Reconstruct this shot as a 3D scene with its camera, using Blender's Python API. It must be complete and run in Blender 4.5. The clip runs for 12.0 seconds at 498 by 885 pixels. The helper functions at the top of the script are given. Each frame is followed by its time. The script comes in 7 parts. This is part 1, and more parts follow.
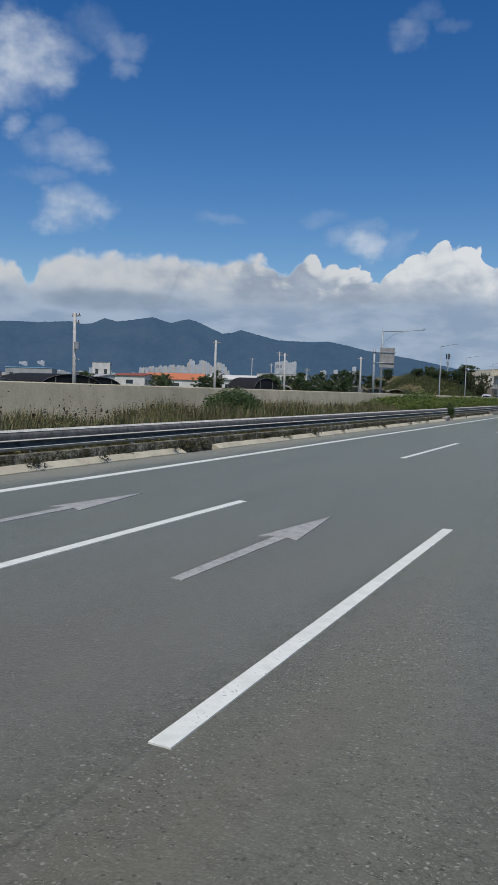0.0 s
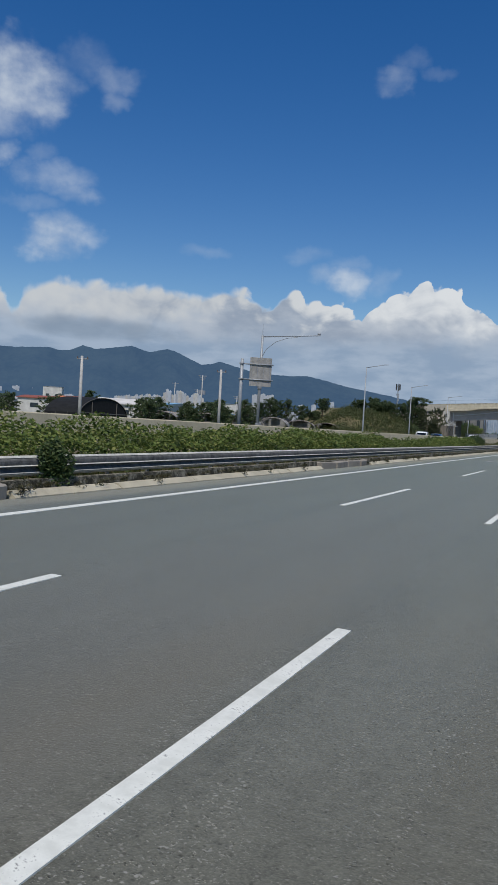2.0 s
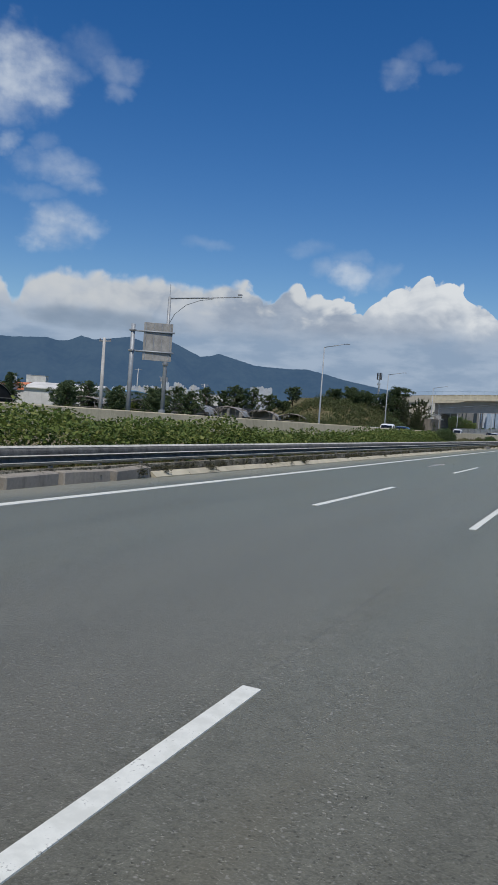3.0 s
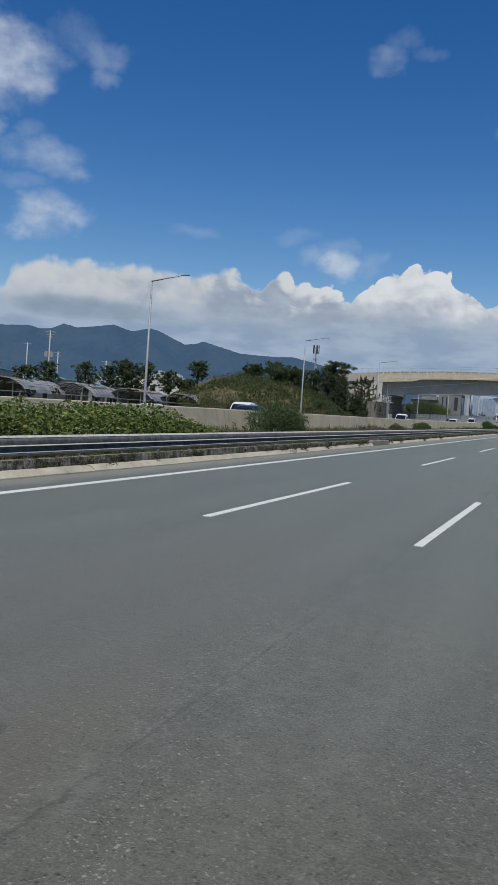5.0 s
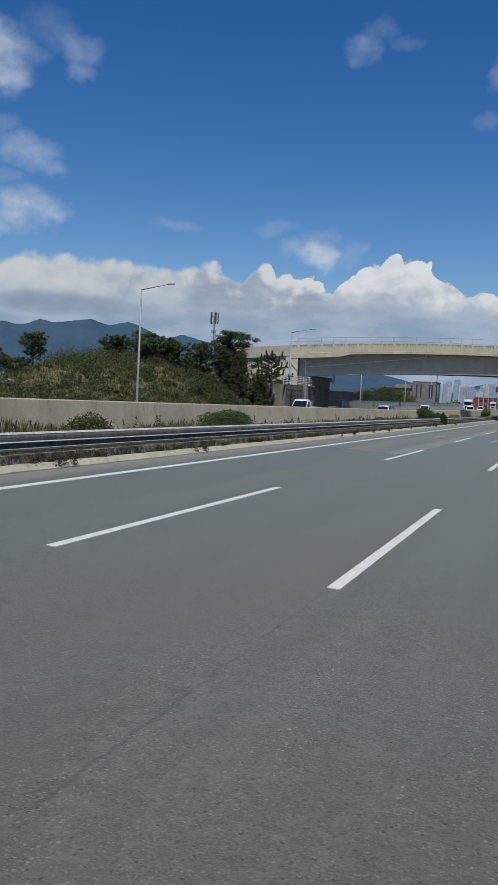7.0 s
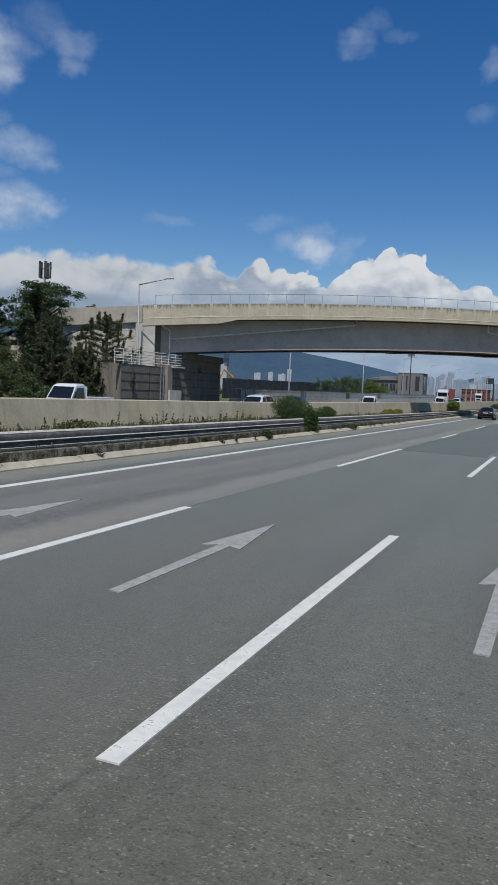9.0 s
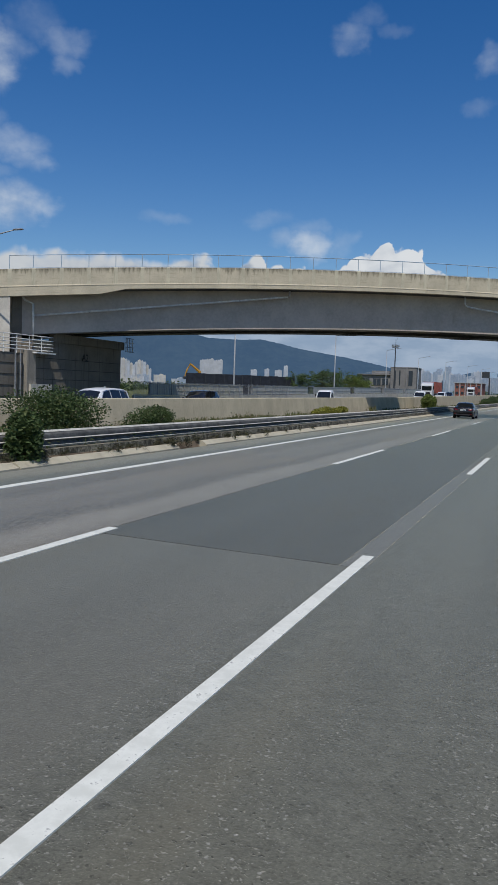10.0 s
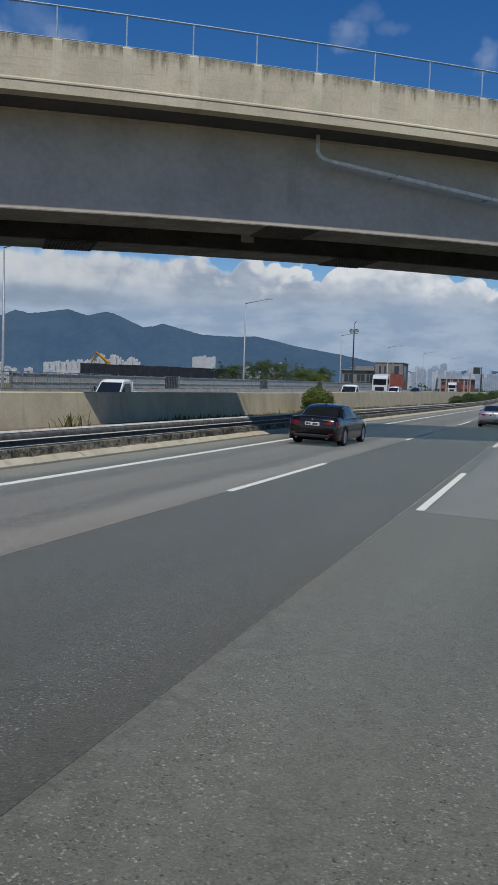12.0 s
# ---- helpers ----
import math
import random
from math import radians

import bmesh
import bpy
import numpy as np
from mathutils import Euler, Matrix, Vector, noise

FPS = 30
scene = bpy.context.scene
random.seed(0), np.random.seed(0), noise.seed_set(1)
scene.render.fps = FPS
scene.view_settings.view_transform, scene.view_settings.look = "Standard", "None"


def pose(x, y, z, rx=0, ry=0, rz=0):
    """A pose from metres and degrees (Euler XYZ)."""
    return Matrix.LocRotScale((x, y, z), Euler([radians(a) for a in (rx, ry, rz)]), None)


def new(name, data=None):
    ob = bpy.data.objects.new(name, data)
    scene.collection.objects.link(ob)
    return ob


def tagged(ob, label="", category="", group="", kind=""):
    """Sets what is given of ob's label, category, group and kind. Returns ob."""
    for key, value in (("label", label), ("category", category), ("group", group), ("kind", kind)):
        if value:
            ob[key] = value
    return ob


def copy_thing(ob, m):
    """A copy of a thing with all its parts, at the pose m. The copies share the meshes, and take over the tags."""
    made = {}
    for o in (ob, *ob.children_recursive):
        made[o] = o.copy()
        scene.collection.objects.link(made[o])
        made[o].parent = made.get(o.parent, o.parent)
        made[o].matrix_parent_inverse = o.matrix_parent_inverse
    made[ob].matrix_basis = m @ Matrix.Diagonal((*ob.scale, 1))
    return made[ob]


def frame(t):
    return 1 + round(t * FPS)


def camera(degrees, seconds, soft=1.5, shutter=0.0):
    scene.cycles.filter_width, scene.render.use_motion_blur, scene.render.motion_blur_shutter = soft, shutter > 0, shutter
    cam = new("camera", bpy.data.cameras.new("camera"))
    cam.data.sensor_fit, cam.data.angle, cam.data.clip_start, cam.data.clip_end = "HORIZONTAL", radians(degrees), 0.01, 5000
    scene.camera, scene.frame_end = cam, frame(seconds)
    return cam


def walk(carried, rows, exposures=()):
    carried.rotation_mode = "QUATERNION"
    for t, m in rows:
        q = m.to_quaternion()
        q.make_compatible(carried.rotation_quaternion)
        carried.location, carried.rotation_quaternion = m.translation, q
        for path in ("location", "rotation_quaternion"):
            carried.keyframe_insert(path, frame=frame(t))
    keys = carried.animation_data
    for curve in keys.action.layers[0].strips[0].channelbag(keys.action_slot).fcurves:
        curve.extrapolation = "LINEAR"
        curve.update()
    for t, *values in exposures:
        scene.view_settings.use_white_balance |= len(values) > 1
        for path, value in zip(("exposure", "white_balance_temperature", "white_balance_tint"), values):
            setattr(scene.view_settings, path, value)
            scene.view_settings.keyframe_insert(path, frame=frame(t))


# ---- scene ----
cam = camera(34.138, 12.0, soft=0.85)
# seconds, x, y, z, pitch, roll, yaw
PATH = [
    (0.0, 0.084, 0.000, 2.107, -3.816, -1.669, 24.672),
    (0.5, 0.106, 11.063, 2.117, -3.226, -1.861, 27.136),
    (1.0, 0.061, 22.092, 2.119, -2.154, -1.941, 25.796),
    (1.5, 0.058, 33.209, 2.123, -1.719, -2.398, 25.722),
    (2.0, 0.048, 44.326, 2.130, -1.458, -3.505, 23.287),
    (2.5, 0.057, 55.577, 2.133, -1.716, -3.570, 24.114),
    (3.0, 0.042, 66.696, 2.125, -1.957, -4.180, 23.278),
    (5.0, 0.065, 111.094, 2.129, -2.703, -3.965, 22.457),
    (5.5, 0.054, 122.136, 2.125, -2.888, -3.395, 22.028),
    (6.0, 0.077, 133.236, 2.115, -2.811, -3.281, 21.126),
    (6.5, 0.059, 144.409, 2.115, -2.982, -2.951, 21.229),
    (8.5, 0.035, 189.050, 2.133, -3.360, -2.792, 21.311),
    (9.0, 0.026, 200.337, 2.142, -3.489, -2.392, 20.950),
    (9.5, 0.024, 211.686, 2.153, -3.599, -2.097, 20.410),
    (10.0, -0.029, 222.882, 2.153, -3.697, -1.808, 20.817),
    (10.5, -0.095, 234.230, 2.160, -3.875, -1.780, 20.460),
    (11.0, -0.060, 245.800, 2.190, -3.925, -1.760, 20.320),
    (11.5, -0.080, 257.830, 2.185, -3.990, -1.755, 21.735),
    (12.0, -0.020, 270.020, 2.155, -3.860, -1.800, 20.620),
]
walk(cam, [(t, pose(x, y, z, 90 + p, r, w)) for t, x, y, z, p, r, w in PATH])


# ---- world, sun ----
TO_SUN = Vector((0.20, -0.558, 1.0)).normalized()
SUN_EL = math.asin(TO_SUN.z)
SUN_ROT = math.atan2(TO_SUN.x, TO_SUN.y)


class Nodes:
    """A small helper to write node trees."""

    def __init__(self, tree):
        self.t = tree
        tree.nodes.clear()

    def n(self, kind, **kw):
        nd = self.t.nodes.new(kind)
        for k, v in kw.items():
            if k == "op":
                nd.operation = v
            elif k == "clamp":
                nd.use_clamp = v
        return nd

    def put(self, sock, v):
        if isinstance(v, bpy.types.NodeSocket):
            self.t.links.new(v, sock)
        else:
            sock.default_value = v

    def m(self, op, a, b=0.0, c=0.0):
        nd = self.n("ShaderNodeMath", op=op)
        for i, v in enumerate((a, b, c)):
            self.put(nd.inputs[i], v)
        return nd.outputs[0]

    def sm(self, v, lo, hi, a=0.0, b=1.0):
        nd = self.n("ShaderNodeMapRange")
        nd.interpolation_type = "SMOOTHSTEP"
        for i, q in enumerate((v, lo, hi, a, b)):
            self.put(nd.inputs[i], q)
        return nd.outputs[0]

    def noise(self, vec, scale, detail=4.0, rough=0.55, dist=0.0):
        nd = self.n("ShaderNodeTexNoise")
        self.put(nd.inputs["Vector"], vec)
        nd.inputs["Scale"].default_value = scale
        nd.inputs["Detail"].default_value = detail
        nd.inputs["Roughness"].default_value = rough
        nd.inputs["Distortion"].default_value = dist
        return nd.outputs["Fac"]

    def vec(self, x, y, z=0.0):
        nd = self.n("ShaderNodeCombineXYZ")
        for i, v in enumerate((x, y, z)):
            self.put(nd.inputs[i], v)
        return nd.outputs[0]

    def xyz(self, v):
        nd = self.n("ShaderNodeSeparateXYZ")
        self.put(nd.inputs[0], v)
        return nd.outputs

    def mix(self, f, a, b):
        nd = self.n("ShaderNodeMix")
        nd.data_type = "RGBA"
        self.put(nd.inputs[0], f)
        for i, v in ((6, a), (7, b)):
            self.put(nd.inputs[i], (*v, 1.0) if isinstance(v, tuple) and len(v) == 3 else v)
        return nd.outputs[2]


# upper edge of the cloud bank: bearing and height in degrees
BANK_TOP = [(-1, 6.6), (4.2, 6.9), (4.9, 7.9), (5.7, 8.05), (6.6, 7.9), (7.7, 8.25), (8.5, 8.5), (9.05, 9.3), (9.4, 9.85), (9.95, 9.95), (10.3, 9.95), (10.85, 10.1), (11.0, 10.3), (11.35, 10.5), (11.95, 10.5),
            (12.3, 10.15), (12.9, 9.6), (14.5, 9.4), (15.2, 8.7), (16.2, 7.9), (17.5, 8.5), (18.7, 8.85), (19.5, 8.6), (19.95, 9.15), (20.85, 9.3), (21.8, 8.95), (22.6, 8.3), (23.8, 9.1),
            (25.0, 9.4), (26.6, 9.0), (28.9, 8.95), (30.5, 9.35), (32.8, 9.1), (34.4, 9.3), (37.0, 9.25), (38.1, 8.95), (39.3, 8.1), (39.8, 7.2), (40.9, 8.2), (44.3, 7.8), (46, 8.0)]
# the same, smoothed
BANK_MEAN = [(-1, 7.2), (4, 7.6), (9, 8.9), (11.5, 9.8), (14.5, 8.9), (17, 8.1), (21, 8.8), (24, 8.8), (30, 9.0), (37, 8.9), (42, 7.9), (46, 7.7)]
# how far the sunlit white reaches below that edge
BANK_LIT = [(-1, 1.2), (5, 1.1), (8, 1.5), (11.5, 2.3), (14.5, 2.1), (17, 1.2), (20, 1.1), (23, 1.1), (27, 1.4), (30, 2.1), (34, 2.7), (38, 2.7), (41, 2.1), (46, 2.0)]
# loose clouds above: bearing, height, half width, half height, density
LOOSE = [(40.6, 20.9, 3.2, 2.4, 1.0), (39.3, 20.1, 2.3, 1.8, 0.85), (41.2, 18.8, 2.0, 1.6, 0.55), (37.6, 21.2, 1.5, 1.2, 0.35), (43.8, 19.9, 3.4, 3.2, 1.0), (33.8, 21.8, 1.6, 1.0, 0.36), (34.0, 20.5, 1.1, 0.6, 0.3),
         (36.0, 22.6, 1.9, 1.2, 0.22), (40.8, 16.5, 0.9, 0.75, 0.6), (37.7, 15.4, 2.7, 1.05, 0.52), (36.3, 14.5, 1.6, 0.75, 0.55), (38.9, 13.5, 1.9, 0.6, 0.3), (38.4, 16.9, 1.1, 0.5, 0.25),
         (37.2, 11.5, 2.1, 1.5, 1.0), (36.0, 11.7, 1.6, 0.8, 0.7), (27.0, 11.5, 1.8, 0.5, 0.24), (16.9, 10.0, 1.4, 0.85, 0.95), (18.4, 10.3, 1.6, 0.6, 0.42), (19.8, 11.7, 1.5, 0.6, 0.26),
         (16.8, 11.1, 1.2, 0.6, 0.32), (14.9, 10.2, 1.1, 0.9, 0.28), (14.4, 22.8, 1.3, 0.9, 0.34), (13.7, 23.9, 1.2, 0.7, 0.2), (11.6, 23.4, 1.2, 0.35, 0.12), (5.3, 21.3, 0.9, 0.8, 0.34), (5.9, 18.6, 1.1, 0.5, 0.16),
         (45.5, 12.0, 2.4, 2.0, 0.8)]


def make_world():
    w = bpy.data.worlds.new("daylight")
    scene.world = w
    w.use_nodes = True
    k = Nodes(w.node_tree)
    tc = k.n("ShaderNodeTexCoord").outputs["Generated"]
    x, y, z = k.xyz(tc)
    deg = 180 / math.pi
    az = k.m("MULTIPLY", k.m("ARCTAN2", k.m("MULTIPLY", x, -1.0), y), deg)
    el = k.m("MULTIPLY", k.m("ARCSINE", z), deg)
    flat = k.vec(az, k.m("MULTIPLY", el, 1.5))
    wide = k.noise(flat, 0.13, 3.0, 0.5)
    puff = k.noise(flat, 0.42, 5.0, 0.52)
    fine = k.noise(k.vec(el, az, 4.0), 1.15, 4.0, 0.5)
    cw, cp, cf = (k.m("SUBTRACT", q, 0.5) for q in (wide, puff, fine))

    def along(points, v, hi):
        """A height that changes with the bearing."""
        nd = k.n("ShaderNodeFloatCurve")
        c = nd.mapping.curves[0]
        for i, (a, h) in enumerate(points):
            px, py = (a + 1.0) / 47.0, h / hi
            if i in (0, len(points) - 1):
                c.points[0 if i == 0 else -1].location = (px, py)
            else:
                c.points.new(px, py)
        for p in c.points:
            p.handle_type = "AUTO_CLAMPED"
        nd.mapping.update()
        k.put(nd.inputs["Value"], k.m("MULTIPLY", k.m("ADD", v, 1.0), 1.0 / 47.0))
        return k.m("MULTIPLY", nd.outputs[0], hi)

    # billows: rounded heads that push the edge out
    vo = k.n("ShaderNodeTexVoronoi")
    vo.feature = "SMOOTH_F1"
    vo.inputs["Scale"].default_value = 0.95
    vo.inputs["Smoothness"].default_value = 0.2
    k.put(vo.inputs["Vector"], k.vec(k.m("ADD", az, k.m("MULTIPLY", cf, 0.8)), k.m("ADD", el, k.m("MULTIPLY", cp, 0.8)), 2.0))
    bill = k.m("SUBTRACT", 0.42, vo.outputs["Distance"])
    edge_az = k.m("ADD", az, k.m("MULTIPLY", cf, 0.5))
    topline = along(BANK_TOP, edge_az, 12.0)
    depth = k.m("SUBTRACT", topline, el)
    rough_edge = k.m("ADD", k.m("SUBTRACT", depth, 0.02), k.m("ADD", k.m("MULTIPLY", bill, k.sm(az, 30.0, 20.0, 0.7, 1.35)), k.m("MULTIPLY", cf, 0.7)))
    soft_edge = k.sm(az, 15.0, 30.0, 0.14, 0.75)
    bankmask = k.sm(rough_edge, 0.0, soft_edge)

    def blob(a, e, ra, re, x_, y_):
        dx = k.m("MULTIPLY", k.m("SUBTRACT", x_, a), 1.0 / ra)
        dy = k.m("MULTIPLY", k.m("SUBTRACT", y_, e), 1.0 / re)
        return k.m("SUBTRACT", 1.0, k.m("ADD", k.m("MULTIPLY", dx, dx), k.m("MULTIPLY", dy, dy)))

    # loose clouds: soft, torn and wispy
    warp = k.noise(flat, 0.34, 4.0, 0.55)
    warp2 = k.noise(k.vec(el, az, 9.0), 0.42, 4.0, 0.55)
    az3 = k.m("ADD", az, k.m("MULTIPLY", k.m("SUBTRACT", warp, 0.5), 3.0))
    el3 = k.m("ADD", el, k.m("MULTIPLY", k.m("SUBTRACT", warp2, 0.5), 2.0))
    torn = k.m("ADD", k.m("MULTIPLY", cp, 1.5), k.m("MULTIPLY", cf, 0.5))
    loose = None
    for a, e, ra, re, d in LOOSE:
        b = k.m("MULTIPLY", k.sm(k.m("ADD", blob(a, e, ra * 1.22, re * 1.22, az3, el3), torn), -0.2, 1.75), d)
        loose = b if loose is None else k.m("MAXIMUM", loose, b)
    # soft clouds elsewhere, outside the view
    other = k.m("MULTIPLY", k.sm(k.noise(flat, 0.06, 6.0, 0.6), 0.56, 0.74), k.sm(k.m("ABSOLUTE", k.m("SUBTRACT", az, 22.0)), 30.0, 45.0))
    loose = k.m("MAXIMUM", loose, other)
    # sunlit tops, grey undersides, paler streaks of haze below
    reach = along(BANK_LIT, az, 4.0)
    level = along(BANK_MEAN, az, 12.0)
    heap = k.noise(k.vec(k.m("MULTIPLY", az, 0.62), el, 7.0), 0.55, 5.0, 0.5, 0.6)
    deep_in = k.m("ADD", k.m("SUBTRACT", level, el), k.m("ADD", k.m("MULTIPLY", bill, -1.5), k.m("ADD", k.m("MULTIPLY", k.m("SUBTRACT", heap, 0.5), -7.0), k.m("MULTIPLY", cf, -1.6))))
    lit = k.sm(deep_in, k.m("MULTIPLY", reach, 1.7), k.m("MULTIPLY", reach, -0.1))
    bright = k.sm(az, 26.0, 12.0, 0.54, 0.68)
    white = k.vec(bright, k.m("ADD", bright, 0.03), k.m("ADD", bright, 0.06))
    shade = k.mix(k.sm(k.noise(k.vec(k.m("MULTIPLY", az, 0.5), el, 1.0), 0.45, 5.0, 0.55), 0.36, 0.62), (0.285, 0.345, 0.44), (0.42, 0.475, 0.555))
    bankcol = k.mix(lit, shade, white)
    streak = k.noise(k.vec(k.m("MULTIPLY", az, 0.35), el, 0.0), 0.7, 5.0, 0.55)
    hazecol = k.mix(k.sm(streak, 0.36, 0.62), (0.255, 0.345, 0.475), (0.345, 0.43, 0.55))
    haze = k.sm(k.m("ADD", el, k.m("ADD", k.m("MULTIPLY", cw, 3.0), k.m("MULTIPLY", cp, 1.6))), 7.0, 4.9)
    bankcol = k.mix(haze, bankcol, hazecol)
    belly = k.sm(k.m("ADD", blob(34.2, 5.75, 7.0, 0.95, az, el), k.m("MULTIPLY", cp, 1.6)), 0.0, 1.0)
    bankcol = k.mix(k.m("MULTIPLY", belly, 0.6), bankcol, (0.20, 0.265, 0.355))
    loosecol = k.mix(k.sm(k.m("ADD", k.m("MULTIPLY", k.m("ADD", puff, warp2), 0.5), k.m("MULTIPLY", cf, 0.15)), 0.36, 0.62), (0.42, 0.50, 0.62), (0.60, 0.66, 0.73))
    sky = k.n("ShaderNodeTexSky")
    sky.sky_type = "NISHITA"
    sky.sun_disc = False
    sky.sun_elevation, sky.sun_rotation = SUN_EL, SUN_ROT
    sky.altitude, sky.air_density, sky.dust_density, sky.ozone_density = 50, 1.0, 0.2, 2.0
    deep = k.n("ShaderNodeHueSaturation")
    deep.inputs["Saturation"].default_value = 1.41
    deep.inputs["Hue"].default_value = 0.510
    k.put(deep.inputs["Color"], sky.outputs[0])
    bg = k.n("ShaderNodeBackground")
    k.put(bg.inputs[0], deep.outputs[0])
    bg.inputs[1].default_value = SKY
    col = k.mix(bankmask, loosecol, bankcol)
    cl = k.n("ShaderNodeBackground")
    k.put(cl.inputs[0], col)
    cl.inputs[1].default_value = 1.0
    ms = k.n("ShaderNodeMixShader")
    k.put(ms.inputs[0], k.m("MAXIMUM", bankmask, k.m("MULTIPLY", loose, 0.92)))
    k.put(ms.inputs[1], bg.outputs[0])
    k.put(ms.inputs[2], cl.outputs[0])
    out = k.n("ShaderNodeOutputWorld")
    k.put(out.inputs[0], ms.outputs[0])


SKY = 0.088
make_world()
sun_data = bpy.data.lights.new("sun", "SUN")
sun_data.energy, sun_data.angle, sun_data.color = 3.4, radians(0.53), (1.0, 0.95, 0.88)
sun = new("sun", sun_data)
sun.matrix_world = TO_SUN.to_track_quat("Z", "Y").to_matrix().to_4x4()


# ---- materials ----
def material(name, build, rough=0.85, metal=0.0, spec=0.3):
    mt = bpy.data.materials.new(name)
    mt.use_nodes = True
    k = Nodes(mt.node_tree)
    bsdf = k.n("ShaderNodeBsdfPrincipled")
    bsdf.inputs["Roughness"].default_value = rough
    bsdf.inputs["Metallic"].default_value = metal
    bsdf.inputs["Specular IOR Level"].default_value = spec
    out = k.n("ShaderNodeOutputMaterial")
    k.put(out.inputs[0], bsdf.outputs[0])
    pos = k.n("ShaderNodeNewGeometry").outputs["Position"]
    build(k, bsdf, pos)
    return mt


def bump(k, bsdf, height, strength=0.3, dist=0.02):
    b = k.n("ShaderNodeBump")
    b.inputs["Strength"].default_value = strength
    b.inputs["Distance"].default_value = dist
    k.put(b.inputs["Height"], height)
    k.put(bsdf.inputs["Normal"], b.outputs[0])


def plain(name, col, rough=0.8, metal=0.0, var=0.12, scale=3.0, spec=0.3, bmp=0.0):
    """One colour with grain and blotches at two sizes."""
    def build(k, bsdf, pos):
        a = k.noise(pos, scale, 5.0, 0.6)
        b = k.noise(pos, scale * 9, 3.0, 0.6)
        f = k.m("ADD", k.m("MULTIPLY", a, 0.65), k.m("MULTIPLY", b, 0.35))
        dark = tuple(c * (1 - 2 * var) for c in col)
        lite = tuple(min(1, c * (1 + 2 * var)) for c in col)
        k.put(bsdf.inputs["Base Color"], k.mix(k.sm(f, 0.3, 0.7), dark, lite))
        if bmp:
            bump(k, bsdf, f, bmp)
    return material(name, build, rough, metal, spec)


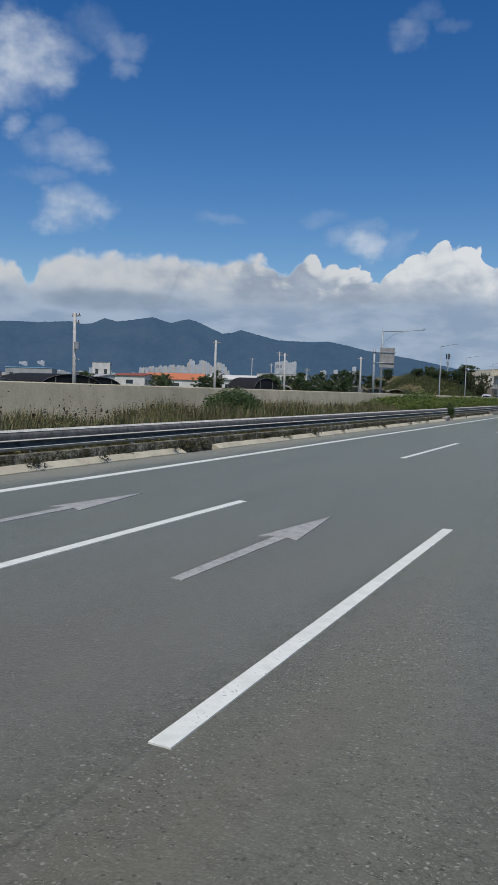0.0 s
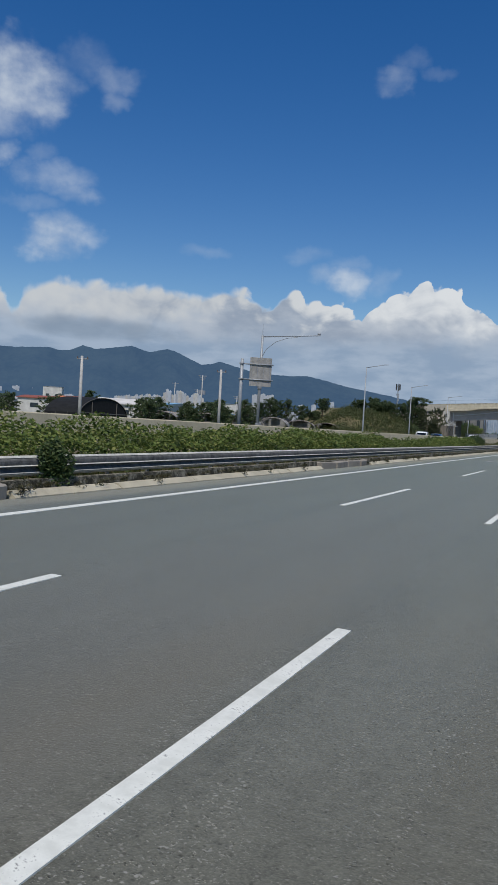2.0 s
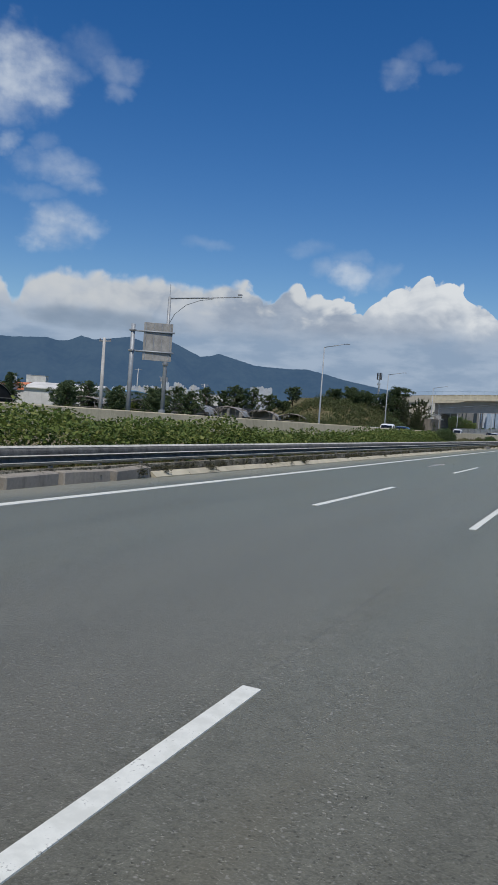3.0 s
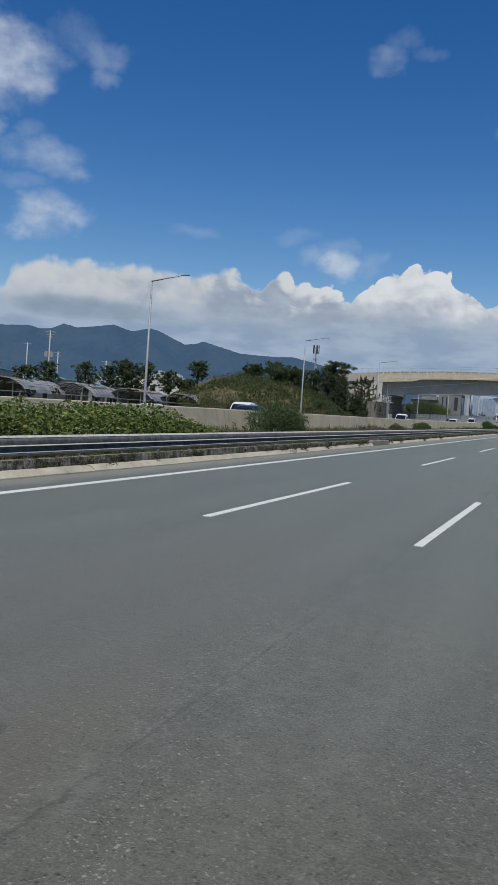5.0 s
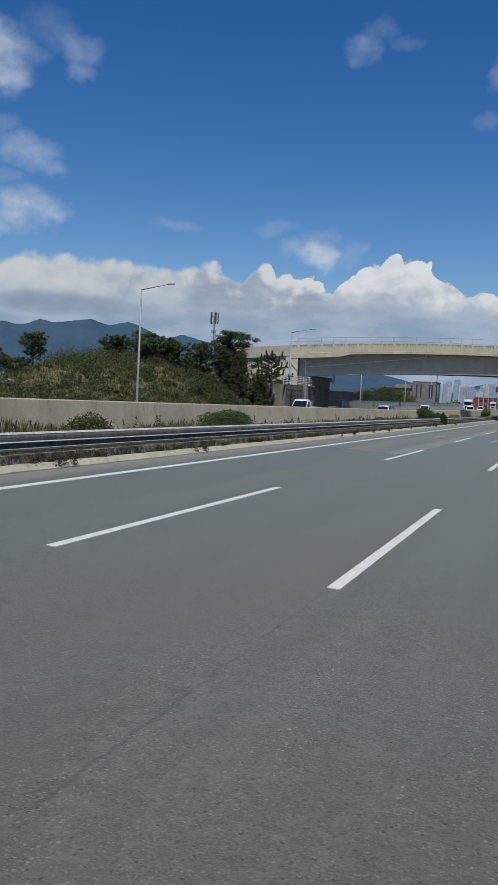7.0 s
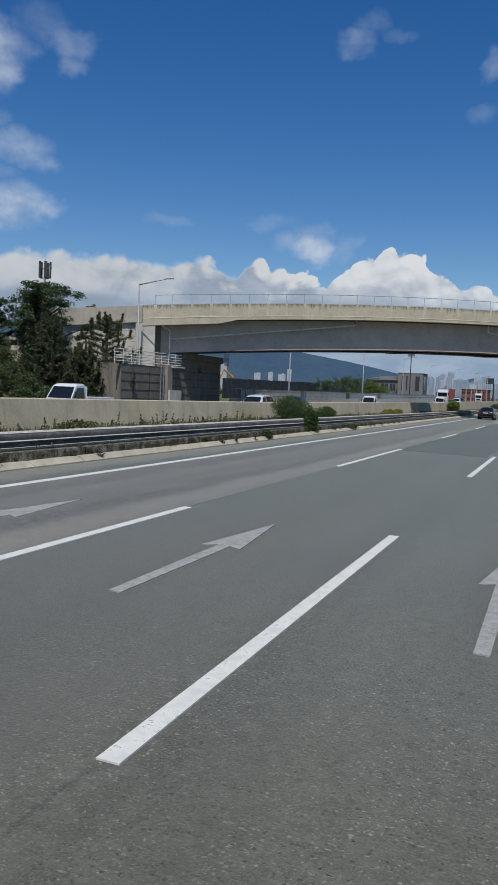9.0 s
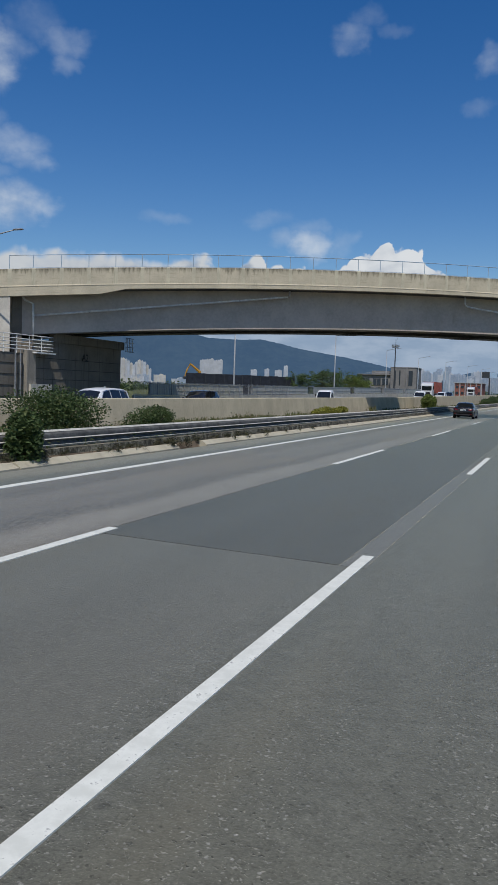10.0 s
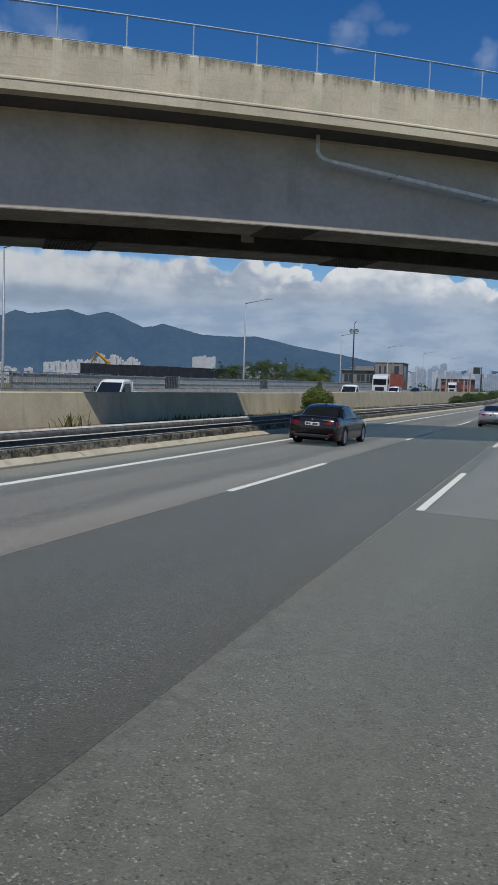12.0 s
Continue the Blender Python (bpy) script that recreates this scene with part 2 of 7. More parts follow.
def asphalt(name, base, warm=0.0, stone=0.5, dark_tracks=0.1, cracks=False, bands=False):
    def build(k, bsdf, pos):
        x, y, z = k.xyz(pos)
        stretch = k.vec(k.m("MULTIPLY", x, 1.6), k.m("MULTIPLY", y, 0.22), 0.0)
        big = k.noise(stretch, 0.7, 4.0, 0.6)
        mid = k.noise(pos, 5.0, 4.0, 0.65)
        grit = k.noise(pos, 55.0, 3.0, 0.7)
        agg = k.noise(pos, 40.0, 2.0, 0.5)
        zone = k.sm(k.noise(stretch, 1.1, 3.0, 0.6), 0.42, 0.64)
        chip = k.m("MULTIPLY", k.sm(agg, 0.645, 0.68), k.m("ADD", zone, 0.35))
        pit = k.m("MULTIPLY", k.sm(k.noise(pos, 28.0, 3.0, 0.6), 0.375, 0.335), k.m("ADD", zone, 0.2))
        spot = k.sm(k.noise(pos, 3.1, 2.0, 0.4), 0.24, 0.19)
        clot = k.noise(pos, 13.0, 4.0, 0.7)
        tone = k.m("ADD", k.m("MULTIPLY", k.m("SUBTRACT", big, 0.5), 0.34), k.m("MULTIPLY", k.m("SUBTRACT", mid, 0.5), 0.34))
        tone = k.m("ADD", tone, k.m("MULTIPLY", k.m("SUBTRACT", clot, 0.5), 0.5))
        tone = k.m("ADD", tone, k.m("MULTIPLY", k.m("SUBTRACT", grit, 0.5), 1.15))
        # polished, darker wheel paths
        wave = k.m("COSINE", k.m("MULTIPLY", k.m("ADD", x, 0.4), 2 * math.pi / 1.8))
        tone = k.m("SUBTRACT", tone, k.m("MULTIPLY", k.sm(wave, -0.2, 1.0), dark_tracks))
        col = k.mix(k.sm(tone, -0.5, 0.5), tuple(c * 0.55 for c in base), tuple(c * 1.5 for c in base))
        if bands:
            # broken, ravelled bands along the wheel paths
            wander = k.m("MULTIPLY", k.m("SUBTRACT", k.noise(k.vec(0.0, y, 2.0), 0.25, 3.0, 0.6), 0.5), 0.9)
            at_ = k.m("ADD", x, wander)
            pale = k.m("MULTIPLY", k.sm(k.m("ABSOLUTE", k.m("ADD", at_, 6.2)), 0.55, 0.15), k.sm(k.noise(pos, 9.0, 5.0, 0.75), 0.34, 0.58))
            wear = k.m("MAXIMUM", k.sm(k.m("ABSOLUTE", k.m("ADD", at_, 6.95)), 0.42, 0.1), k.m("MULTIPLY", k.sm(k.m("ABSOLUTE", k.m("ADD", at_, 8.75)), 0.4, 0.1), 0.9))
            rag = k.sm(k.noise(k.vec(k.m("MULTIPLY", x, 2.6), k.m("MULTIPLY", y, 0.7), 0.0), 7.0, 6.0, 0.82), 0.43, 0.57)
            col = k.mix(k.m("MULTIPLY", pale, 0.5), col, (0.25, 0.235, 0.20))
            col = k.mix(k.m("MULTIPLY", k.m("MULTIPLY", wear, rag), 0.85), col, tuple(c * 0.33 for c in base))
        stain = k.sm(k.noise(stretch, 0.33, 3.0, 0.5), 0.5, 0.72)
        col = k.mix(k.m("MULTIPLY", stain, 0.55), col, (base[0] * (1.12 + warm), base[1], base[2] * (0.84 - warm)))
        col = k.mix(k.m("MULTIPLY", chip, stone), col, (0.30, 0.295, 0.27))
        col = k.mix(k.m("MULTIPLY", pit, 0.75), col, tuple(c * 0.34 for c in base))
        col = k.mix(k.m("MULTIPLY", spot, 0.7), col, tuple(c * 0.4 for c in base))
        # single pale and black stones of the aggregate
        cell = k.n("ShaderNodeTexVoronoi")
        cell.inputs["Scale"].default_value = 34.0
        k.put(cell.inputs["Vector"], pos)
        pick = k.xyz(cell.outputs["Color"])[0]
        near_ = k.sm(cell.outputs["Distance"], 0.42, 0.30)
        col = k.mix(k.m("MULTIPLY", k.m("MULTIPLY", k.sm(pick, 0.935, 0.955), near_), k.m("MULTIPLY", k.m("ADD", zone, 0.5), stone)), col, (0.33, 0.325, 0.30))
        col = k.mix(k.m("MULTIPLY", k.m("MULTIPLY", k.sm(pick, 0.10, 0.07), near_), 0.6), col, tuple(c * 0.3 for c in base))
        h = k.m("SUBTRACT", k.m("ADD", k.m("MULTIPLY", grit, 0.6), k.m("MULTIPLY", chip, 0.5)), k.m("MULTIPLY", pit, 0.6))
        if cracks:
            wig = k.m("MULTIPLY", k.m("SUBTRACT", k.noise(k.vec(0.0, y, 0.0), 2.3, 7.0, 0.75), 0.5), 0.20)
            for at, wd in ((-2.25, 0.022), (-5.74, 0.018)):
                d = k.m("ABSOLUTE", k.m("SUBTRACT", k.m("ADD", x, wig), at))
                gap = k.m("MULTIPLY", k.sm(k.noise(pos, 1.3, 3.0, 0.6), 0.34, 0.50), k.sm(y, 233.0, 231.0))
                line = k.m("MULTIPLY", k.sm(d, wd, wd * 0.3), gap)
                worn = k.m("MULTIPLY", k.sm(d, 0.3, 0.05), k.sm(mid, 0.45, 0.62))
                col = k.mix(k.m("MULTIPLY", worn, 0.12), col, (0.2, 0.195, 0.18))
                col = k.mix(k.m("MULTIPLY", line, 0.45), col, (0.05, 0.05, 0.047))
            lane = k.m("MULTIPLY", k.sm(x, -5.95, -5.3), k.sm(x, -2.2, -2.9))
            col = k.mix(k.m("MULTIPLY", lane, 0.35), col, (0.102, 0.096, 0.083))
            # tan dust blown against the curb
            drift = k.m("ADD", x, k.m("MULTIPLY", k.m("SUBTRACT", k.noise(k.vec(x, k.m("MULTIPLY", y, 0.3), 0.0), 1.6, 5.0, 0.65), 0.5), 1.1))
            col = k.mix(k.m("MULTIPLY", k.sm(drift, -9.7, -10.25), 0.75), col, (0.205, 0.185, 0.14))
        k.put(bsdf.inputs["Base Color"], col)
        bump(k, bsdf, h, 0.55, 0.014)
        # a coarse open surface sends light back at low angles
        bsdf.inputs["Diffuse Roughness"].default_value = 1.0
        # pale road dust
        bsdf.inputs["Sheen Weight"].default_value = 0.64
        bsdf.inputs["Sheen Roughness"].default_value = 0.34
        bsdf.inputs["Sheen Tint"].default_value = (1.0, 0.96, 0.76, 1.0)
    return material(name, build, 0.85, 0.0, 0.15)


def concrete(name, base, streak=0.5, scale=1.0):
    """Cast concrete: blotches, pores and dark runs down the face."""
    def build(k, bsdf, pos):
        x, y, z = k.xyz(pos)
        a = k.noise(pos, 0.7 * scale, 5.0, 0.6)
        b = k.noise(pos, 14.0 * scale, 4.0, 0.65)
        run = k.noise(k.vec(k.m("MULTIPLY", x, 1.4), k.m("MULTIPLY", y, 1.4), k.m("MULTIPLY", z, 0.13)), 2.1, 5.0, 0.65)
        f = k.m("ADD", k.m("MULTIPLY", a, 0.6), k.m("MULTIPLY", b, 0.4))
        col = k.mix(k.sm(f, 0.3, 0.7), tuple(c * 0.78 for c in base), tuple(min(1, c * 1.16) for c in base))
        col = k.mix(k.m("MULTIPLY", k.sm(run, 0.52, 0.72), streak), col, tuple(c * 0.42 for c in base))
        col = k.mix(k.m("MULTIPLY", k.sm(run, 0.40, 0.28), streak * 0.6), col, tuple(min(1, c * 1.3) for c in base))
        k.put(bsdf.inputs["Base Color"], col)
        bump(k, bsdf, f, 0.25, 0.02)
    return material(name, build, 0.9, 0.0, 0.2)


def leaves(name, a, b, c):
    """Leaf colours that vary from leaf to leaf; light passes through a little."""
    def build(k, bsdf, pos):
        r = k.n("ShaderNodeNewGeometry").outputs["Random Per Island"]
        col = k.mix(k.sm(r, 0.0, 0.55), a, b)
        col = k.mix(k.sm(r, 0.72, 1.0), col, c)
        big = k.noise(pos, 0.8, 3.0, 0.5)
        col = k.mix(k.m("MULTIPLY", k.sm(big, 0.45, 0.7), 0.45), col, tuple(v * 0.55 for v in a))
        k.put(bsdf.inputs["Base Color"], col)
        tr = k.n("ShaderNodeBsdfTranslucent")
        k.put(tr.inputs[0], col)
        ms = k.n("ShaderNodeMixShader")
        ms.inputs[0].default_value = 0.36
        k.put(ms.inputs[1], bsdf.outputs[0])
        k.put(ms.inputs[2], tr.outputs[0])
        for nd in k.t.nodes:
            if nd.type == "OUTPUT_MATERIAL":
                k.put(nd.inputs[0], ms.outputs[0])
    return material(name, build, 0.6, 0.0, 0.25)


M_ROAD = asphalt("grey_asphalt", (0.0985, 0.0995, 0.082), cracks=True, dark_tracks=0.06, stone=0.36)
M_DARK = asphalt("newer_dark_asphalt", (0.061, 0.0605, 0.052), stone=0.26, dark_tracks=0.03)
M_ROUGH = asphalt("worn_brownish_asphalt", (0.138, 0.124, 0.105), warm=0.0, stone=0.8, dark_tracks=0.08, bands=True)
M_STONY = asphalt("ravelled_stony_asphalt", (0.106, 0.105, 0.095), stone=1.0, dark_tracks=0.0)
M_LIGHT = asphalt("pale_asphalt_patch", (0.138, 0.141, 0.130), stone=0.4)


def paint_build(k, bsdf, pos):
    a = k.noise(pos, 6.0, 5.0, 0.65)
    b = k.noise(pos, 48.0, 4.0, 0.7)
    f = k.m("ADD", k.m("MULTIPLY", a, 0.45), k.m("MULTIPLY", b, 0.55))
    col = k.mix(k.sm(a, 0.35, 0.65), (0.60, 0.61, 0.545), (0.71, 0.72, 0.65))
    col = k.mix(k.m("MULTIPLY", k.sm(f, 0.585, 0.66), 0.85), col, (0.13, 0.13, 0.12))
    k.put(bsdf.inputs["Base Color"], col)
    bump(k, bsdf, f, 0.3, 0.006)


M_PAINT = material("worn_white_road_paint", paint_build, 0.7)


def arrow_build(k, bsdf, pos):
    a = k.noise(pos, 7.0, 5.0, 0.65)
    b = k.noise(pos, 40.0, 4.0, 0.7)
    f = k.m("ADD", k.m("MULTIPLY", a, 0.5), k.m("MULTIPLY", b, 0.5))
    col = k.mix(k.sm(f, 0.36, 0.68), (0.40, 0.40, 0.37), (0.22, 0.22, 0.205))
    k.put(bsdf.inputs["Base Color"], col)


M_ARROW = material("faded_white_road_paint", arrow_build, 0.75)
M_WALL = concrete("cream_barrier_concrete", (0.52, 0.462, 0.325), 0.3)
M_CURB = concrete("pale_curb_concrete", (0.46, 0.42, 0.315), 0.4, 2.0)


def fascia_build(k, bsdf, pos):
    """Board-marked cream concrete with black mould running down from the coping."""
    base = (0.53, 0.475, 0.355)
    x, y, z = k.xyz(pos)
    sv = k.m("ADD", k.m("MULTIPLY", k.m("ADD", x, 38.0), 0.78355), k.m("MULTIPLY", k.m("SUBTRACT", y, 272.63), 0.62133))
    coping = k.m("ADD", 10.45, k.m("MULTIPLY", sv, k.m("SUBTRACT", 0.0965, k.m("MULTIPLY", sv, 0.00105))))
    rel = k.m("SUBTRACT", z, coping)
    a = k.noise(pos, 0.7, 5.0, 0.6)
    b = k.noise(pos, 14.0, 4.0, 0.65)
    lift = k.noise(k.vec(k.m("MULTIPLY", sv, 0.45), 0.0, k.m("MULTIPLY", rel, 6.0)), 1.6, 4.0, 0.6)
    run_ = k.noise(k.vec(k.m("MULTIPLY", sv, 1.5), 0.0, k.m("MULTIPLY", rel, 0.25)), 2.1, 5.0, 0.7)
    f = k.m("ADD", k.m("MULTIPLY", a, 0.6), k.m("MULTIPLY", b, 0.4))
    col = k.mix(k.sm(f, 0.3, 0.7), tuple(c * 0.80 for c in base), tuple(c * 1.12 for c in base))
    col = k.mix(k.m("MULTIPLY", k.sm(lift, 0.56, 0.66), 0.4), col, tuple(c * 0.6 for c in base))
    col = k.mix(k.m("MULTIPLY", k.sm(run_, 0.42, 0.30), 0.45), col, tuple(c * 1.25 for c in base))
    col = k.mix(k.m("MULTIPLY", k.sm(run_, 0.56, 0.74), 0.45), col, tuple(c * 0.45 for c in base))
    mould = k.sm(k.m("ADD", rel, k.m("MULTIPLY", k.m("SUBTRACT", run_, 0.5), 1.7)), -0.42, 0.12)
    col = k.mix(k.m("MULTIPLY", mould, k.sm(b, 0.3, 0.55, 0.35, 0.85)), col, (0.09, 0.082, 0.055))
    k.put(bsdf.inputs["Base Color"], col)
    bump(k, bsdf, k.m("ADD", f, k.m("MULTIPLY", lift, 0.6)), 0.3, 0.03)


M_FASCIA = material("cream_bridge_concrete", fascia_build, 0.9, 0.0, 0.2)
M_ABUT = concrete("grey_abutment_concrete", (0.29, 0.265, 0.225), 0.6)
M_PANELC = concrete("ribbed_pale_panel_concrete", (0.56, 0.53, 0.46), 0.45)
M_PILA = concrete("pale_patched_concrete", (0.54, 0.50, 0.375), 0.45, 2.0)
M_GIRDER = plain("grey_painted_steel", (0.488, 0.423, 0.358), 0.6, 0.0, 0.08, 0.5, 0.3)
M_FLANGE = plain("dark_blotched_flange_steel", (0.20, 0.19, 0.165), 0.65, 0.0, 0.25, 0.7, 0.3)
# guardrail light painted in: pale for sunlit folds, dark for shaded faces
M_LITFOLD = plain("sunlit_fold_steel", (0.50, 0.49, 0.43), 0.75, 0.0, 0.15, 5.0)
M_BEAM = plain("shade_dark_beam_steel", (0.115, 0.115, 0.11), 0.8, 0.0, 0.25, 4.0, 0.1)
M_POST = plain("dull_galvanised_post", (0.30, 0.31, 0.32), 0.5, 0.5, 0.15, 6.0)
M_POLE = plain("pale_grey_pole_paint", (0.30, 0.32, 0.335), 0.5, 0.2, 0.08, 3.0)
M_CPOLE = plain("grey_concrete_pole", (0.42, 0.41, 0.39), 0.85, 0.0, 0.12, 2.0)
M_DIRT = plain("dry_soil", (0.17, 0.13, 0.09), 0.95, 0.0, 0.25, 1.5, 0.1, 0.5)
M_FIELD = plain("field_grass_soil", (0.11, 0.12, 0.055), 0.95, 0.0, 0.3, 0.15, 0.1, 0.3)
M_OPP = asphalt("far_carriageway_asphalt", (0.12, 0.12, 0.115))
M_BLACK = plain("black_rubber", (0.018, 0.018, 0.019), 0.75, 0.0, 0.15, 8.0)


# ---- mesh helpers ----
class Shape:
    """Collects verts and faces of one mesh."""

    def __init__(self):
        self.v, self.f = [], []

    def add(self, vs, fs):
        o = len(self.v)
        self.v += [tuple(q) for q in vs]
        self.f += [tuple(i + o for i in g) for g in fs]
        return self

    def box(self, c, s, yaw=0.0, bev=0.0):
        sx, sy, sz = s[0] / 2, s[1] / 2, s[2] / 2
        ca, sa = math.cos(yaw), math.sin(yaw)
        vs = []
        if bev:
            b = min(bev, sx * 0.9, sy * 0.9, sz * 0.9)
            ring = [(-sx + b, -sy), (sx - b, -sy), (sx, -sy + b), (sx, sy - b), (sx - b, sy), (-sx + b, sy), (-sx, sy - b), (-sx, -sy + b)]
            inner = [(px * (sx - b) / sx, py * (sy - b) / sy) for px, py in ring]
            for zz, rr in ((-sz, inner), (-sz + b, ring), (sz - b, ring), (sz, inner)):
                vs += [(px, py, zz) for px, py in rr]
            fs = [tuple(range(7, -1, -1)), tuple(range(24, 32))]
            for l in range(3):
                fs += [(l * 8 + i, l * 8 + (i + 1) % 8, l * 8 + 8 + (i + 1) % 8, l * 8 + 8 + i) for i in range(8)]
        else:
            vs = [(px, py, pz) for pz in (-sz, sz) for px, py in ((-sx, -sy), (sx, -sy), (sx, sy), (-sx, sy))]
            fs = [(3, 2, 1, 0), (4, 5, 6, 7), (0, 1, 5, 4), (1, 2, 6, 5), (2, 3, 7, 6), (3, 0, 4, 7)]
        return self.add([(c[0] + ca * px - sa * py, c[1] + sa * px + ca * py, c[2] + pz) for px, py, pz in vs], fs)

    def tube(self, pts, radii, n=10, caps=True):
        pts = [Vector(p) for p in pts]
        if not isinstance(radii, (list, tuple)):
            radii = [radii] * len(pts)
        vs, fs = [], []
        for i, p in enumerate(pts):
            d = (pts[min(i + 1, len(pts) - 1)] - pts[max(i - 1, 0)]).normalized()
            up = Vector((0, 0, 1)) if abs(d.z) < 0.9 else Vector((1, 0, 0))
            a = d.cross(up).normalized()
            b = a.cross(d)
            vs += [p + (a * math.cos(q * 2 * math.pi / n) + b * math.sin(q * 2 * math.pi / n)) * radii[i] for q in range(n)]
        for i in range(len(pts) - 1):
            fs += [(i * n + q, i * n + n + q, i * n + n + (q + 1) % n, i * n + (q + 1) % n) for q in range(n)]
        if caps:
            fs += [tuple(range(n)), tuple(range((len(pts) - 1) * n + n - 1, (len(pts) - 1) * n - 1, -1))]
        return self.add(vs, fs)

    def sweep(self, sections, closed=True, caps=True):
        """Joins rings of points, one a station."""
        n = len(sections[0])
        vs = [p for s in sections for p in s]
        fs = []
        m = n if closed else n - 1
        for i in range(len(sections) - 1):
            fs += [(i * n + q, i * n + (q + 1) % n, i * n + n + (q + 1) % n, i * n + n + q) for q in range(m)]
        if closed and caps:
            fs += [tuple(range(n - 1, -1, -1)), tuple(range((len(sections) - 1) * n, len(sections) * n))]
        return self.add(vs, fs)

    def done(self, name, mat, parent=None, label="", smooth=False, m=None, normals=True):
        me = bpy.data.meshes.new(name)
        me.from_pydata(self.v, [], self.f)
        if normals:
            bm = bmesh.new()
            bm.from_mesh(me)
            bmesh.ops.recalc_face_normals(bm, faces=bm.faces)
            bm.to_mesh(me)
            bm.free()
        me.materials.append(mat)
        if smooth:
            for p in me.polygons:
                p.use_smooth = True
        ob = new(name, me)
        if m is not None:
            ob.matrix_basis = m
        if parent is not None:
            ob.parent = parent
        if label:
            ob["label"] = label
        return ob


def thing(name, label, category, m=None, group="", kind=""):
    """An empty at the base of a thing that holds its parts."""
    e = new(name)
    e.empty_display_size = 0.2
    if m is not None:
        e.matrix_basis = m
    return tagged(e, label, category, group, kind)


def link(name, mesh_data, parent, m):
    """One more object on a shared mesh."""
    o = new(name, mesh_data)
    o.parent = parent
    o.matrix_basis = m
    return o


FALL = 0.0262


def rise(y):
    """How far our carriageway has climbed."""
    d = max(0.0, y - 380)
    return 0.0001 * d * d if d < 120 else 1.44 + 0.024 * (d - 120)


def rise_far(y):
    """The same for the far carriageway."""
    return float(np.interp(y, [295, 322, 341, 392, 443, 532, 620, 800, 900], [0, 0.22, 0.40, 0.92, 1.25, 1.7, 2.1, 3.0, 3.4]))


def road_z(x, y):
    return -FALL * x + rise(y)


def far_z(x, y):
    return 0.32 + rise_far(y)


def wall_top(y):
    return float(np.interp(y, [-60, 18, 75, 140, 183, 245, 285, 322, 341, 392, 443, 532, 620, 800, 900],
                           [2.15, 2.12, 2.0, 1.83, 1.72, 1.64, 1.76, 1.91, 2.09, 2.44, 2.76, 3.19, 3.6, 4.4, 4.8]))


def smooth_noise(x, y, s, o=0.0):
    return noise.noise(Vector((x * s + o, y * s - o, o * 1.7)))


# ---- ground ----
def build_ground():
    xs = [-4700, -3000, -1800, -1000, -600, -400, -260, -180, -130, -100, -80, -66, -56, -48, -42, -37.5, -34.4, -33.9, -25, -17.4, -16.9, -16.3, -15, -13.6, -12.4, -11.2, -10.9, 0, 9.5, 12, 16, 24, 40, 80, 200, 600, 1500, 4000]
    ys = [-1500, -600, -300, -150, -80, -40] + list(range(-20, 520, 5)) + [540, 580, 640, 720, 820, 1000, 1400, 2000, 2800, 3600, 4700]
    s = Shape()
    vs = []
    for y in ys:
        for x in xs:
            yy = min(y, 900)
            if x <= -180:
                z = 0.0 + (0 if x < -400 else smooth_noise(x, y, 0.05) * 0.3)
            elif x < -34.0:
                w = max(0.0, 1 - (-34 - x) / 90)
                z = 0.1 + rise_far(yy) * w + smooth_noise(x, y, 0.07) * 0.2 * (1 if x < -40 else 0)
            elif x < -16.6:
                z = far_z(x, yy) - 0.35
            elif x < -10.95:
                z = 0.42 + (0.16 * (-x - 11) / 5) + rise(yy) + smooth_noise(x, y, 0.5) * 0.05
            elif x < 10:
                z = road_z(x, yy) - 0.4
            else:
                z = -0.5 + rise(yy)
            vs.append((x, y, z))
    n = len(xs)
    fs = [(j * n + i, j * n + i + 1, j * n + n + i + 1, j * n + n + i) for j in range(len(ys) - 1) for i in range(n - 1)]
    s.add(vs, fs)
    g = s.done("ground", M_FIELD)
    tagged(g, "flat ground of dry soil and rough grass", "ground", kind="structure")
    g.data.materials.append(M_DIRT)
    for p in g.data.polygons:
        if -17 < p.center.x < -10:
            p.material_index = 1
    return g


build_ground()


def sheet(xs, ys, zf, thick, name, mat, parent=None, label=""):
    """A slab that follows the ground."""
    s = Shape()
    secs = []
    for y in ys:
        secs.append([(x, y, zf(x, y)) for x in xs] + [(x, y, zf(x, y) - thick) for x in reversed(xs)])
    s.sweep(secs)
    return s.done(name, mat, parent, label)


ROAD_Y = [-40 + 20 * i for i in range(22)] + [420, 450, 480, 520, 580, 660, 760, 900]
road = thing("road", "three-lane grey asphalt carriageway with white lane lines", "road", kind="structure")
sheet([-10.75, -5.8, -2.2, 1.4, 5.0, 9.6], ROAD_Y, road_z, 0.3, "carriageway", M_ROAD, road)
near_y = lambda a, b: [a + (b - a) * i / 12 for i in range(13)]
sheet([-5.80, -2.40], near_y(232.4, 420), lambda x, y: road_z(x, y) + 0.005, 0.02, "dark_resurfaced_strip", M_DARK, road, "newer darker asphalt strip")
sheet([-9.27, -5.815], near_y(188.0, 420), lambda x, y: road_z(x, y) + 0.005, 0.02, "worn_strip", M_ROUGH, road, "worn brownish asphalt with coarse stone")
sheet([-2.395, -2.09], near_y(232.4, 247.5), lambda x, y: road_z(x, y) + 0.004, 0.02, "ravelled_joint", M_STONY, road, "ravelled stony joint beside the newer asphalt")
sheet([-2.06, 1.2], near_y(284.4, 330), lambda x, y: road_z(x, y) + 0.005, 0.02, "pale_patch", M_LIGHT, road, "paler asphalt patch")
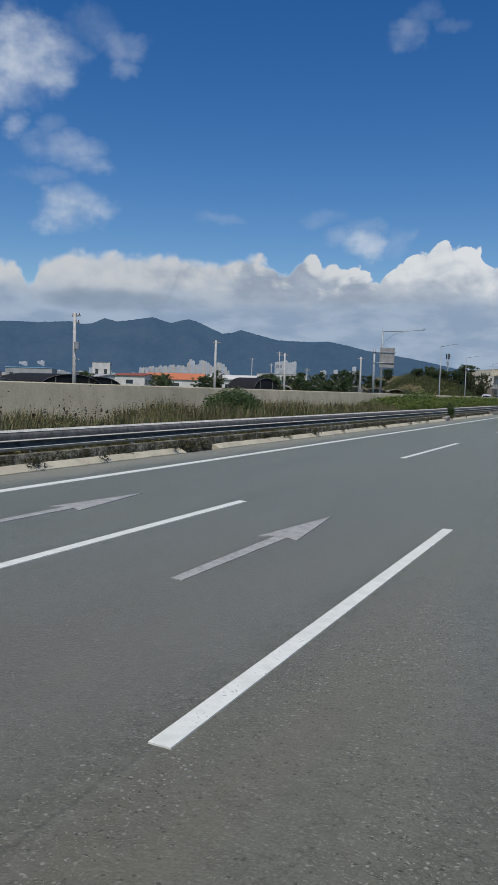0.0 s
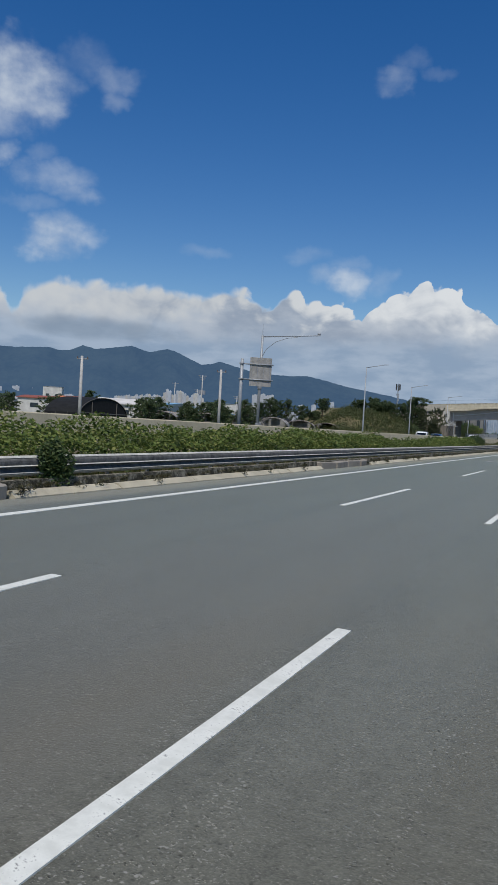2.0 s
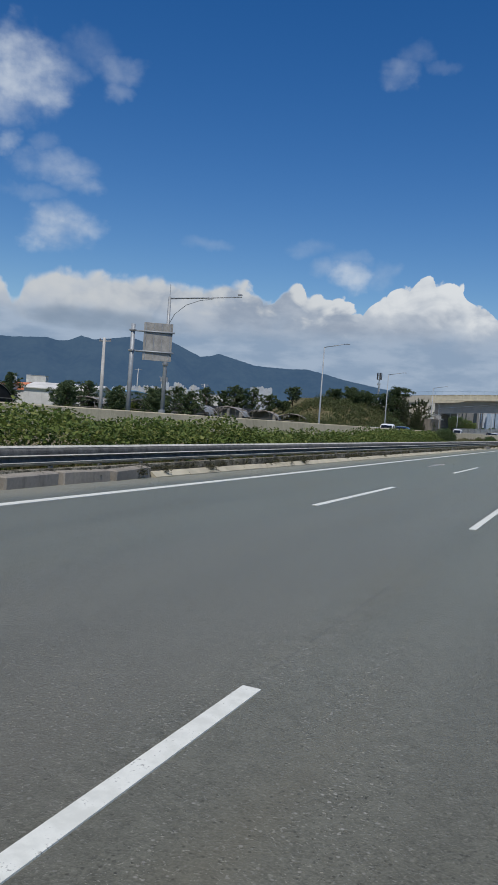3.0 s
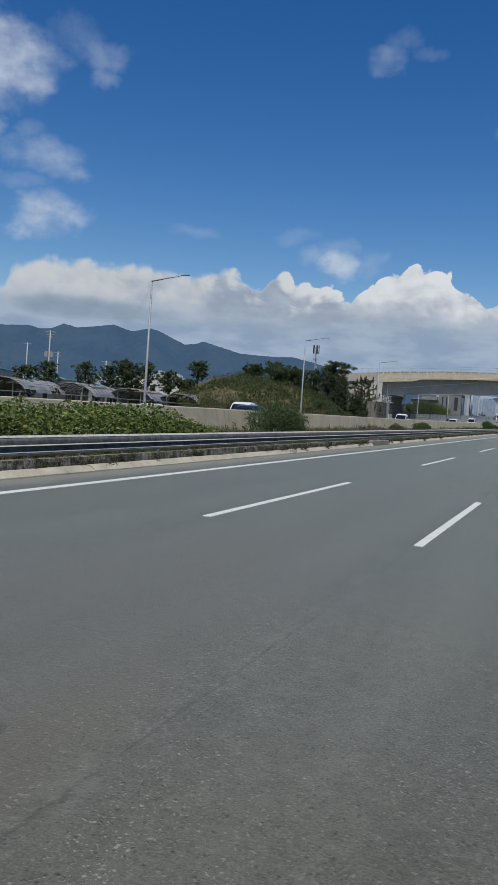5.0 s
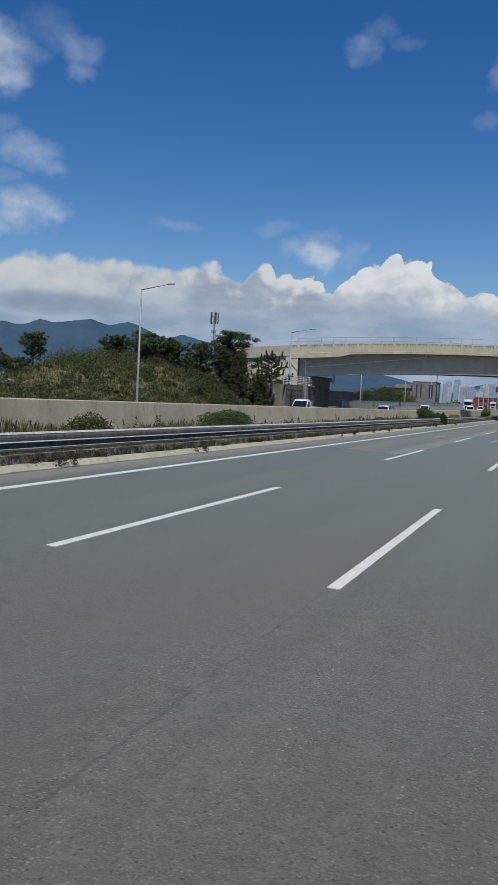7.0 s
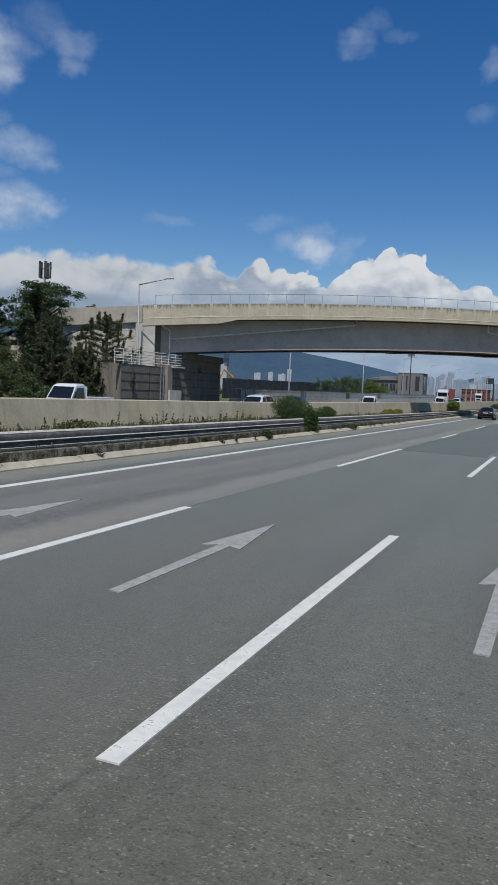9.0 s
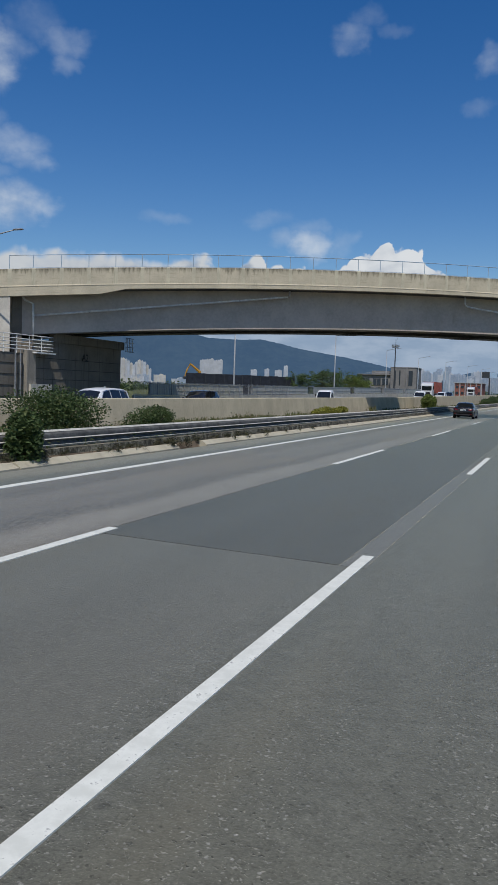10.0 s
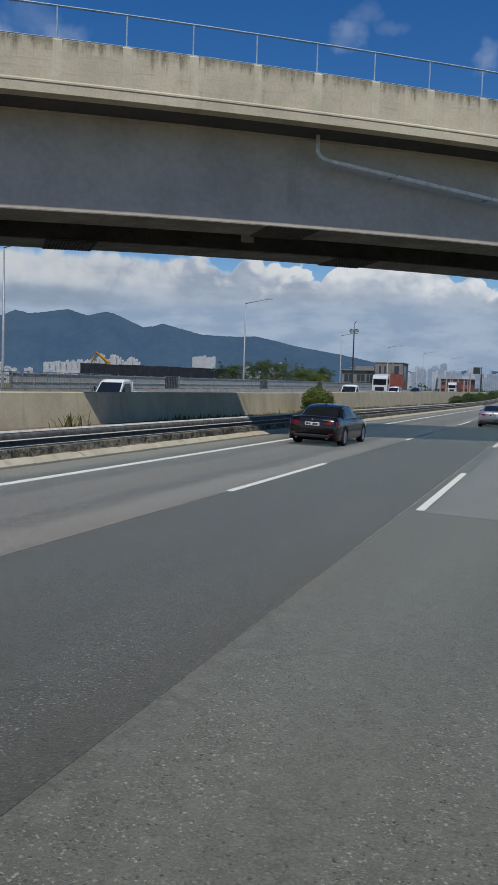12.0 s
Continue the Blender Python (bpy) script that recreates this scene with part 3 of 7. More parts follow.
# lane lines: each dash is a piece of its own; some were painted a little long or short
SHIFT_D = {0: (-.3, 0), 6: (-.19, -.24), 7: (-.27, .21), 8: (0, -.17), 10: (0, .24), 11: (-.57, .77), 12: (1.26, -.28), 13: (.9, -.86), 14: (.43, -.19)}
SHIFT_L = {0: (0, .32), 1: (-.25, .5), 3: (0, -.18), 4: (.27, 0), 6: (-.51, .57), 7: (-.24, .44), 8: (-.17, .27), 9: (.17, 0), 10: (-.2, .5),
           11: (-1.33, .48), 12: (.8, -.48), 13: (0, -.85), 14: (.26, -.92), 15: (.15, 0)}
for x0, shifts in ((-2.202, SHIFT_D), (-5.789, SHIFT_L), (1.40, {})):
    for i in range(-2, 26):
        a, b = shifts.get(i, (0, 0))
        y0, y1 = 4.193 + 20 * i + a, 12.351 + 20 * i + b
        x0_ = x0 + (0.04 if 12 <= i <= 14 and x0 == -2.202 else 0.0)
        sheet([x0_ - 0.075, x0_ + 0.075], [y0, (y0 + y1) / 2, y1], lambda x, y: road_z(x, y) + 0.011, 0.014, "lane_dash", M_PAINT, road)
sheet([-9.482, -9.282], ROAD_Y, lambda x, y: road_z(x, y) + 0.010, 0.014, "edge_line", M_PAINT, road)
sheet([5.0, 5.2], ROAD_Y, lambda x, y: road_z(x, y) + 0.010, 0.014, "edge_line", M_PAINT, road)


def arrow(x0, y0):
    pts = [(-0.07, 0), (0.07, 0), (0.085, 2.85), (0.27, 2.72), (0.0, 4.92), (-0.27, 2.72), (-0.085, 2.85)]
    s = Shape()
    z = lambda px, py: road_z(x0 + px, y0 + py)
    top = [(x0 + px, y0 + py, z(px, py) + 0.012) for px, py in pts]
    bot = [(x0 + px, y0 + py, z(px, py) - 0.004) for px, py in pts]
    n = len(pts)
    s.add(top + bot, [(0, 1, 2, 6), (2, 3, 4), (4, 5, 6), (2, 4, 6)] + [(i, i + n, (i + 1) % n + n, (i + 1) % n) for i in range(n)])
    s.done("lane_arrow", M_ARROW, road, "faded white straight-ahead arrow")


for y0 in (-92.7, 7.25, 107.3, 207.35):
    for x0 in (-7.53, -4.01, -0.46):
        arrow(x0, y0)

opp = thing("far_carriageway", "asphalt carriageway for oncoming traffic behind the barrier", "road", kind="structure")
sheet([-33.8, -25, -17.0], [-60] + ROAD_Y, far_z, 0.3, "carriageway", M_OPP, opp)

# ---- median barrier wall ----
def build_wall():
    s = Shape()
    secs = []
    for y in [-60 + 6 * i for i in range(82)] + [440 + 30 * i for i in range(12)]:
        t = wall_top(y)
        b = 0.3 + rise(y)
        secs.append([(-16.40, y, t - 0.03), (-16.43, y, t), (-16.72, y, t), (-16.75, y, t - 0.03), (-16.95, y, b), (-16.22, y, b), (-16.24, y, b + 0.32)])
    s.sweep(secs)
    return tagged(s.done("barrier_wall", M_WALL), "long cream concrete median barrier wall with weather stains", "wall", kind="structure")


build_wall()


def land(x, y):
    """Height of the open land on the far side."""
    w = max(0.0, 1 - (-34 - x) / 90)
    return 0.1 + rise_far(min(y, 900)) * w


# ---- plant helpers ----
RNG = np.random.default_rng(7)


def leaf_mesh(name, centres, size, mat, parent=None, label="", up=0.3, narrow=0.6):
    """Many single leaves, each a folded diamond, at the points given."""
    c = np.asarray(centres, float)
    n = len(c)
    d = RNG.normal(size=(n, 3))
    d[:, 2] *= 0.6
    d /= np.linalg.norm(d, axis=1)[:, None]
    nrm = RNG.normal(size=(n, 3))
    nrm[:, 2] = np.abs(nrm[:, 2]) + up
    side = np.cross(d, nrm)
    side /= np.linalg.norm(side, axis=1)[:, None] + 1e-9
    s = (np.asarray(size) * RNG.uniform(0.6, 1.35, n))[:, None]
    v = np.stack([c - d * s * 0.5, c + side * s * narrow * 0.5, c + d * s * 0.6, c - side * s * narrow * 0.5], 1).reshape(-1, 3)
    me = bpy.data.meshes.new(name)
    me.from_pydata(v.tolist(), [], np.arange(n * 4).reshape(-1, 4).tolist())
    me.materials.append(mat)
    ob = new(name, me)
    if parent is not None:
        ob.parent = parent
    if label:
        ob["label"] = label
    return ob


def blade_mesh(name, roots, height, mat, width=0.02, lean=0.35, parent=None):
    """Grass blades that bend over."""
    r = np.asarray(roots, float)
    n = len(r)
    h = np.asarray(height) * RNG.uniform(0.55, 1.25, n)
    a = RNG.uniform(0, 2 * math.pi, n)
    dx = np.stack([np.cos(a), np.sin(a), np.zeros(n)], 1)
    sd = np.stack([-np.sin(a), np.cos(a), np.zeros(n)], 1) * (width * RNG.uniform(0.6, 1.4, n))[:, None]
    b = lean * RNG.uniform(0.2, 1.3, n)
    up = np.array([0, 0, 1.0])
    mid = r + up * (h * 0.6)[:, None] + dx * (h * b * 0.3)[:, None]
    tip = r + up * (h * (1 - 0.25 * b))[:, None] + dx * (h * b)[:, None]
    v = np.stack([r - sd, r + sd, mid + sd * 0.8, mid - sd * 0.8, tip], 1).reshape(-1, 3)
    base = (np.arange(n) * 5)[:, None]
    f = (base + np.array([0, 1, 2, 3])).tolist() + (base + np.array([3, 2, 4])).tolist()
    me = bpy.data.meshes.new(name)
    me.from_pydata(v.tolist(), [], f)
    me.materials.append(mat)
    ob = new(name, me)
    if parent is not None:
        ob.parent = parent
    return ob


def clump_points(centre, radii, n, hollow=0.55):
    p = RNG.normal(size=(n, 3))
    p /= np.linalg.norm(p, axis=1)[:, None]
    p *= RNG.uniform(hollow, 1.05, n)[:, None]
    return np.asarray(centre) + p * np.asarray(radii)


M_BARK = plain("grey_brown_bark", (0.10, 0.075, 0.055), 0.9, 0.0, 0.25, 6.0, 0.1, 0.4)
L_BUSH = leaves("bush_leaf", (0.05, 0.085, 0.032), (0.085, 0.13, 0.045), (0.15, 0.18, 0.07))
L_VINE = leaves("vine_leaf", (0.07, 0.115, 0.026), (0.145, 0.195, 0.046), (0.30, 0.31, 0.10))
L_TREE = leaves("tree_leaf", (0.062, 0.095, 0.046), (0.095, 0.135, 0.06), (0.15, 0.18, 0.085))
L_PINE = leaves("pine_needle", (0.080, 0.098, 0.054), (0.11, 0.132, 0.068), (0.17, 0.17, 0.095))
L_DRY = leaves("dry_grass", (0.17, 0.15, 0.075), (0.25, 0.21, 0.11), (0.12, 0.14, 0.05))
L_WEED = leaves("weed_green", (0.07, 0.10, 0.035), (0.13, 0.15, 0.055), (0.24, 0.21, 0.10))
L_REED = leaves("brown_seed_head", (0.10, 0.075, 0.045), (0.16, 0.115, 0.065), (0.07, 0.055, 0.035))
L_TAN = leaves("withered_weed", (0.13, 0.10, 0.06), (0.20, 0.16, 0.10), (0.10, 0.11, 0.05))
L_YGR = leaves("pale_weed", (0.16, 0.17, 0.06), (0.23, 0.22, 0.09), (0.10, 0.13, 0.045))
L_YEL = leaves("yellow_green_weed", (0.20, 0.21, 0.035), (0.30, 0.29, 0.05), (0.14, 0.17, 0.04))


def bush(x, y, z, rx, ry, h, label, leaf=L_BUSH, size=0.078, n=2600, name="bush", group=""):
    b = thing(name, label, "bush", pose(x, y, z), group)
    n = int(n * 2.0)
    st = Shape()
    pts = []
    for i in range(9):
        a, q = i * 2.4, 0.35 + 0.6 * RNG.random()
        cx, cy = math.cos(a) * rx * q * 0.7, math.sin(a) * ry * q * 0.7
        cz = h * (0.78 - 0.35 * q * RNG.random() - 0.12)
        st.tube([(cx * 0.1, cy * 0.1, -0.08), (cx * 0.5, cy * 0.5, cz * 0.6), (cx, cy, cz)], [0.03, 0.022, 0.01], 5)
        pts.append(clump_points((cx, cy, cz), (rx * 0.42, ry * 0.42, h * 0.3), n // 12))
        pts.append(clump_points((cx * 1.1, cy * 1.1, h * 0.22), (rx * 0.4, ry * 0.4, h * 0.24), n // 26))
    pts.append(clump_points((0, 0, h * 0.72), (rx * 0.5, ry * 0.5, h * 0.3), n // 6))
    p = np.concatenate(pts)
    p[:, 2] = np.maximum(p[:, 2], 0.02)
    tagged(st.done("stems", M_BARK, b), kind="stuff")
    leaf_mesh("foliage", p, size, leaf, b)
    return b


def tree(x, y, z, h, spread, label, leaf=L_TREE, n=3200, size=0.36, name="tree", seed=0, trunk=0.35, group=""):
    rg = np.random.default_rng(100 + seed)
    n = int(n * 3.6)
    t = thing(name, label, "tree", pose(x, y, z), group)
    s = Shape()
    lean = rg.normal(0, 0.04, 2)
    top = Vector((lean[0] * h, lean[1] * h, h * 0.8))
    r0 = 0.02 * h + 0.03
    s.tube([(0, 0, -0.3), (lean[0] * h * 0.3, lean[1] * h * 0.3, h * 0.35), top], [r0 * 1.2, r0 * 0.8, r0 * 0.25], 8)
    pts = []
    limbs = 30
    for i in range(limbs):
        u = trunk + (1.0 - trunk) * (i / (limbs - 1))
        a = i * 2.399 + rg.random() * 0.9
        w = (u - trunk) / (1 - trunk)
        rad = spread * (0.35 + 0.65 * math.sin(math.pi * min(1, w * 0.72 + 0.24))) * rg.choice((0.55, 0.8, 1.0, 1.2))
        if w > 0.93:
            rad *= 0.6
        base = Vector((lean[0] * h * u, lean[1] * h * u, h * (u * 0.9 - 0.08)))
        tip = base + Vector((math.cos(a) * rad, math.sin(a) * rad, rad * 0.42 + h * 0.06))
        s.tube([base, base.lerp(tip, 0.6) + Vector((0, 0, 0.02 * h)), tip], [r0 * 0.4, r0 * 0.22, r0 * 0.08], 5)
        for q in (0.35, 0.55, 0.72, 0.88, 1.0, 1.1):
            rr = spread * rg.uniform(0.10, 0.24)
            off = Vector(rg.normal(0, 0.09 * spread, 3))
            pts.append(clump_points(base.lerp(tip, q) + off, (rr * 1.15, rr * 1.15, rr * 0.7), n // (limbs * 6), 0.15))
    s.done("trunk", M_BARK, t)
    leaf_mesh("crown", np.concatenate(pts), size, leaf, t)
    return t


def pine(x, y, z, h, spread, label, seed=0):
    rg = np.random.default_rng(500 + seed)
    t = thing("pine_tree", label, "tree", pose(x, y, z), "pines by the abutment")
    s = Shape()
    s.tube([(0, 0, -0.3), (0.04 * h, 0, h * 0.5), (0.02 * h, 0.02 * h, h)], [0.02 * h + 0.03, 0.014 * h, 0.02], 7)
    pts = []
    for i in range(58):
        u = 0.05 + 0.90 * i / 57
        a = i * 2.399 + rg.random() * 0.5
        L = spread * (0.10 + 0.9 * (1.0 - u) ** 0.62) * rg.uniform(0.4, 1.2)
        b = Vector((0.03 * h * u, 0.01 * h * u, h * u))
        tip = b + Vector((math.cos(a) * L, math.sin(a) * L, L * 0.28))
        end = tip + Vector((math.cos(a) * 0.12, math.sin(a) * 0.12, rg.uniform(0.45, 1.05)))
        s.tube([b, b.lerp(tip, 0.6) - Vector((0, 0, 0.05 * L)), tip, end], [0.035, 0.025, 0.018, 0.008], 4)
        for q in (0.4, 0.62, 0.82, 1.0):
            pts.append(clump_points(b.lerp(tip, q), (0.26 + 0.10 * L, 0.26 + 0.10 * L, 0.17), 62, 0.05))
        for q in (0.25, 0.5, 0.75, 1.0):
            pts.append(clump_points(tip.lerp(end, q), (0.13, 0.13, 0.18), 34, 0.05))
    for q in range(8):
        pts.append(clump_points((0.03 * h, 0.015 * h, h * (0.86 + 0.022 * q)), (0.14, 0.14, 0.14), 24, 0.05))
    s.done("trunk", M_BARK, t)
    leaf_mesh("crown", np.concatenate(pts), 0.24, L_PINE, t, narrow=0.26)
    return t


# ---- curb ----
curb = thing("median_curb", "low row of pale concrete curb blocks, chipped and overgrown", "curb", kind="structure")


def curb_mesh(length, chip):
    s = Shape()
    h = 0.145
    n = 5
    secs = []
    for i in range(n):
        y = -length / 2 + length * i / (n - 1)
        c = chip * (0.05 if i in (0, n - 1) else 0.0)
        secs.append([(0.15, y, -0.1), (0.145, y, h * 0.18), (0.02 - c, y, h - 0.02 - c), (-0.005 - c, y, h - c), (-0.13, y, h - c * 0.5), (-0.14, y, -0.1)])
    s.sweep(secs)
    o = s.done("curb_block", M_CURB)
    me = o.data
    bpy.data.objects.remove(o)
    return me


CURB_MESH = [curb_mesh(1.985, 0), curb_mesh(1.97, 0.6), curb_mesh(1.96, 1.0)]
b_ = Shape().box((0, 0, 0.13), (0.34, 1.8, 0.36), 0, 0.03).done("curb_block", M_ABUT)
CURB_MESH[2] = b_.data
bpy.data.objects.remove(b_)
rc = random.Random(3)


def curb_x(y):
    return float(np.interp(y, [0, 60, 130, 200, 240, 300, 400], [-10.86, -10.78, -10.66, -10.9, -10.98, -11.06, -11.0]))


for i in range(-12, 205):
    y = i * 2.0 + 0.5
    gone = 19.0 < y < 21.0 or 244.8 < y < 246.6
    hurt = 77.5 < y < 85.8 or 156.0 < y < 159.5 or 55 < y < 57.8
    if gone:
        continue
    z = road_z(-10.75, y)
    tilt = rc.uniform(-4, 4) if hurt else rc.uniform(-0.5, 0.5)
    link("curb_block", CURB_MESH[2 if hurt else rc.choice((0, 0, 0, 1))], curb,
         pose(curb_x(y) - (0.1 if hurt else 0), y, z - (0.03 if hurt else 0), tilt * 0.5, tilt, tilt + rc.uniform(-0.3, 0.3)))

# ---- guardrail ----
rail = thing("guardrail", "galvanised double-wave steel guardrail along the median", "guardrail", kind="structure")


def rail_x(y):
    return curb_x(y) - 0.52


def rail_z(y):
    return 0.62 + rise(y) + float(np.interp(y, [0, 140, 285], [0.03, 0.04, -0.06]))


def beam_mesh():
    """The folded section of a W-beam, 4 m long with a lap."""
    prof = [(0.0, 0.0), (0.02, 0.018), (0.075, 0.040), (0.088, 0.058), (0.086, 0.085), (0.070, 0.110), (0.012, 0.170), (0.006, 0.185), (0.014, 0.198),
            (0.070, 0.215), (0.088, 0.232), (0.092, 0.262), (0.094, 0.300), (0.090, 0.340), (0.080, 0.362), (0.0, 0.44), (-0.01, 0.45)]
    back = [(px - 0.004, pz) for px, pz in reversed(prof)]
    s = Shape()
    s.sweep([[(px, y, pz) for px, pz in prof + back] for y in (-2.05, 0, 2.05)])
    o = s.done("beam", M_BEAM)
    me = o.data
    bpy.data.objects.remove(o)
    return me


def rail_post_mesh():
    s = Shape()
    s.tube([(-0.13, 0, -0.55), (-0.13, 0, 0.42)], 0.057, 8)
    s.box((-0.05, 0, 0.22), (0.11, 0.12, 0.3), 0, 0.012)
    o = s.done("post", M_POST)
    me = o.data
    bpy.data.objects.remove(o)
    return me


def strip_mesh():
    """Pale strips painted as sunlit folds of one beam: top, fold and bottom lip."""
    s = Shape()
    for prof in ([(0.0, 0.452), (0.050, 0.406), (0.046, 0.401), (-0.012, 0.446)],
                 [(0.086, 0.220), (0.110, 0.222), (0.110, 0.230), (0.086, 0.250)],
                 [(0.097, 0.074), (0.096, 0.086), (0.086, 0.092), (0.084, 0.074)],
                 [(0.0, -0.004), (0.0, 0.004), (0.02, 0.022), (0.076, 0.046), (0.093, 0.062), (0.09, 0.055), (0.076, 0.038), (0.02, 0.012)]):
        s.sweep([[(px + 0.003, y, pz) for px, pz in prof] for y in (-2.05, 0, 2.05)])
    o = s.done("fold_highlight", M_LITFOLD)
    me = o.data
    bpy.data.objects.remove(o)
    return me


BEAM, RPOST, STRIP = beam_mesh(), rail_post_mesh(), strip_mesh()
for i in range(-6, 120):
    y = i * 4.0
    dz = rail_z(y + 2) - rail_z(y - 2)
    dx = rail_x(y + 2) - rail_x(y - 2)
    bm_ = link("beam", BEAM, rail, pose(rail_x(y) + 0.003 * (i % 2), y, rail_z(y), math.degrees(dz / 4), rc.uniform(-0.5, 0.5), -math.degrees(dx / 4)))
    link("fold_highlight", STRIP, bm_, pose(0, 0, 0))
    for q in (0, 2):
        link("post", RPOST, rail, pose(rail_x(y + q), y + q, rail_z(y + q), 0, rc.uniform(-1, 1), 0))

def mossy_build(k, bsdf, pos):
    """Pale concrete under black algae in ragged blots."""
    a = k.noise(pos, 3.2, 6.0, 0.7)
    b = k.noise(pos, 22.0, 4.0, 0.65)
    f = k.m("ADD", k.m("MULTIPLY", a, 0.72), k.m("MULTIPLY", b, 0.28))
    col = k.mix(k.sm(b, 0.35, 0.65), (0.20, 0.19, 0.145), (0.34, 0.315, 0.25))
    k.put(bsdf.inputs["Base Color"], k.mix(k.sm(f, 0.62, 0.42), col, (0.04, 0.038, 0.028)))
    bump(k, bsdf, f, 0.4, 0.02)


M_MOSSY = material("mossy_weathered_concrete", mossy_build, 0.95, 0.0, 0.15)
# low stained retaining strip behind the curb
s = Shape()
secs = []
for y in [-40 + 10 * i for i in range(52)]:
    z = road_z(-11.2, y)
    secs.append([(curb_x(y) - 0.20, y, z - 0.05), (curb_x(y) - 0.24, y, z + 0.31), (curb_x(y) - 0.40, y, z + 0.32), (curb_x(y) - 0.40, y, z - 0.05)])
s.sweep(secs)
tagged(s.done("curb_backing", M_MOSSY), "dark algae-stained concrete strip under the guardrail", "curb", kind="structure")

# ---- plants of the median ----
def strip_points(n, y0, y1, x0, x1):
    return np.stack([RNG.uniform(x0, x1, n), RNG.uniform(y0, y1, n), np.zeros(n)], 1)


def grass(name, n, y0, y1, h, mat, label, x0=-16.1, x1=-11.7, patch=0.25, width=0.012, lean=0.35):
    p = strip_points(n, y0, y1, x0, x1)
    keep = np.array([smooth_noise(a, b, patch, 3.0) > -0.18 for a, b, _ in p])
    p = p[keep]
    p[:, 2] = [0.44 + 0.03 * (-a - 11) + rise(b) - 0.02 for a, b, _ in p]
    hh = np.array([h * (0.75 + 0.6 * smooth_noise(a, b, 0.33, 9.0)) for a, b, _ in p])
    tagged(blade_mesh(name, p, np.maximum(hh, 0.12), mat, width, lean), label, "grass", kind="stuff")


grass("dry_grass", 30000, -12, 50, 1.08, L_DRY, "tall dry and green grass behind the guardrail", width=0.014)
grass("green_weeds", 20000, -12, 50, 0.95, L_WEED, "green weeds among dry grass", width=0.02)
grass("dry_grass", 9000, 47, 141, 0.62, L_DRY, "dry grass along the foot of the vines", x0=-12.4, x1=-11.6)
grass("green_weeds", 9000, 47, 141, 0.66, L_WEED, "green weeds along the foot of the vines", x0=-12.6, x1=-11.5, width=0.022)
grass("dry_grass", 9000, 138, 190, 0.62, L_DRY, "dry grass in front of the barrier wall")
grass("green_weeds", 8000, 138, 190, 0.6, L_WEED, "green weeds in front of the barrier wall", width=0.02)
grass("dry_grass", 9000, 190, 274, 0.3, L_DRY, "short dry grass in front of the barrier wall")
grass("green_weeds", 11000, 190, 274, 0.32, L_WEED, "low green weeds in front of the barrier wall", width=0.02)
grass("green_weeds", 9000, 300, 420, 0.32, L_WEED, "low green weeds in front of the barrier wall", width=0.022)

# low mixed ground cover along the median
for y0, y1, n, lf, lab in ((138, 276, 26000, L_WEED, "low leafy ground cover on the median"), (138, 276, 14000, L_DRY, "dry straw and dead stems on the median"), (-12, 50, 14000, L_WEED, "leafy ground cover among tall grass")):
    p = strip_points(n, y0, y1, -16.1, -11.7)
    p[:, 2] = [0.45 + (0.10 + 0.30 * max(0, smooth_noise(a, b, 0.35, 8.0) + 0.35)) * RNG.random() for a, b, _ in p]
    tagged(leaf_mesh("ground_cover", p, 0.11, lf, narrow=0.3), lab, "weeds", kind="stuff")

# rounded leafy clumps of weeds, taller among the dry grass
for y0, y1, n, r0, r1, lf, lab in ((-12, 50, 420, 0.14, 0.42, L_WEED, "leafy brown and green weeds among tall grass"), (-12, 50, 260, 0.12, 0.34, L_TAN, "withered brown weeds among tall grass"),
                                   (138, 276, 620, 0.10, 0.30, L_WEED, "clumps of leafy weeds along the barrier wall"), (138, 276, 260, 0.10, 0.24, L_YGR, "yellow-green weeds along the barrier wall")):
    cl = []
    for i in range(n):
        a, b = RNG.uniform(-16.0, -12.0), RNG.uniform(y0, y1)
        if smooth_noise(a, b, 0.2, 11.0) < -0.22:
            continue
        r = RNG.uniform(r0, r1)
        up = RNG.uniform(1.0, 2.4) if y1 < 60 else RNG.uniform(0.9, 1.5)
        cl.append(clump_points((a, b, 0.46 + r * up * 0.8), (r, r, r * up), 60, 0.1))
    tagged(leaf_mesh("weed_clumps", np.concatenate(cl), 0.075, lf, narrow=0.42), lab, "weeds", kind="stuff")
# seed heads standing above the grass
pts = strip_points(210, -15, 48, -15.5, -12.0)
rd = []
for a, b, _ in pts:
    hh = 0.6 + 0.4 * RNG.random()
    rd.append(clump_points((a, b, 0.42 + hh), (0.03, 0.03, 0.16), 9, 0.1))
tagged(leaf_mesh("seed_heads", np.concatenate(rd), 0.09, L_REED), "brown seed heads of tall weeds", "weeds", kind="stuff")
# leafy upright weeds at the foot of the wall
up_ = []
for i in range(260):
    b = RNG.uniform(138, 246)
    a = RNG.uniform(-16.0, -13.2)
    if smooth_noise(a, b, 0.12, 6.0) < -0.12:
        continue
    hh = RNG.uniform(0.25, 0.8)
    lx, ly = RNG.normal(0, 0.12, 2)
    for q in range(7):
        f = (q + 0.5) / 7
        up_.append(clump_points((a + lx * f, b + ly * f, 0.5 + hh * f), (0.11 * (1.15 - f), 0.11 * (1.15 - f), 0.06), 11, 0.1))
tagged(leaf_mesh("upright_weeds", np.concatenate(up_), 0.085, leaves("dull_weed_leaf", (0.06, 0.08, 0.03), (0.10, 0.12, 0.045), (0.16, 0.13, 0.06)), narrow=0.35), "upright leafy weeds at the foot of the barrier wall", "weeds", kind="stuff")


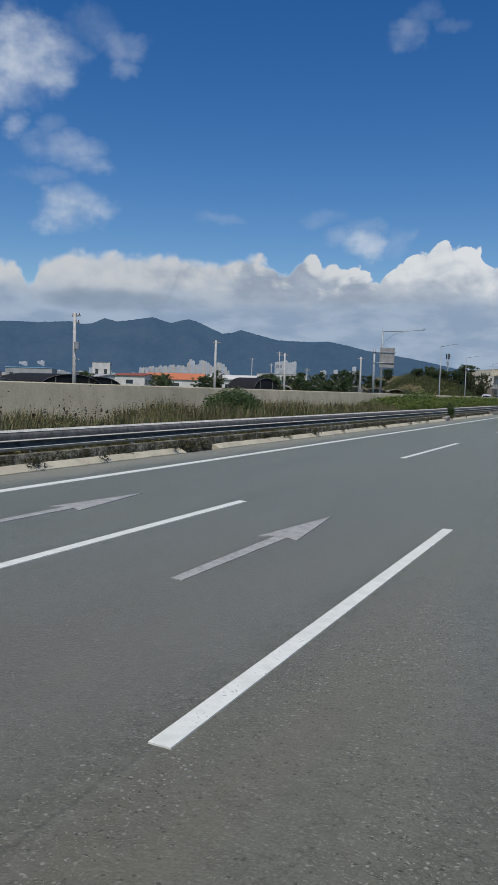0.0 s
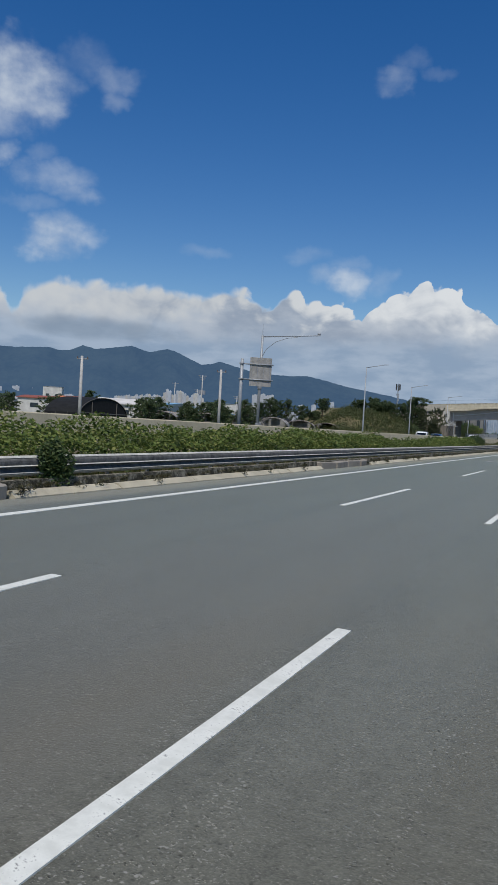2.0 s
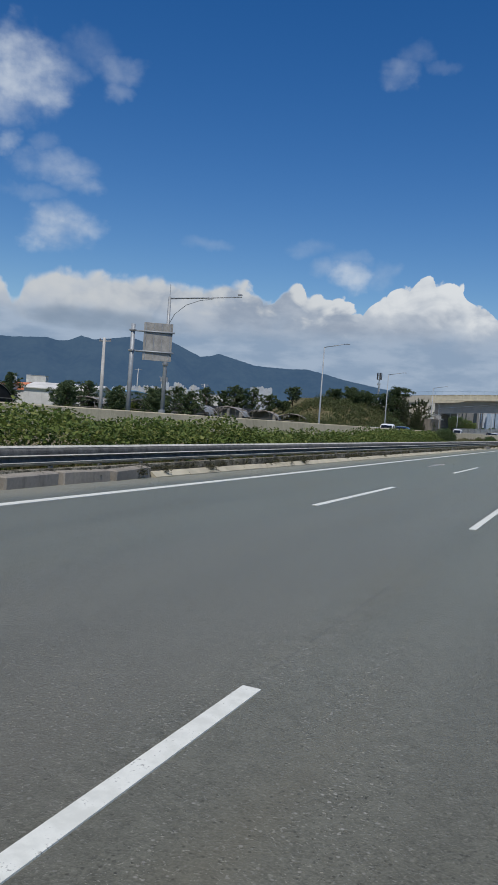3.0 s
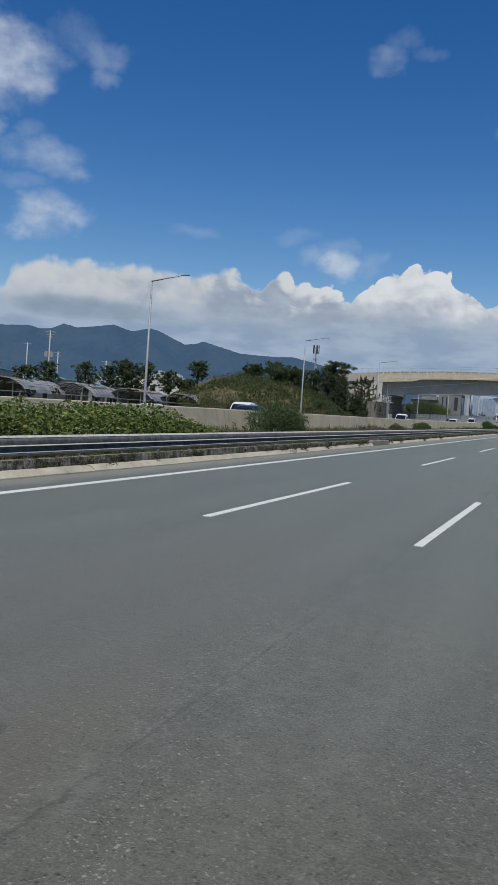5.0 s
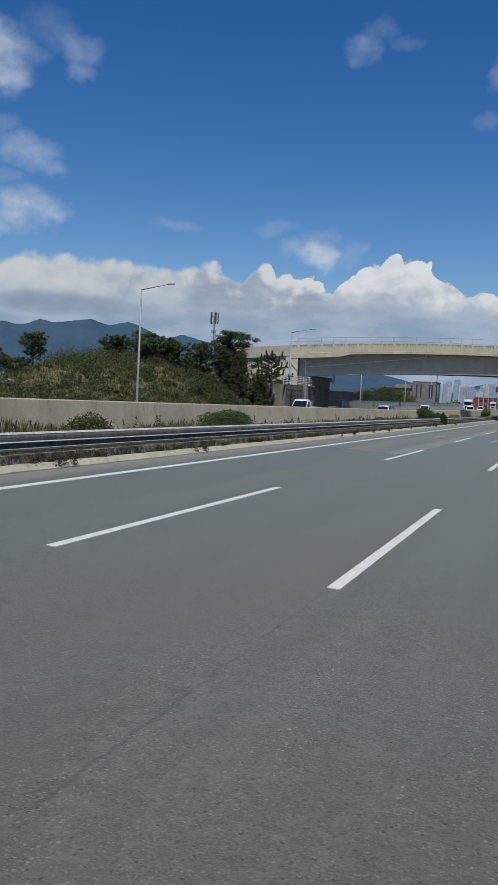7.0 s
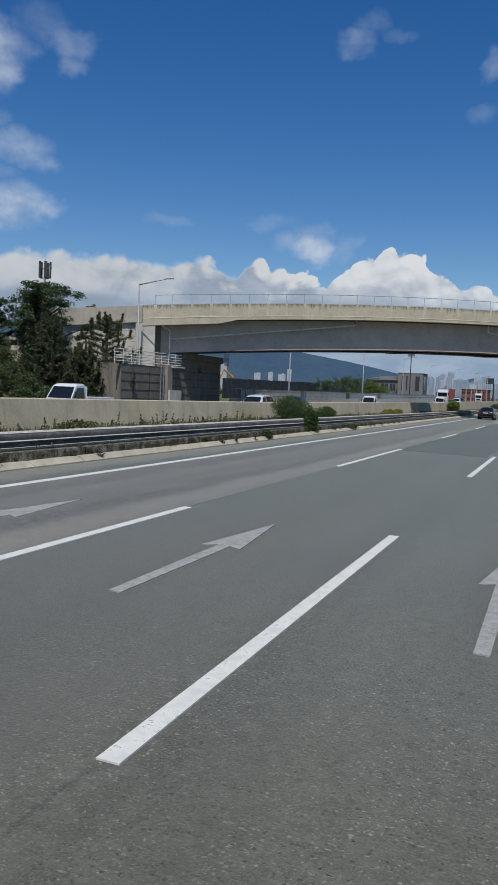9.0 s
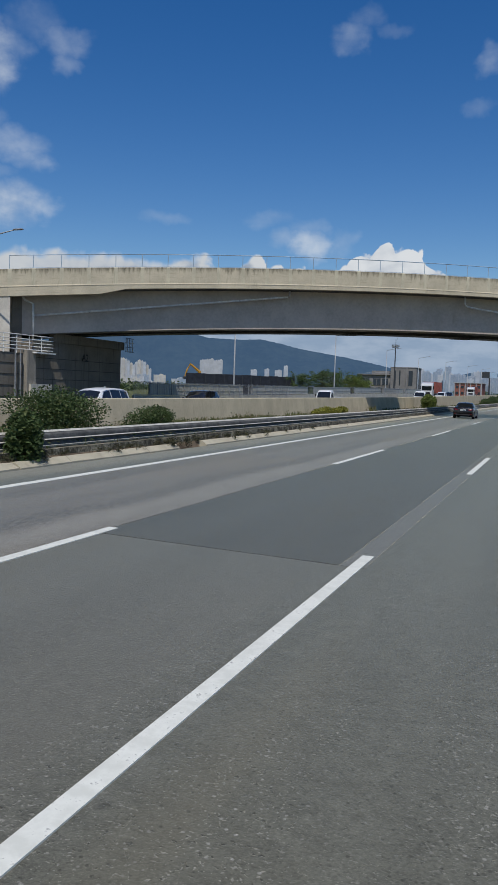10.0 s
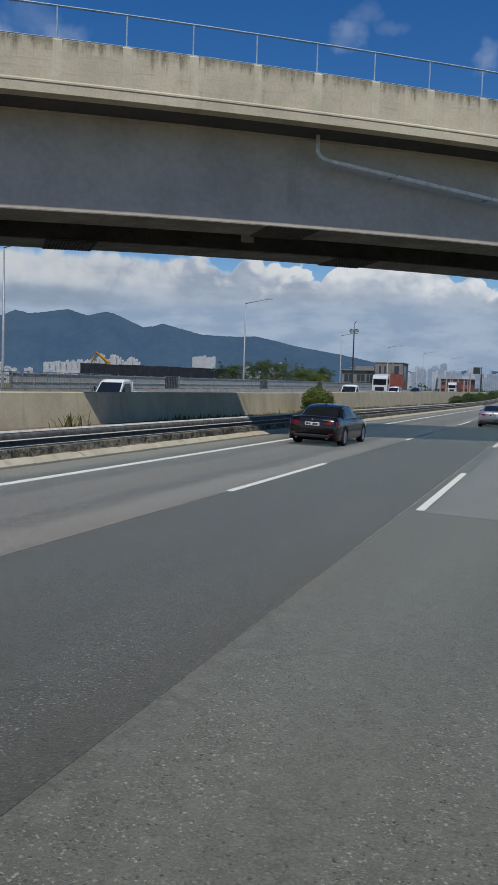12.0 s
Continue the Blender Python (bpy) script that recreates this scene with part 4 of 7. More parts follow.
def vine_bank():
    n = 92000
    p = strip_points(n, 47, 141, -15.9, -11.7)
    z = []
    for a, b, _ in p:
        u = (-a - 11.7) / 4.2
        hump = 0.50 + 0.86 * math.sin(math.pi * min(1, 0.22 + u * 0.75)) + 0.55 * smooth_noise(a, b, 0.5, 4.0) + 0.34 * smooth_noise(a, b, 1.5, 2.0)
        hump -= 0.42 * math.exp(-((b - 108) / 13) ** 2)
        edge = min(1.0, (b - 47) / 3, (141 - b) / 6)
        z.append(0.42 + max(0.05, hump * max(0.1, edge)) * (0.30 + 0.70 * RNG.random() ** 0.40))
    p[:, 2] = z
    tagged(leaf_mesh("climbing_vines", p, 0.105, L_VINE, up=0.9, narrow=0.85), "dense bank of broad-leaved green climbing vines", "vines", kind="stuff")
    n = 16000
    p = strip_points(n, 47, 141, -15.9, -11.5)
    p[:, 2] = 0.40 + 0.55 * RNG.random(n)
    tagged(leaf_mesh("vine_undergrowth", p, 0.14, L_BUSH, up=0.2), "shaded leaves and stems under the vines", "vines", kind="stuff")


vine_bank()
G_B = "bushes on the median"
bush(-14.0, 29.2, 0.48, 1.3, 2.5, 1.65, "round dark green bush on the median", n=5200, group=G_B)
bush(-13.6, 57.8, 0.48, 1.2, 2.2, 1.6, "dark green bush among the vines", n=4600, group=G_B)
bush(-14.1, 149.6, 0.48, 1.5, 3.4, 1.75, "wide dark green bush on the median", n=6500, group=G_B)
bush(-14.2, 189.8, 0.48, 1.0, 3.2, 1.05, "low green bush on the median", n=3800, group=G_B)
bush(-13.9, 243.3, 0.48, 1.2, 2.9, 1.6, "broad green bush on the median", n=5200, group=G_B)
bush(-13.4, 248.6, 0.48, 0.9, 1.6, 1.05, "small green bush on the median", n=2400, group=G_B)
bush(-11.25, 238.2, 0.36, 0.42, 0.72, 1.25, "upright bush growing through the guardrail", n=2000, size=0.09, group=G_B)
bush(-11.2, 59.4, 0.34, 0.4, 0.6, 1.15, "dark bush growing through the guardrail", n=1500, size=0.09, group=G_B)
bush(-11.0, 231.4, 0.30, 0.25, 0.55, 0.42, "small tuft of weeds at the curb", n=600, size=0.07, group=G_B)
bush(-14.4, 320.6, 0.58, 1.1, 3.0, 1.75, "bright green bush in front of the barrier wall", L_VINE, n=4600, size=0.12, group=G_B)
bush(-14.2, 222.5, 0.48, 0.7, 1.2, 0.6, "leafy green weed bush on the median", L_WEED, n=900, group=G_B)
for q in range(4):
    bush(-15.3, 276.6 + 2.1 * q, 0.5, 0.6, 1.1, 0.55 + 0.14 * (q % 2), "yellow flowering weeds at the barrier wall", L_YEL, n=900, size=0.08, name="flowering_weed", group="yellow weeds at the wall")
bush(-14.2, 128.0, 0.48, 0.8, 1.4, 1.2, "rounded vine bush on the median", L_VINE, n=1800, group=G_B)
bush(-14.4, 178.4, 0.48, 0.8, 1.3, 0.9, "low weed bush on the median", L_WEED, n=1500, group=G_B)

for q in range(9):
    y = 398 + 13.0 * q
    bush(-14.0 + 0.3 * (q % 3), y, 0.42 + rise(y), 1.4, 4.6, 1.5 + 0.5 * (q % 2), "dark green bush far along the median", n=1500, size=0.16, group=G_B)
TX, TY = -15.3, 293.6
tuft = blade_mesh("grass_tuft", [(TX + RNG.normal(0, 0.12), TY + RNG.normal(0, 0.5), 0.55) for i in range(50)], 0.62, L_YGR, 0.025, 1.1)
tagged(tuft, "leaning tuft of tall grass before the barrier wall", "grass", kind="stuff")
# tufts hanging over the curb
tp = []
for i in range(120):
    y = RNG.uniform(-5, 262)
    w = RNG.uniform(0.12, 0.4)
    tp.append(clump_points((curb_x(y) + RNG.uniform(-0.1, 0.14), y, road_z(-10.9, y) + 0.16), (0.12, w, 0.16), 70, 0.1))
for y in (13.3, 19.9, 20.6, 57.8, 84.9, 89.0, 97.5, 146.9, 163.2, 245.2, 246.2, 30.0, 40.0):
    tp.append(clump_points((curb_x(y) + 0.05, y, road_z(-10.9, y) + 0.18), (0.2, 0.42, 0.22), 260, 0.1))
# an uneven fringe of weeds between the curb and the strip behind it
for i in range(420):
    y = RNG.uniform(-12, 255)
    tp.append(clump_points((curb_x(y) - 0.15, y, road_z(-10.9, y) + 0.22), (0.07, RNG.uniform(0.2, 0.6), RNG.uniform(0.05, 0.14)), 60, 0.1))
tagged(leaf_mesh("curb_weeds", np.concatenate(tp), 0.075, leaves("dusty_weed", (0.05, 0.055, 0.03), (0.085, 0.085, 0.045), (0.13, 0.11, 0.06)), narrow=0.3),
       "dusty dark weeds hanging over the curb", "weeds", kind="stuff")
p = strip_points(7000, -20, 252, -11.55, -11.2)
p[:, 2] = [road_z(-11, b) + 0.14 + 0.34 * RNG.random() for a, b, _ in p]
tagged(leaf_mesh("verge_weeds", p, 0.10, L_WEED, narrow=0.35), "dark weeds in the shade below the guardrail", "weeds", kind="stuff")

# ---- street lamps ----
M_LED = plain("lamp_housing", (0.30, 0.31, 0.33), 0.5, 0.3, 0.05)


def street_lamp(h=11.9):
    t = thing("street_lamp", "tall tapered grey steel street lamp with one arm", "street lamp", pose(-34.94, 172.24, land(-35, 172)), "street lamps along the far carriageway")
    s = Shape().tube([(0, 0, -0.1), (0, 0, 1.2), (0, 0, h)], [0.14, 0.125, 0.07], 10)
    s.done("pole", M_POLE, t, smooth=True)
    Shape().box((0, 0, 0.03), (0.42, 0.42, 0.05), 0, 0.01).done("base_plate", M_POST, t)
    Shape().tube([(-0.06, 0, h + 0.02), (2.95, 0, h + 0.55)], [0.06, 0.04], 8).done("arm", M_POLE, t, smooth=True)
    Shape().box((3.2, 0, h + 0.56), (0.75, 0.26, 0.09), 0, 0.03).done("lamp_head", M_LED, t)
    Shape().box((0.0, -0.15, 1.1), (0.16, 0.05, 0.4), 0, 0.01).done("service_hatch", M_POST, t)
    return t


lamp = street_lamp()
for x, y in ((-38.8, 225.3), (-38.1, 269.5), (-39.87, 322.0), (-40.3, 374.8), (-44.0, 443.0), (-43.2, 492.0), (-39.0, 528.0), (-35.6, 572.0), (-33.8, 616.0), (-33.5, 670.0), (-36.0, -20)):
    copy_thing(lamp, pose(x, y, land(x, y), 0, 0, 0) @ Matrix.Scale(1.08 if y > 330 else 1.0, 4))

# ---- utility poles ----
M_INS = plain("brown_insulator", (0.12, 0.07, 0.05), 0.35)


def utility_pole(x, y, top, arms=2, box=False, label="grey concrete utility pole with crossarms"):
    z = land(x, y)
    h = top - z
    aw = 2.3 if x < -60 else 1.1
    t = thing("utility_pole", label, "utility pole", pose(x, y, z, 0, RNG.uniform(-0.6, 0.6), RNG.uniform(-20, 20)), "utility poles beyond the far carriageway")
    Shape().tube([(0, 0, -0.4), (0, 0, h)], [0.19, 0.11], 10).done("shaft", M_CPOLE, t, smooth=True)
    for i in range(arms):
        zz = h - 0.25 - 0.55 * i
        Shape().box((0, 0.16, zz), (aw * (1 - 0.25 * i), 0.1, 0.11 * (1.6 if aw > 2 else 1)), 0, 0.01).done("crossarm", M_POST, t)
        for dx in (-0.42 * aw, 0.0, 0.42 * aw):
            Shape().tube([(dx * (1 - 0.25 * i), 0.14, zz + 0.03), (dx * (1 - 0.25 * i), 0.14, zz + 0.2)], [0.05, 0.035], 6).done("insulator", M_INS, t)
    if box:
        for sg in ((1,) if aw < 2 else (1, -1)):
            Shape().tube([(sg * 0.3 * aw ** 0.8, 0, h * 0.62), (sg * 0.3 * aw ** 0.8, 0, h * 0.62 + 0.5 * aw)], 0.2 * aw, 10).done("transformer", M_LED, t)
        Shape().tube([(0.1, 0, h * 0.5), (0.5, 0, h * 0.52), (0.75, 0, h * 0.5)], [0.03, 0.03, 0.05], 6).done("lamp_bracket", M_POLE, t)
    return t


utility_pole(-39.92, 53.46, 7.75, 2, True, "grey concrete utility pole with transformer and small lamp")
utility_pole(-41.4, 81.05, 7.35, 1)
utility_pole(-42.98, 105.56, 7.15, 1)
utility_pole(-37.1, 122.45, 7.5, 1)
utility_pole(-105.8, 254.4, 14.8, 3, True, "tall concrete utility pole with three crossarms")
utility_pole(-122.2, 268.0, 13.0, 1)
utility_pole(-116.2, 272.0, 11.4, 2)
utility_pole(-101.8, 270.4, 9.8, 2)

# ---- sign gantry and camera pole ----
M_SIGNB = plain("weathered_aluminium_sign_back", (0.33, 0.32, 0.30), 0.6, 0.3, 0.15, 2.0)


def sign_post():
    x, y = -35.48, 124.04
    z = land(x, y)
    t = thing("road_sign", "back of a large road sign on a single steel post", "road sign", pose(x, y, z))
    h = 8.87 - z
    Shape().tube([(0, 0, -0.2), (0, 0, h)], [0.2, 0.17], 12).done("post", M_POLE, t, smooth=True)
    for zz in (8.35 - z, 6.7 - z):
        Shape().tube([(-0.2, 0, zz), (3.0, 1.6, zz)], 0.07, 8).done("arm", M_POLE, t, smooth=True)
        Shape().box((0, 0, zz), (0.46, 0.46, 0.14), 0, 0.02).done("clamp", M_POST, t)
    a = math.atan2(1.6, 3.0)
    ca, sa = math.cos(a), math.sin(a)
    Shape().box((ca * 2.05 - sa * 0.12, sa * 2.05 + ca * 0.12, 7.55 - z), (2.35, 0.04, 3.1), a, 0.01).done("panel", M_SIGNB, t, "grey aluminium sign back")
    for i in range(4):
        d = 1.05 + 0.66 * i
        Shape().box((ca * d - sa * 0.075, sa * d + ca * 0.075, 7.55 - z), (0.06, 0.05, 3.08), a).done("stiffener", M_POST, t)
    return t


sign_post()


def camera_pole():
    x, y = -36.24, 131.09
    z = land(x, y)
    h = 12.2 - z
    t = thing("traffic_camera_pole", "tall steel pole with a long arm and a small traffic camera", "pole", pose(x, y, z))
    Shape().tube([(0, 0, -0.2), (0, 0, 6.2), (0, 0, h)], [0.2, 0.17, 0.13], 12).done("pole", M_POLE, t, smooth=True)
    Shape().tube([(0, 0, h - 0.15), (3.5, 0.1, h - 0.05), (6.9, 0.5, h + 0.12)], [0.07, 0.06, 0.045], 8).done("arm", M_POLE, t, smooth=True)
    Shape().tube([(0, 0, h - 2.6), (0.6, 0, h - 1.55), (1.7, 0.05, h - 0.7), (3.0, 0.1, h - 0.28), (4.3, 0.15, h - 0.12)], 0.03, 6).done("brace", M_POLE, t, smooth=True)
    Shape().box((6.7, 0.5, h + 0.3), (0.4, 0.16, 0.16), 0.2, 0.03).done("camera_housing", M_LED, t)
    Shape().tube([(0, 0, h), (0, 0, h + 1.3)], [0.03, 0.012], 6).done("lightning_rod", M_POLE, t)
    Shape().tube([(0, 0, 5.9), (0, 0, 6.15)], 0.26, 12).done("collar", M_POST, t)
    Shape().box((0.1, -0.25, 1.5), (0.5, 0.3, 0.8), 0, 0.02).done("control_box", M_LED, t)
    return t


camera_pole()

# ---- bridge ----
BU, BN = Vector((0.78355, 0.62133, 0)), Vector((-0.62133, 0.78355, 0))
BO = Vector((-38.0, 272.63, 0))


def crown(sv):
    """Height of the parapet's top along the bridge."""
    return 10.45 + 0.0965 * sv - 0.00105 * sv * sv


def bpt(sv, off, z):
    p = BO + BU * sv + BN * off
    return (p.x, p.y, z)


WIDE = 11.2
bridge = thing("overpass_bridge", "road overpass with cream concrete parapets on grey steel girders", "bridge")
ST = [-1.2 + 2.0 * i for i in range(47)]


def run(prof, stations, name, mat, label="", smooth=False, zf=crown):
    """A section (offset across, height below the crown) swept along the bridge."""
    s = Shape()
    s.sweep([[bpt(sv, o, zf(sv) + z) for o, z in prof] for sv in stations])
    return s.done(name, mat, bridge, label, smooth)


for side in (0, 1):
    f = (lambda o: o) if side == 0 else (lambda o: WIDE - o)
    run([(f(0.0), -1.62), (f(0.0), -1.34), (f(0.03), -1.30), (f(0.03), -0.03), (f(0.06), 0.0), (f(0.30), 0.0), (f(0.36), -1.1), (f(0.5), -1.25), (f(0.5), -1.62)], ST,
        "parapet", M_FASCIA, "cream concrete parapet with dark water stains")
    run([(f(-0.02), -1.32), (f(-0.02), -1.27), (f(0.025), -1.22), (f(0.02), -1.33)], ST, "drip_ledge", M_FASCIA)
    top = Shape()
    top.tube([bpt(sv, f(0.16), crown(sv) + 1.0) for sv in [0.03] + ST[1:-1]], 0.034, 6)
    top.done("handrail", plain("pale_blue_rail_paint", (0.30, 0.40, 0.50), 0.45) if side == 0 else bpy.data.materials["pale_blue_rail_paint"], bridge, "pale blue steel handrail")
    low = Shape()
    low.tube([bpt(sv, f(0.16), crown(sv) + 0.06) for sv in ST[1:-1]], 0.018, 6)
    low.done("bottom_rail", bpy.data.materials["pale_blue_rail_paint"], bridge)
    for i in range(43):
        sv = 0.03 if i == 0 else 1.73 + 2.02 * (i - 1) if i < 16 else 30.0 + 2.11 * (i - 15)
        Shape().tube([bpt(sv, f(0.16), crown(sv) - 0.05), bpt(sv, f(0.16), crown(sv) + 1.0)], 0.026, 6).done("rail_post", bpy.data.materials["pale_blue_rail_paint"], bridge)
        if side == 0:
            pb = Shape()
            pb.sweep([[bpt(q, 0.022, crown(q) - 1.28), bpt(q, 0.022, crown(q) - 0.04), bpt(q, 0.05, crown(q) + 0.008), bpt(q, 0.31, crown(q) + 0.008), bpt(q, 0.31, crown(q) - 1.0)] for q in (sv - 0.13, sv + 0.15)])
            pb.done("pilaster", M_PILA, bridge, "pale patched concrete strip under a rail post")
# deeper edge beam over the abutment, tapering out
run([(-0.004, -1.60), (-0.004, -1.98), (0.5, -1.98), (0.5, -1.60)], [-1.2, 2.0, 5.0, 6.6], "edge_beam", M_FASCIA)
s = Shape()
s.sweep([[bpt(sv, -0.004, crown(sv) - 1.60), bpt(sv, -0.004, crown(sv) - d), bpt(sv, 0.5, crown(sv) - d), bpt(sv, 0.5, crown(sv) - 1.60)] for sv, d in ((6.6, 1.98), (8.6, 1.63))])
s.done("edge_beam", M_FASCIA, bridge)
# gap shade painted into deck, inner webs, cross beams; splice plates truly dark
M_SPLICE_SHADE = plain("splice_and_gap_shade_steel", (0.06, 0.057, 0.055), 0.7, 0.0, 0.2, 0.8)
M_SOFF = concrete("shade_dark_deck_concrete", (0.10, 0.097, 0.094), 0.5)
run([(0.52, -1.2), (WIDE - 0.52, -1.2), (WIDE - 0.52, -1.60), (9.0, -1.72), (2.2, -1.72), (0.52, -1.60)], ST, "deck", M_SOFF, "concrete deck slab, darkened for the shade below")


for o0, o1 in ((1.70, 3.65), (7.2, 9.3)):
    for o in (o0, o1):
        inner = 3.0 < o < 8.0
        run([(o - 0.012, -1.70), (o + 0.012, -1.70), (o + 0.012, -4.72), (o - 0.012, -4.72)], ST, "web", M_SPLICE_SHADE if inner else M_GIRDER, "inner girder web darkened for shade" if inner else "grey painted steel girder web")
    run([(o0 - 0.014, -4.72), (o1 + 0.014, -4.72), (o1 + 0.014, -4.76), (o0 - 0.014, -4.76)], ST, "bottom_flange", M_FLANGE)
    run([(o0 - 0.2, -1.66), (o0 + 0.3, -1.66), (o0 + 0.3, -1.70), (o0 - 0.2, -1.70)], ST, "top_flange", M_GIRDER)
    for sv in ((38.4, 62.0) if o0 < 5 else (26.1, 38.4, 62.0)):
        run([(o0 - 0.022, -1.95), (o0 - 0.012, -1.95), (o0 - 0.012, -4.4), (o0 - 0.022, -4.4)], [sv - 0.28, sv + 0.28], "splice_plate", M_GIRDER)
        sq = sv if o0 < 5 else sv + 5.1
        run([(o0 - 0.10, -4.76), (o1 + 0.10, -4.76), (o1 + 0.10, -4.785), (o0 - 0.10, -4.785)], [sq - 1.0, sq + 1.0], "splice_plate", M_SPLICE_SHADE, "dark bolted splice plate")
        bl = Shape()
        for i in range(14):
            for j in range(8):
                q = sq - 0.9 + 1.8 * i / 13
                bl.box(bpt(q, o0 + (o1 - o0) * j / 7, crown(q) - 4.795), (0.05, 0.05, 0.03))
        tagged(bl.done("bolt_pattern", M_SPLICE_SHADE, bridge, "rows of splice bolts"), kind="stuff")
for sv in [6 + 7.5 * i for i in range(11)]:
    s = Shape()
    s.sweep([[bpt(sv - 0.1, 3.7, crown(sv) - 2.4), bpt(sv + 0.1, 3.7, crown(sv) - 2.4), bpt(sv + 0.1, 3.7, crown(sv) - 3.9), bpt(sv - 0.1, 3.7, crown(sv) - 3.9)],
             [bpt(sv - 0.1, 7.15, crown(sv) - 2.4), bpt(sv + 0.1, 7.15, crown(sv) - 2.4), bpt(sv + 0.1, 7.15, crown(sv) - 3.9), bpt(sv - 0.1, 7.15, crown(sv) - 3.9)]])
    s.done("cross_beam", M_SPLICE_SHADE, bridge)
# rows of bolt heads on the near web
bolts = Shape()
for sv in (38.4, 62.0):
    for i in range(5):
        for j in range(26):
            q = sv - 0.2 + 0.1 * i
            p = bpt(q, 1.67, crown(q) - 2.05 - 0.09 * j)
            bolts.box(p, (0.03, 0.03, 0.035))
tagged(bolts.done("bolt_pattern", M_GIRDER, bridge, "rows of splice bolts"), kind="stuff")
M_PIPE = plain("pale_grey_drain_pipe", (0.72, 0.71, 0.68), 0.5)
wx = 1.10
Shape().tube([bpt(22.3, wx, crown(22.3) - 1.65), bpt(22.3, wx, 9.98), bpt(22.1, wx, 9.9), bpt(1.9, wx, 7.25)], 0.075, 8).done("drain_pipe", M_PIPE, bridge, "pale drain pipe", True)
Shape().tube([bpt(38.95, wx, crown(39) - 1.65), bpt(38.95, wx, 10.42), bpt(39.05, wx, 10.25), bpt(39.3, wx, 10.15), bpt(60, wx, 8.1), bpt(78, wx, 6.3)], 0.075, 8).done("drain_pipe", M_PIPE, bridge, "pale drain pipe", True)
Shape().tube([bpt(1.0, 0.9, crown(1.0) - 1.9), bpt(1.2, wx, crown(1.2) - 2.2), bpt(1.8, wx, crown(1.8) - 2.5), bpt(1.8, wx, 5.4)], 0.085, 8).done("drain_pipe", M_PIPE, bridge, "pale drain pipe", True)
for sv in (6, 10, 14, 18, 42, 46, 50, 54):
    z = (7.25 + (sv - 2.0) * 2.65 / 20.1) if sv < 30 else (10.15 - (sv - 39.3) * 2.05 / 20.7)
    Shape().tube([bpt(sv - 0.04, wx, z), bpt(sv + 0.04, wx, z + 0.005)], 0.075, 8).tube([bpt(sv, wx, z), bpt(sv, 1.70, z + 0.02)], 0.02, 5).done("pipe_clamp", M_POST, bridge)

# abutments: lower wall along the far carriageway, bearing shelf, retaining panels
ab = thing("bridge_abutment", "grey concrete bridge abutment with ribbed panels and a service railing", "abutment")


def slab_poly(pts, z0, z1, name, mat, label=""):
    s = Shape()
    n = len(pts)
    s.add([(x, y, z0) for x, y in pts] + [(x, y, z1) for x, y in pts],
          [tuple(range(n - 1, -1, -1)), tuple(range(n, 2 * n))] + [(i, (i + 1) % n, (i + 1) % n + n, i + n) for i in range(n)])
    return s.done(name, mat, ab, label)


M_JOINT = plain("dark_joint_filler", (0.05, 0.05, 0.05), 0.9)
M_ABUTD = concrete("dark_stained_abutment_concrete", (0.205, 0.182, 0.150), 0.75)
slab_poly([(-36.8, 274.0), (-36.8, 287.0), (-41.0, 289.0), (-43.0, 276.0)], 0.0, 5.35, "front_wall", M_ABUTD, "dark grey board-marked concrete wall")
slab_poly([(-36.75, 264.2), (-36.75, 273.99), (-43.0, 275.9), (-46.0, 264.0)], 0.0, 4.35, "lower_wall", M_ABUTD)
for z in (1.2, 2.0, 2.8, 3.6):
    Shape().box((-36.745, 269.0, z), (0.05, 9.5, 0.03)).done("board_groove", M_JOINT, ab)
for y in (266.5, 269.6, 272.6):
    Shape().box((-36.747, y, 2.2), (0.05, 0.05, 4.2)).done("board_groove", M_JOINT, ab)
Shape().box((-36.6, 273.3, 2.3), (0.4, 1.1, 4.6), 0, 0.03).done("corner_column", M_ABUT, ab, "paler concrete column")
slab_poly([(-36.55, 276.6), (-36.55, 287.2), (-37.2, 287.4), (-37.2, 276.6)], 5.36, 6.05, "bearing_shelf", M_ABUTD)
for i in range(5):
    z = 0.9 + i * 0.8
    Shape().box((-36.785, 280.5, z), (0.05, 12.6, 0.035)).done("board_groove", M_JOINT, ab)
# grey pier block and step at the foot
slab_poly([(-36.2, 273.0), (-36.2, 275.6), (-36.8, 275.6), (-36.8, 273.0)], 0.0, 2.1, "foot_block", M_PANELC)
# end pillar under the parapet
p0 = [bpt(-1.85, 0.05, 0), bpt(0.1, 0.05, 0), bpt(0.1, 2.0, 0), bpt(-1.85, 2.0, 0)]
slab_poly([(q[0], q[1]) for q in p0], 4.3, 8.72, "end_pillar", M_PANELC, "pale concrete end pillar")
# rotated back wall between the girder ends
p0 = [bpt(0.25, 1.6, 0), bpt(1.0, 1.6, 0), bpt(1.0, 10.6, 0), bpt(0.25, 10.6, 0)]
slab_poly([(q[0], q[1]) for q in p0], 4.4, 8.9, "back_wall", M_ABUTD)
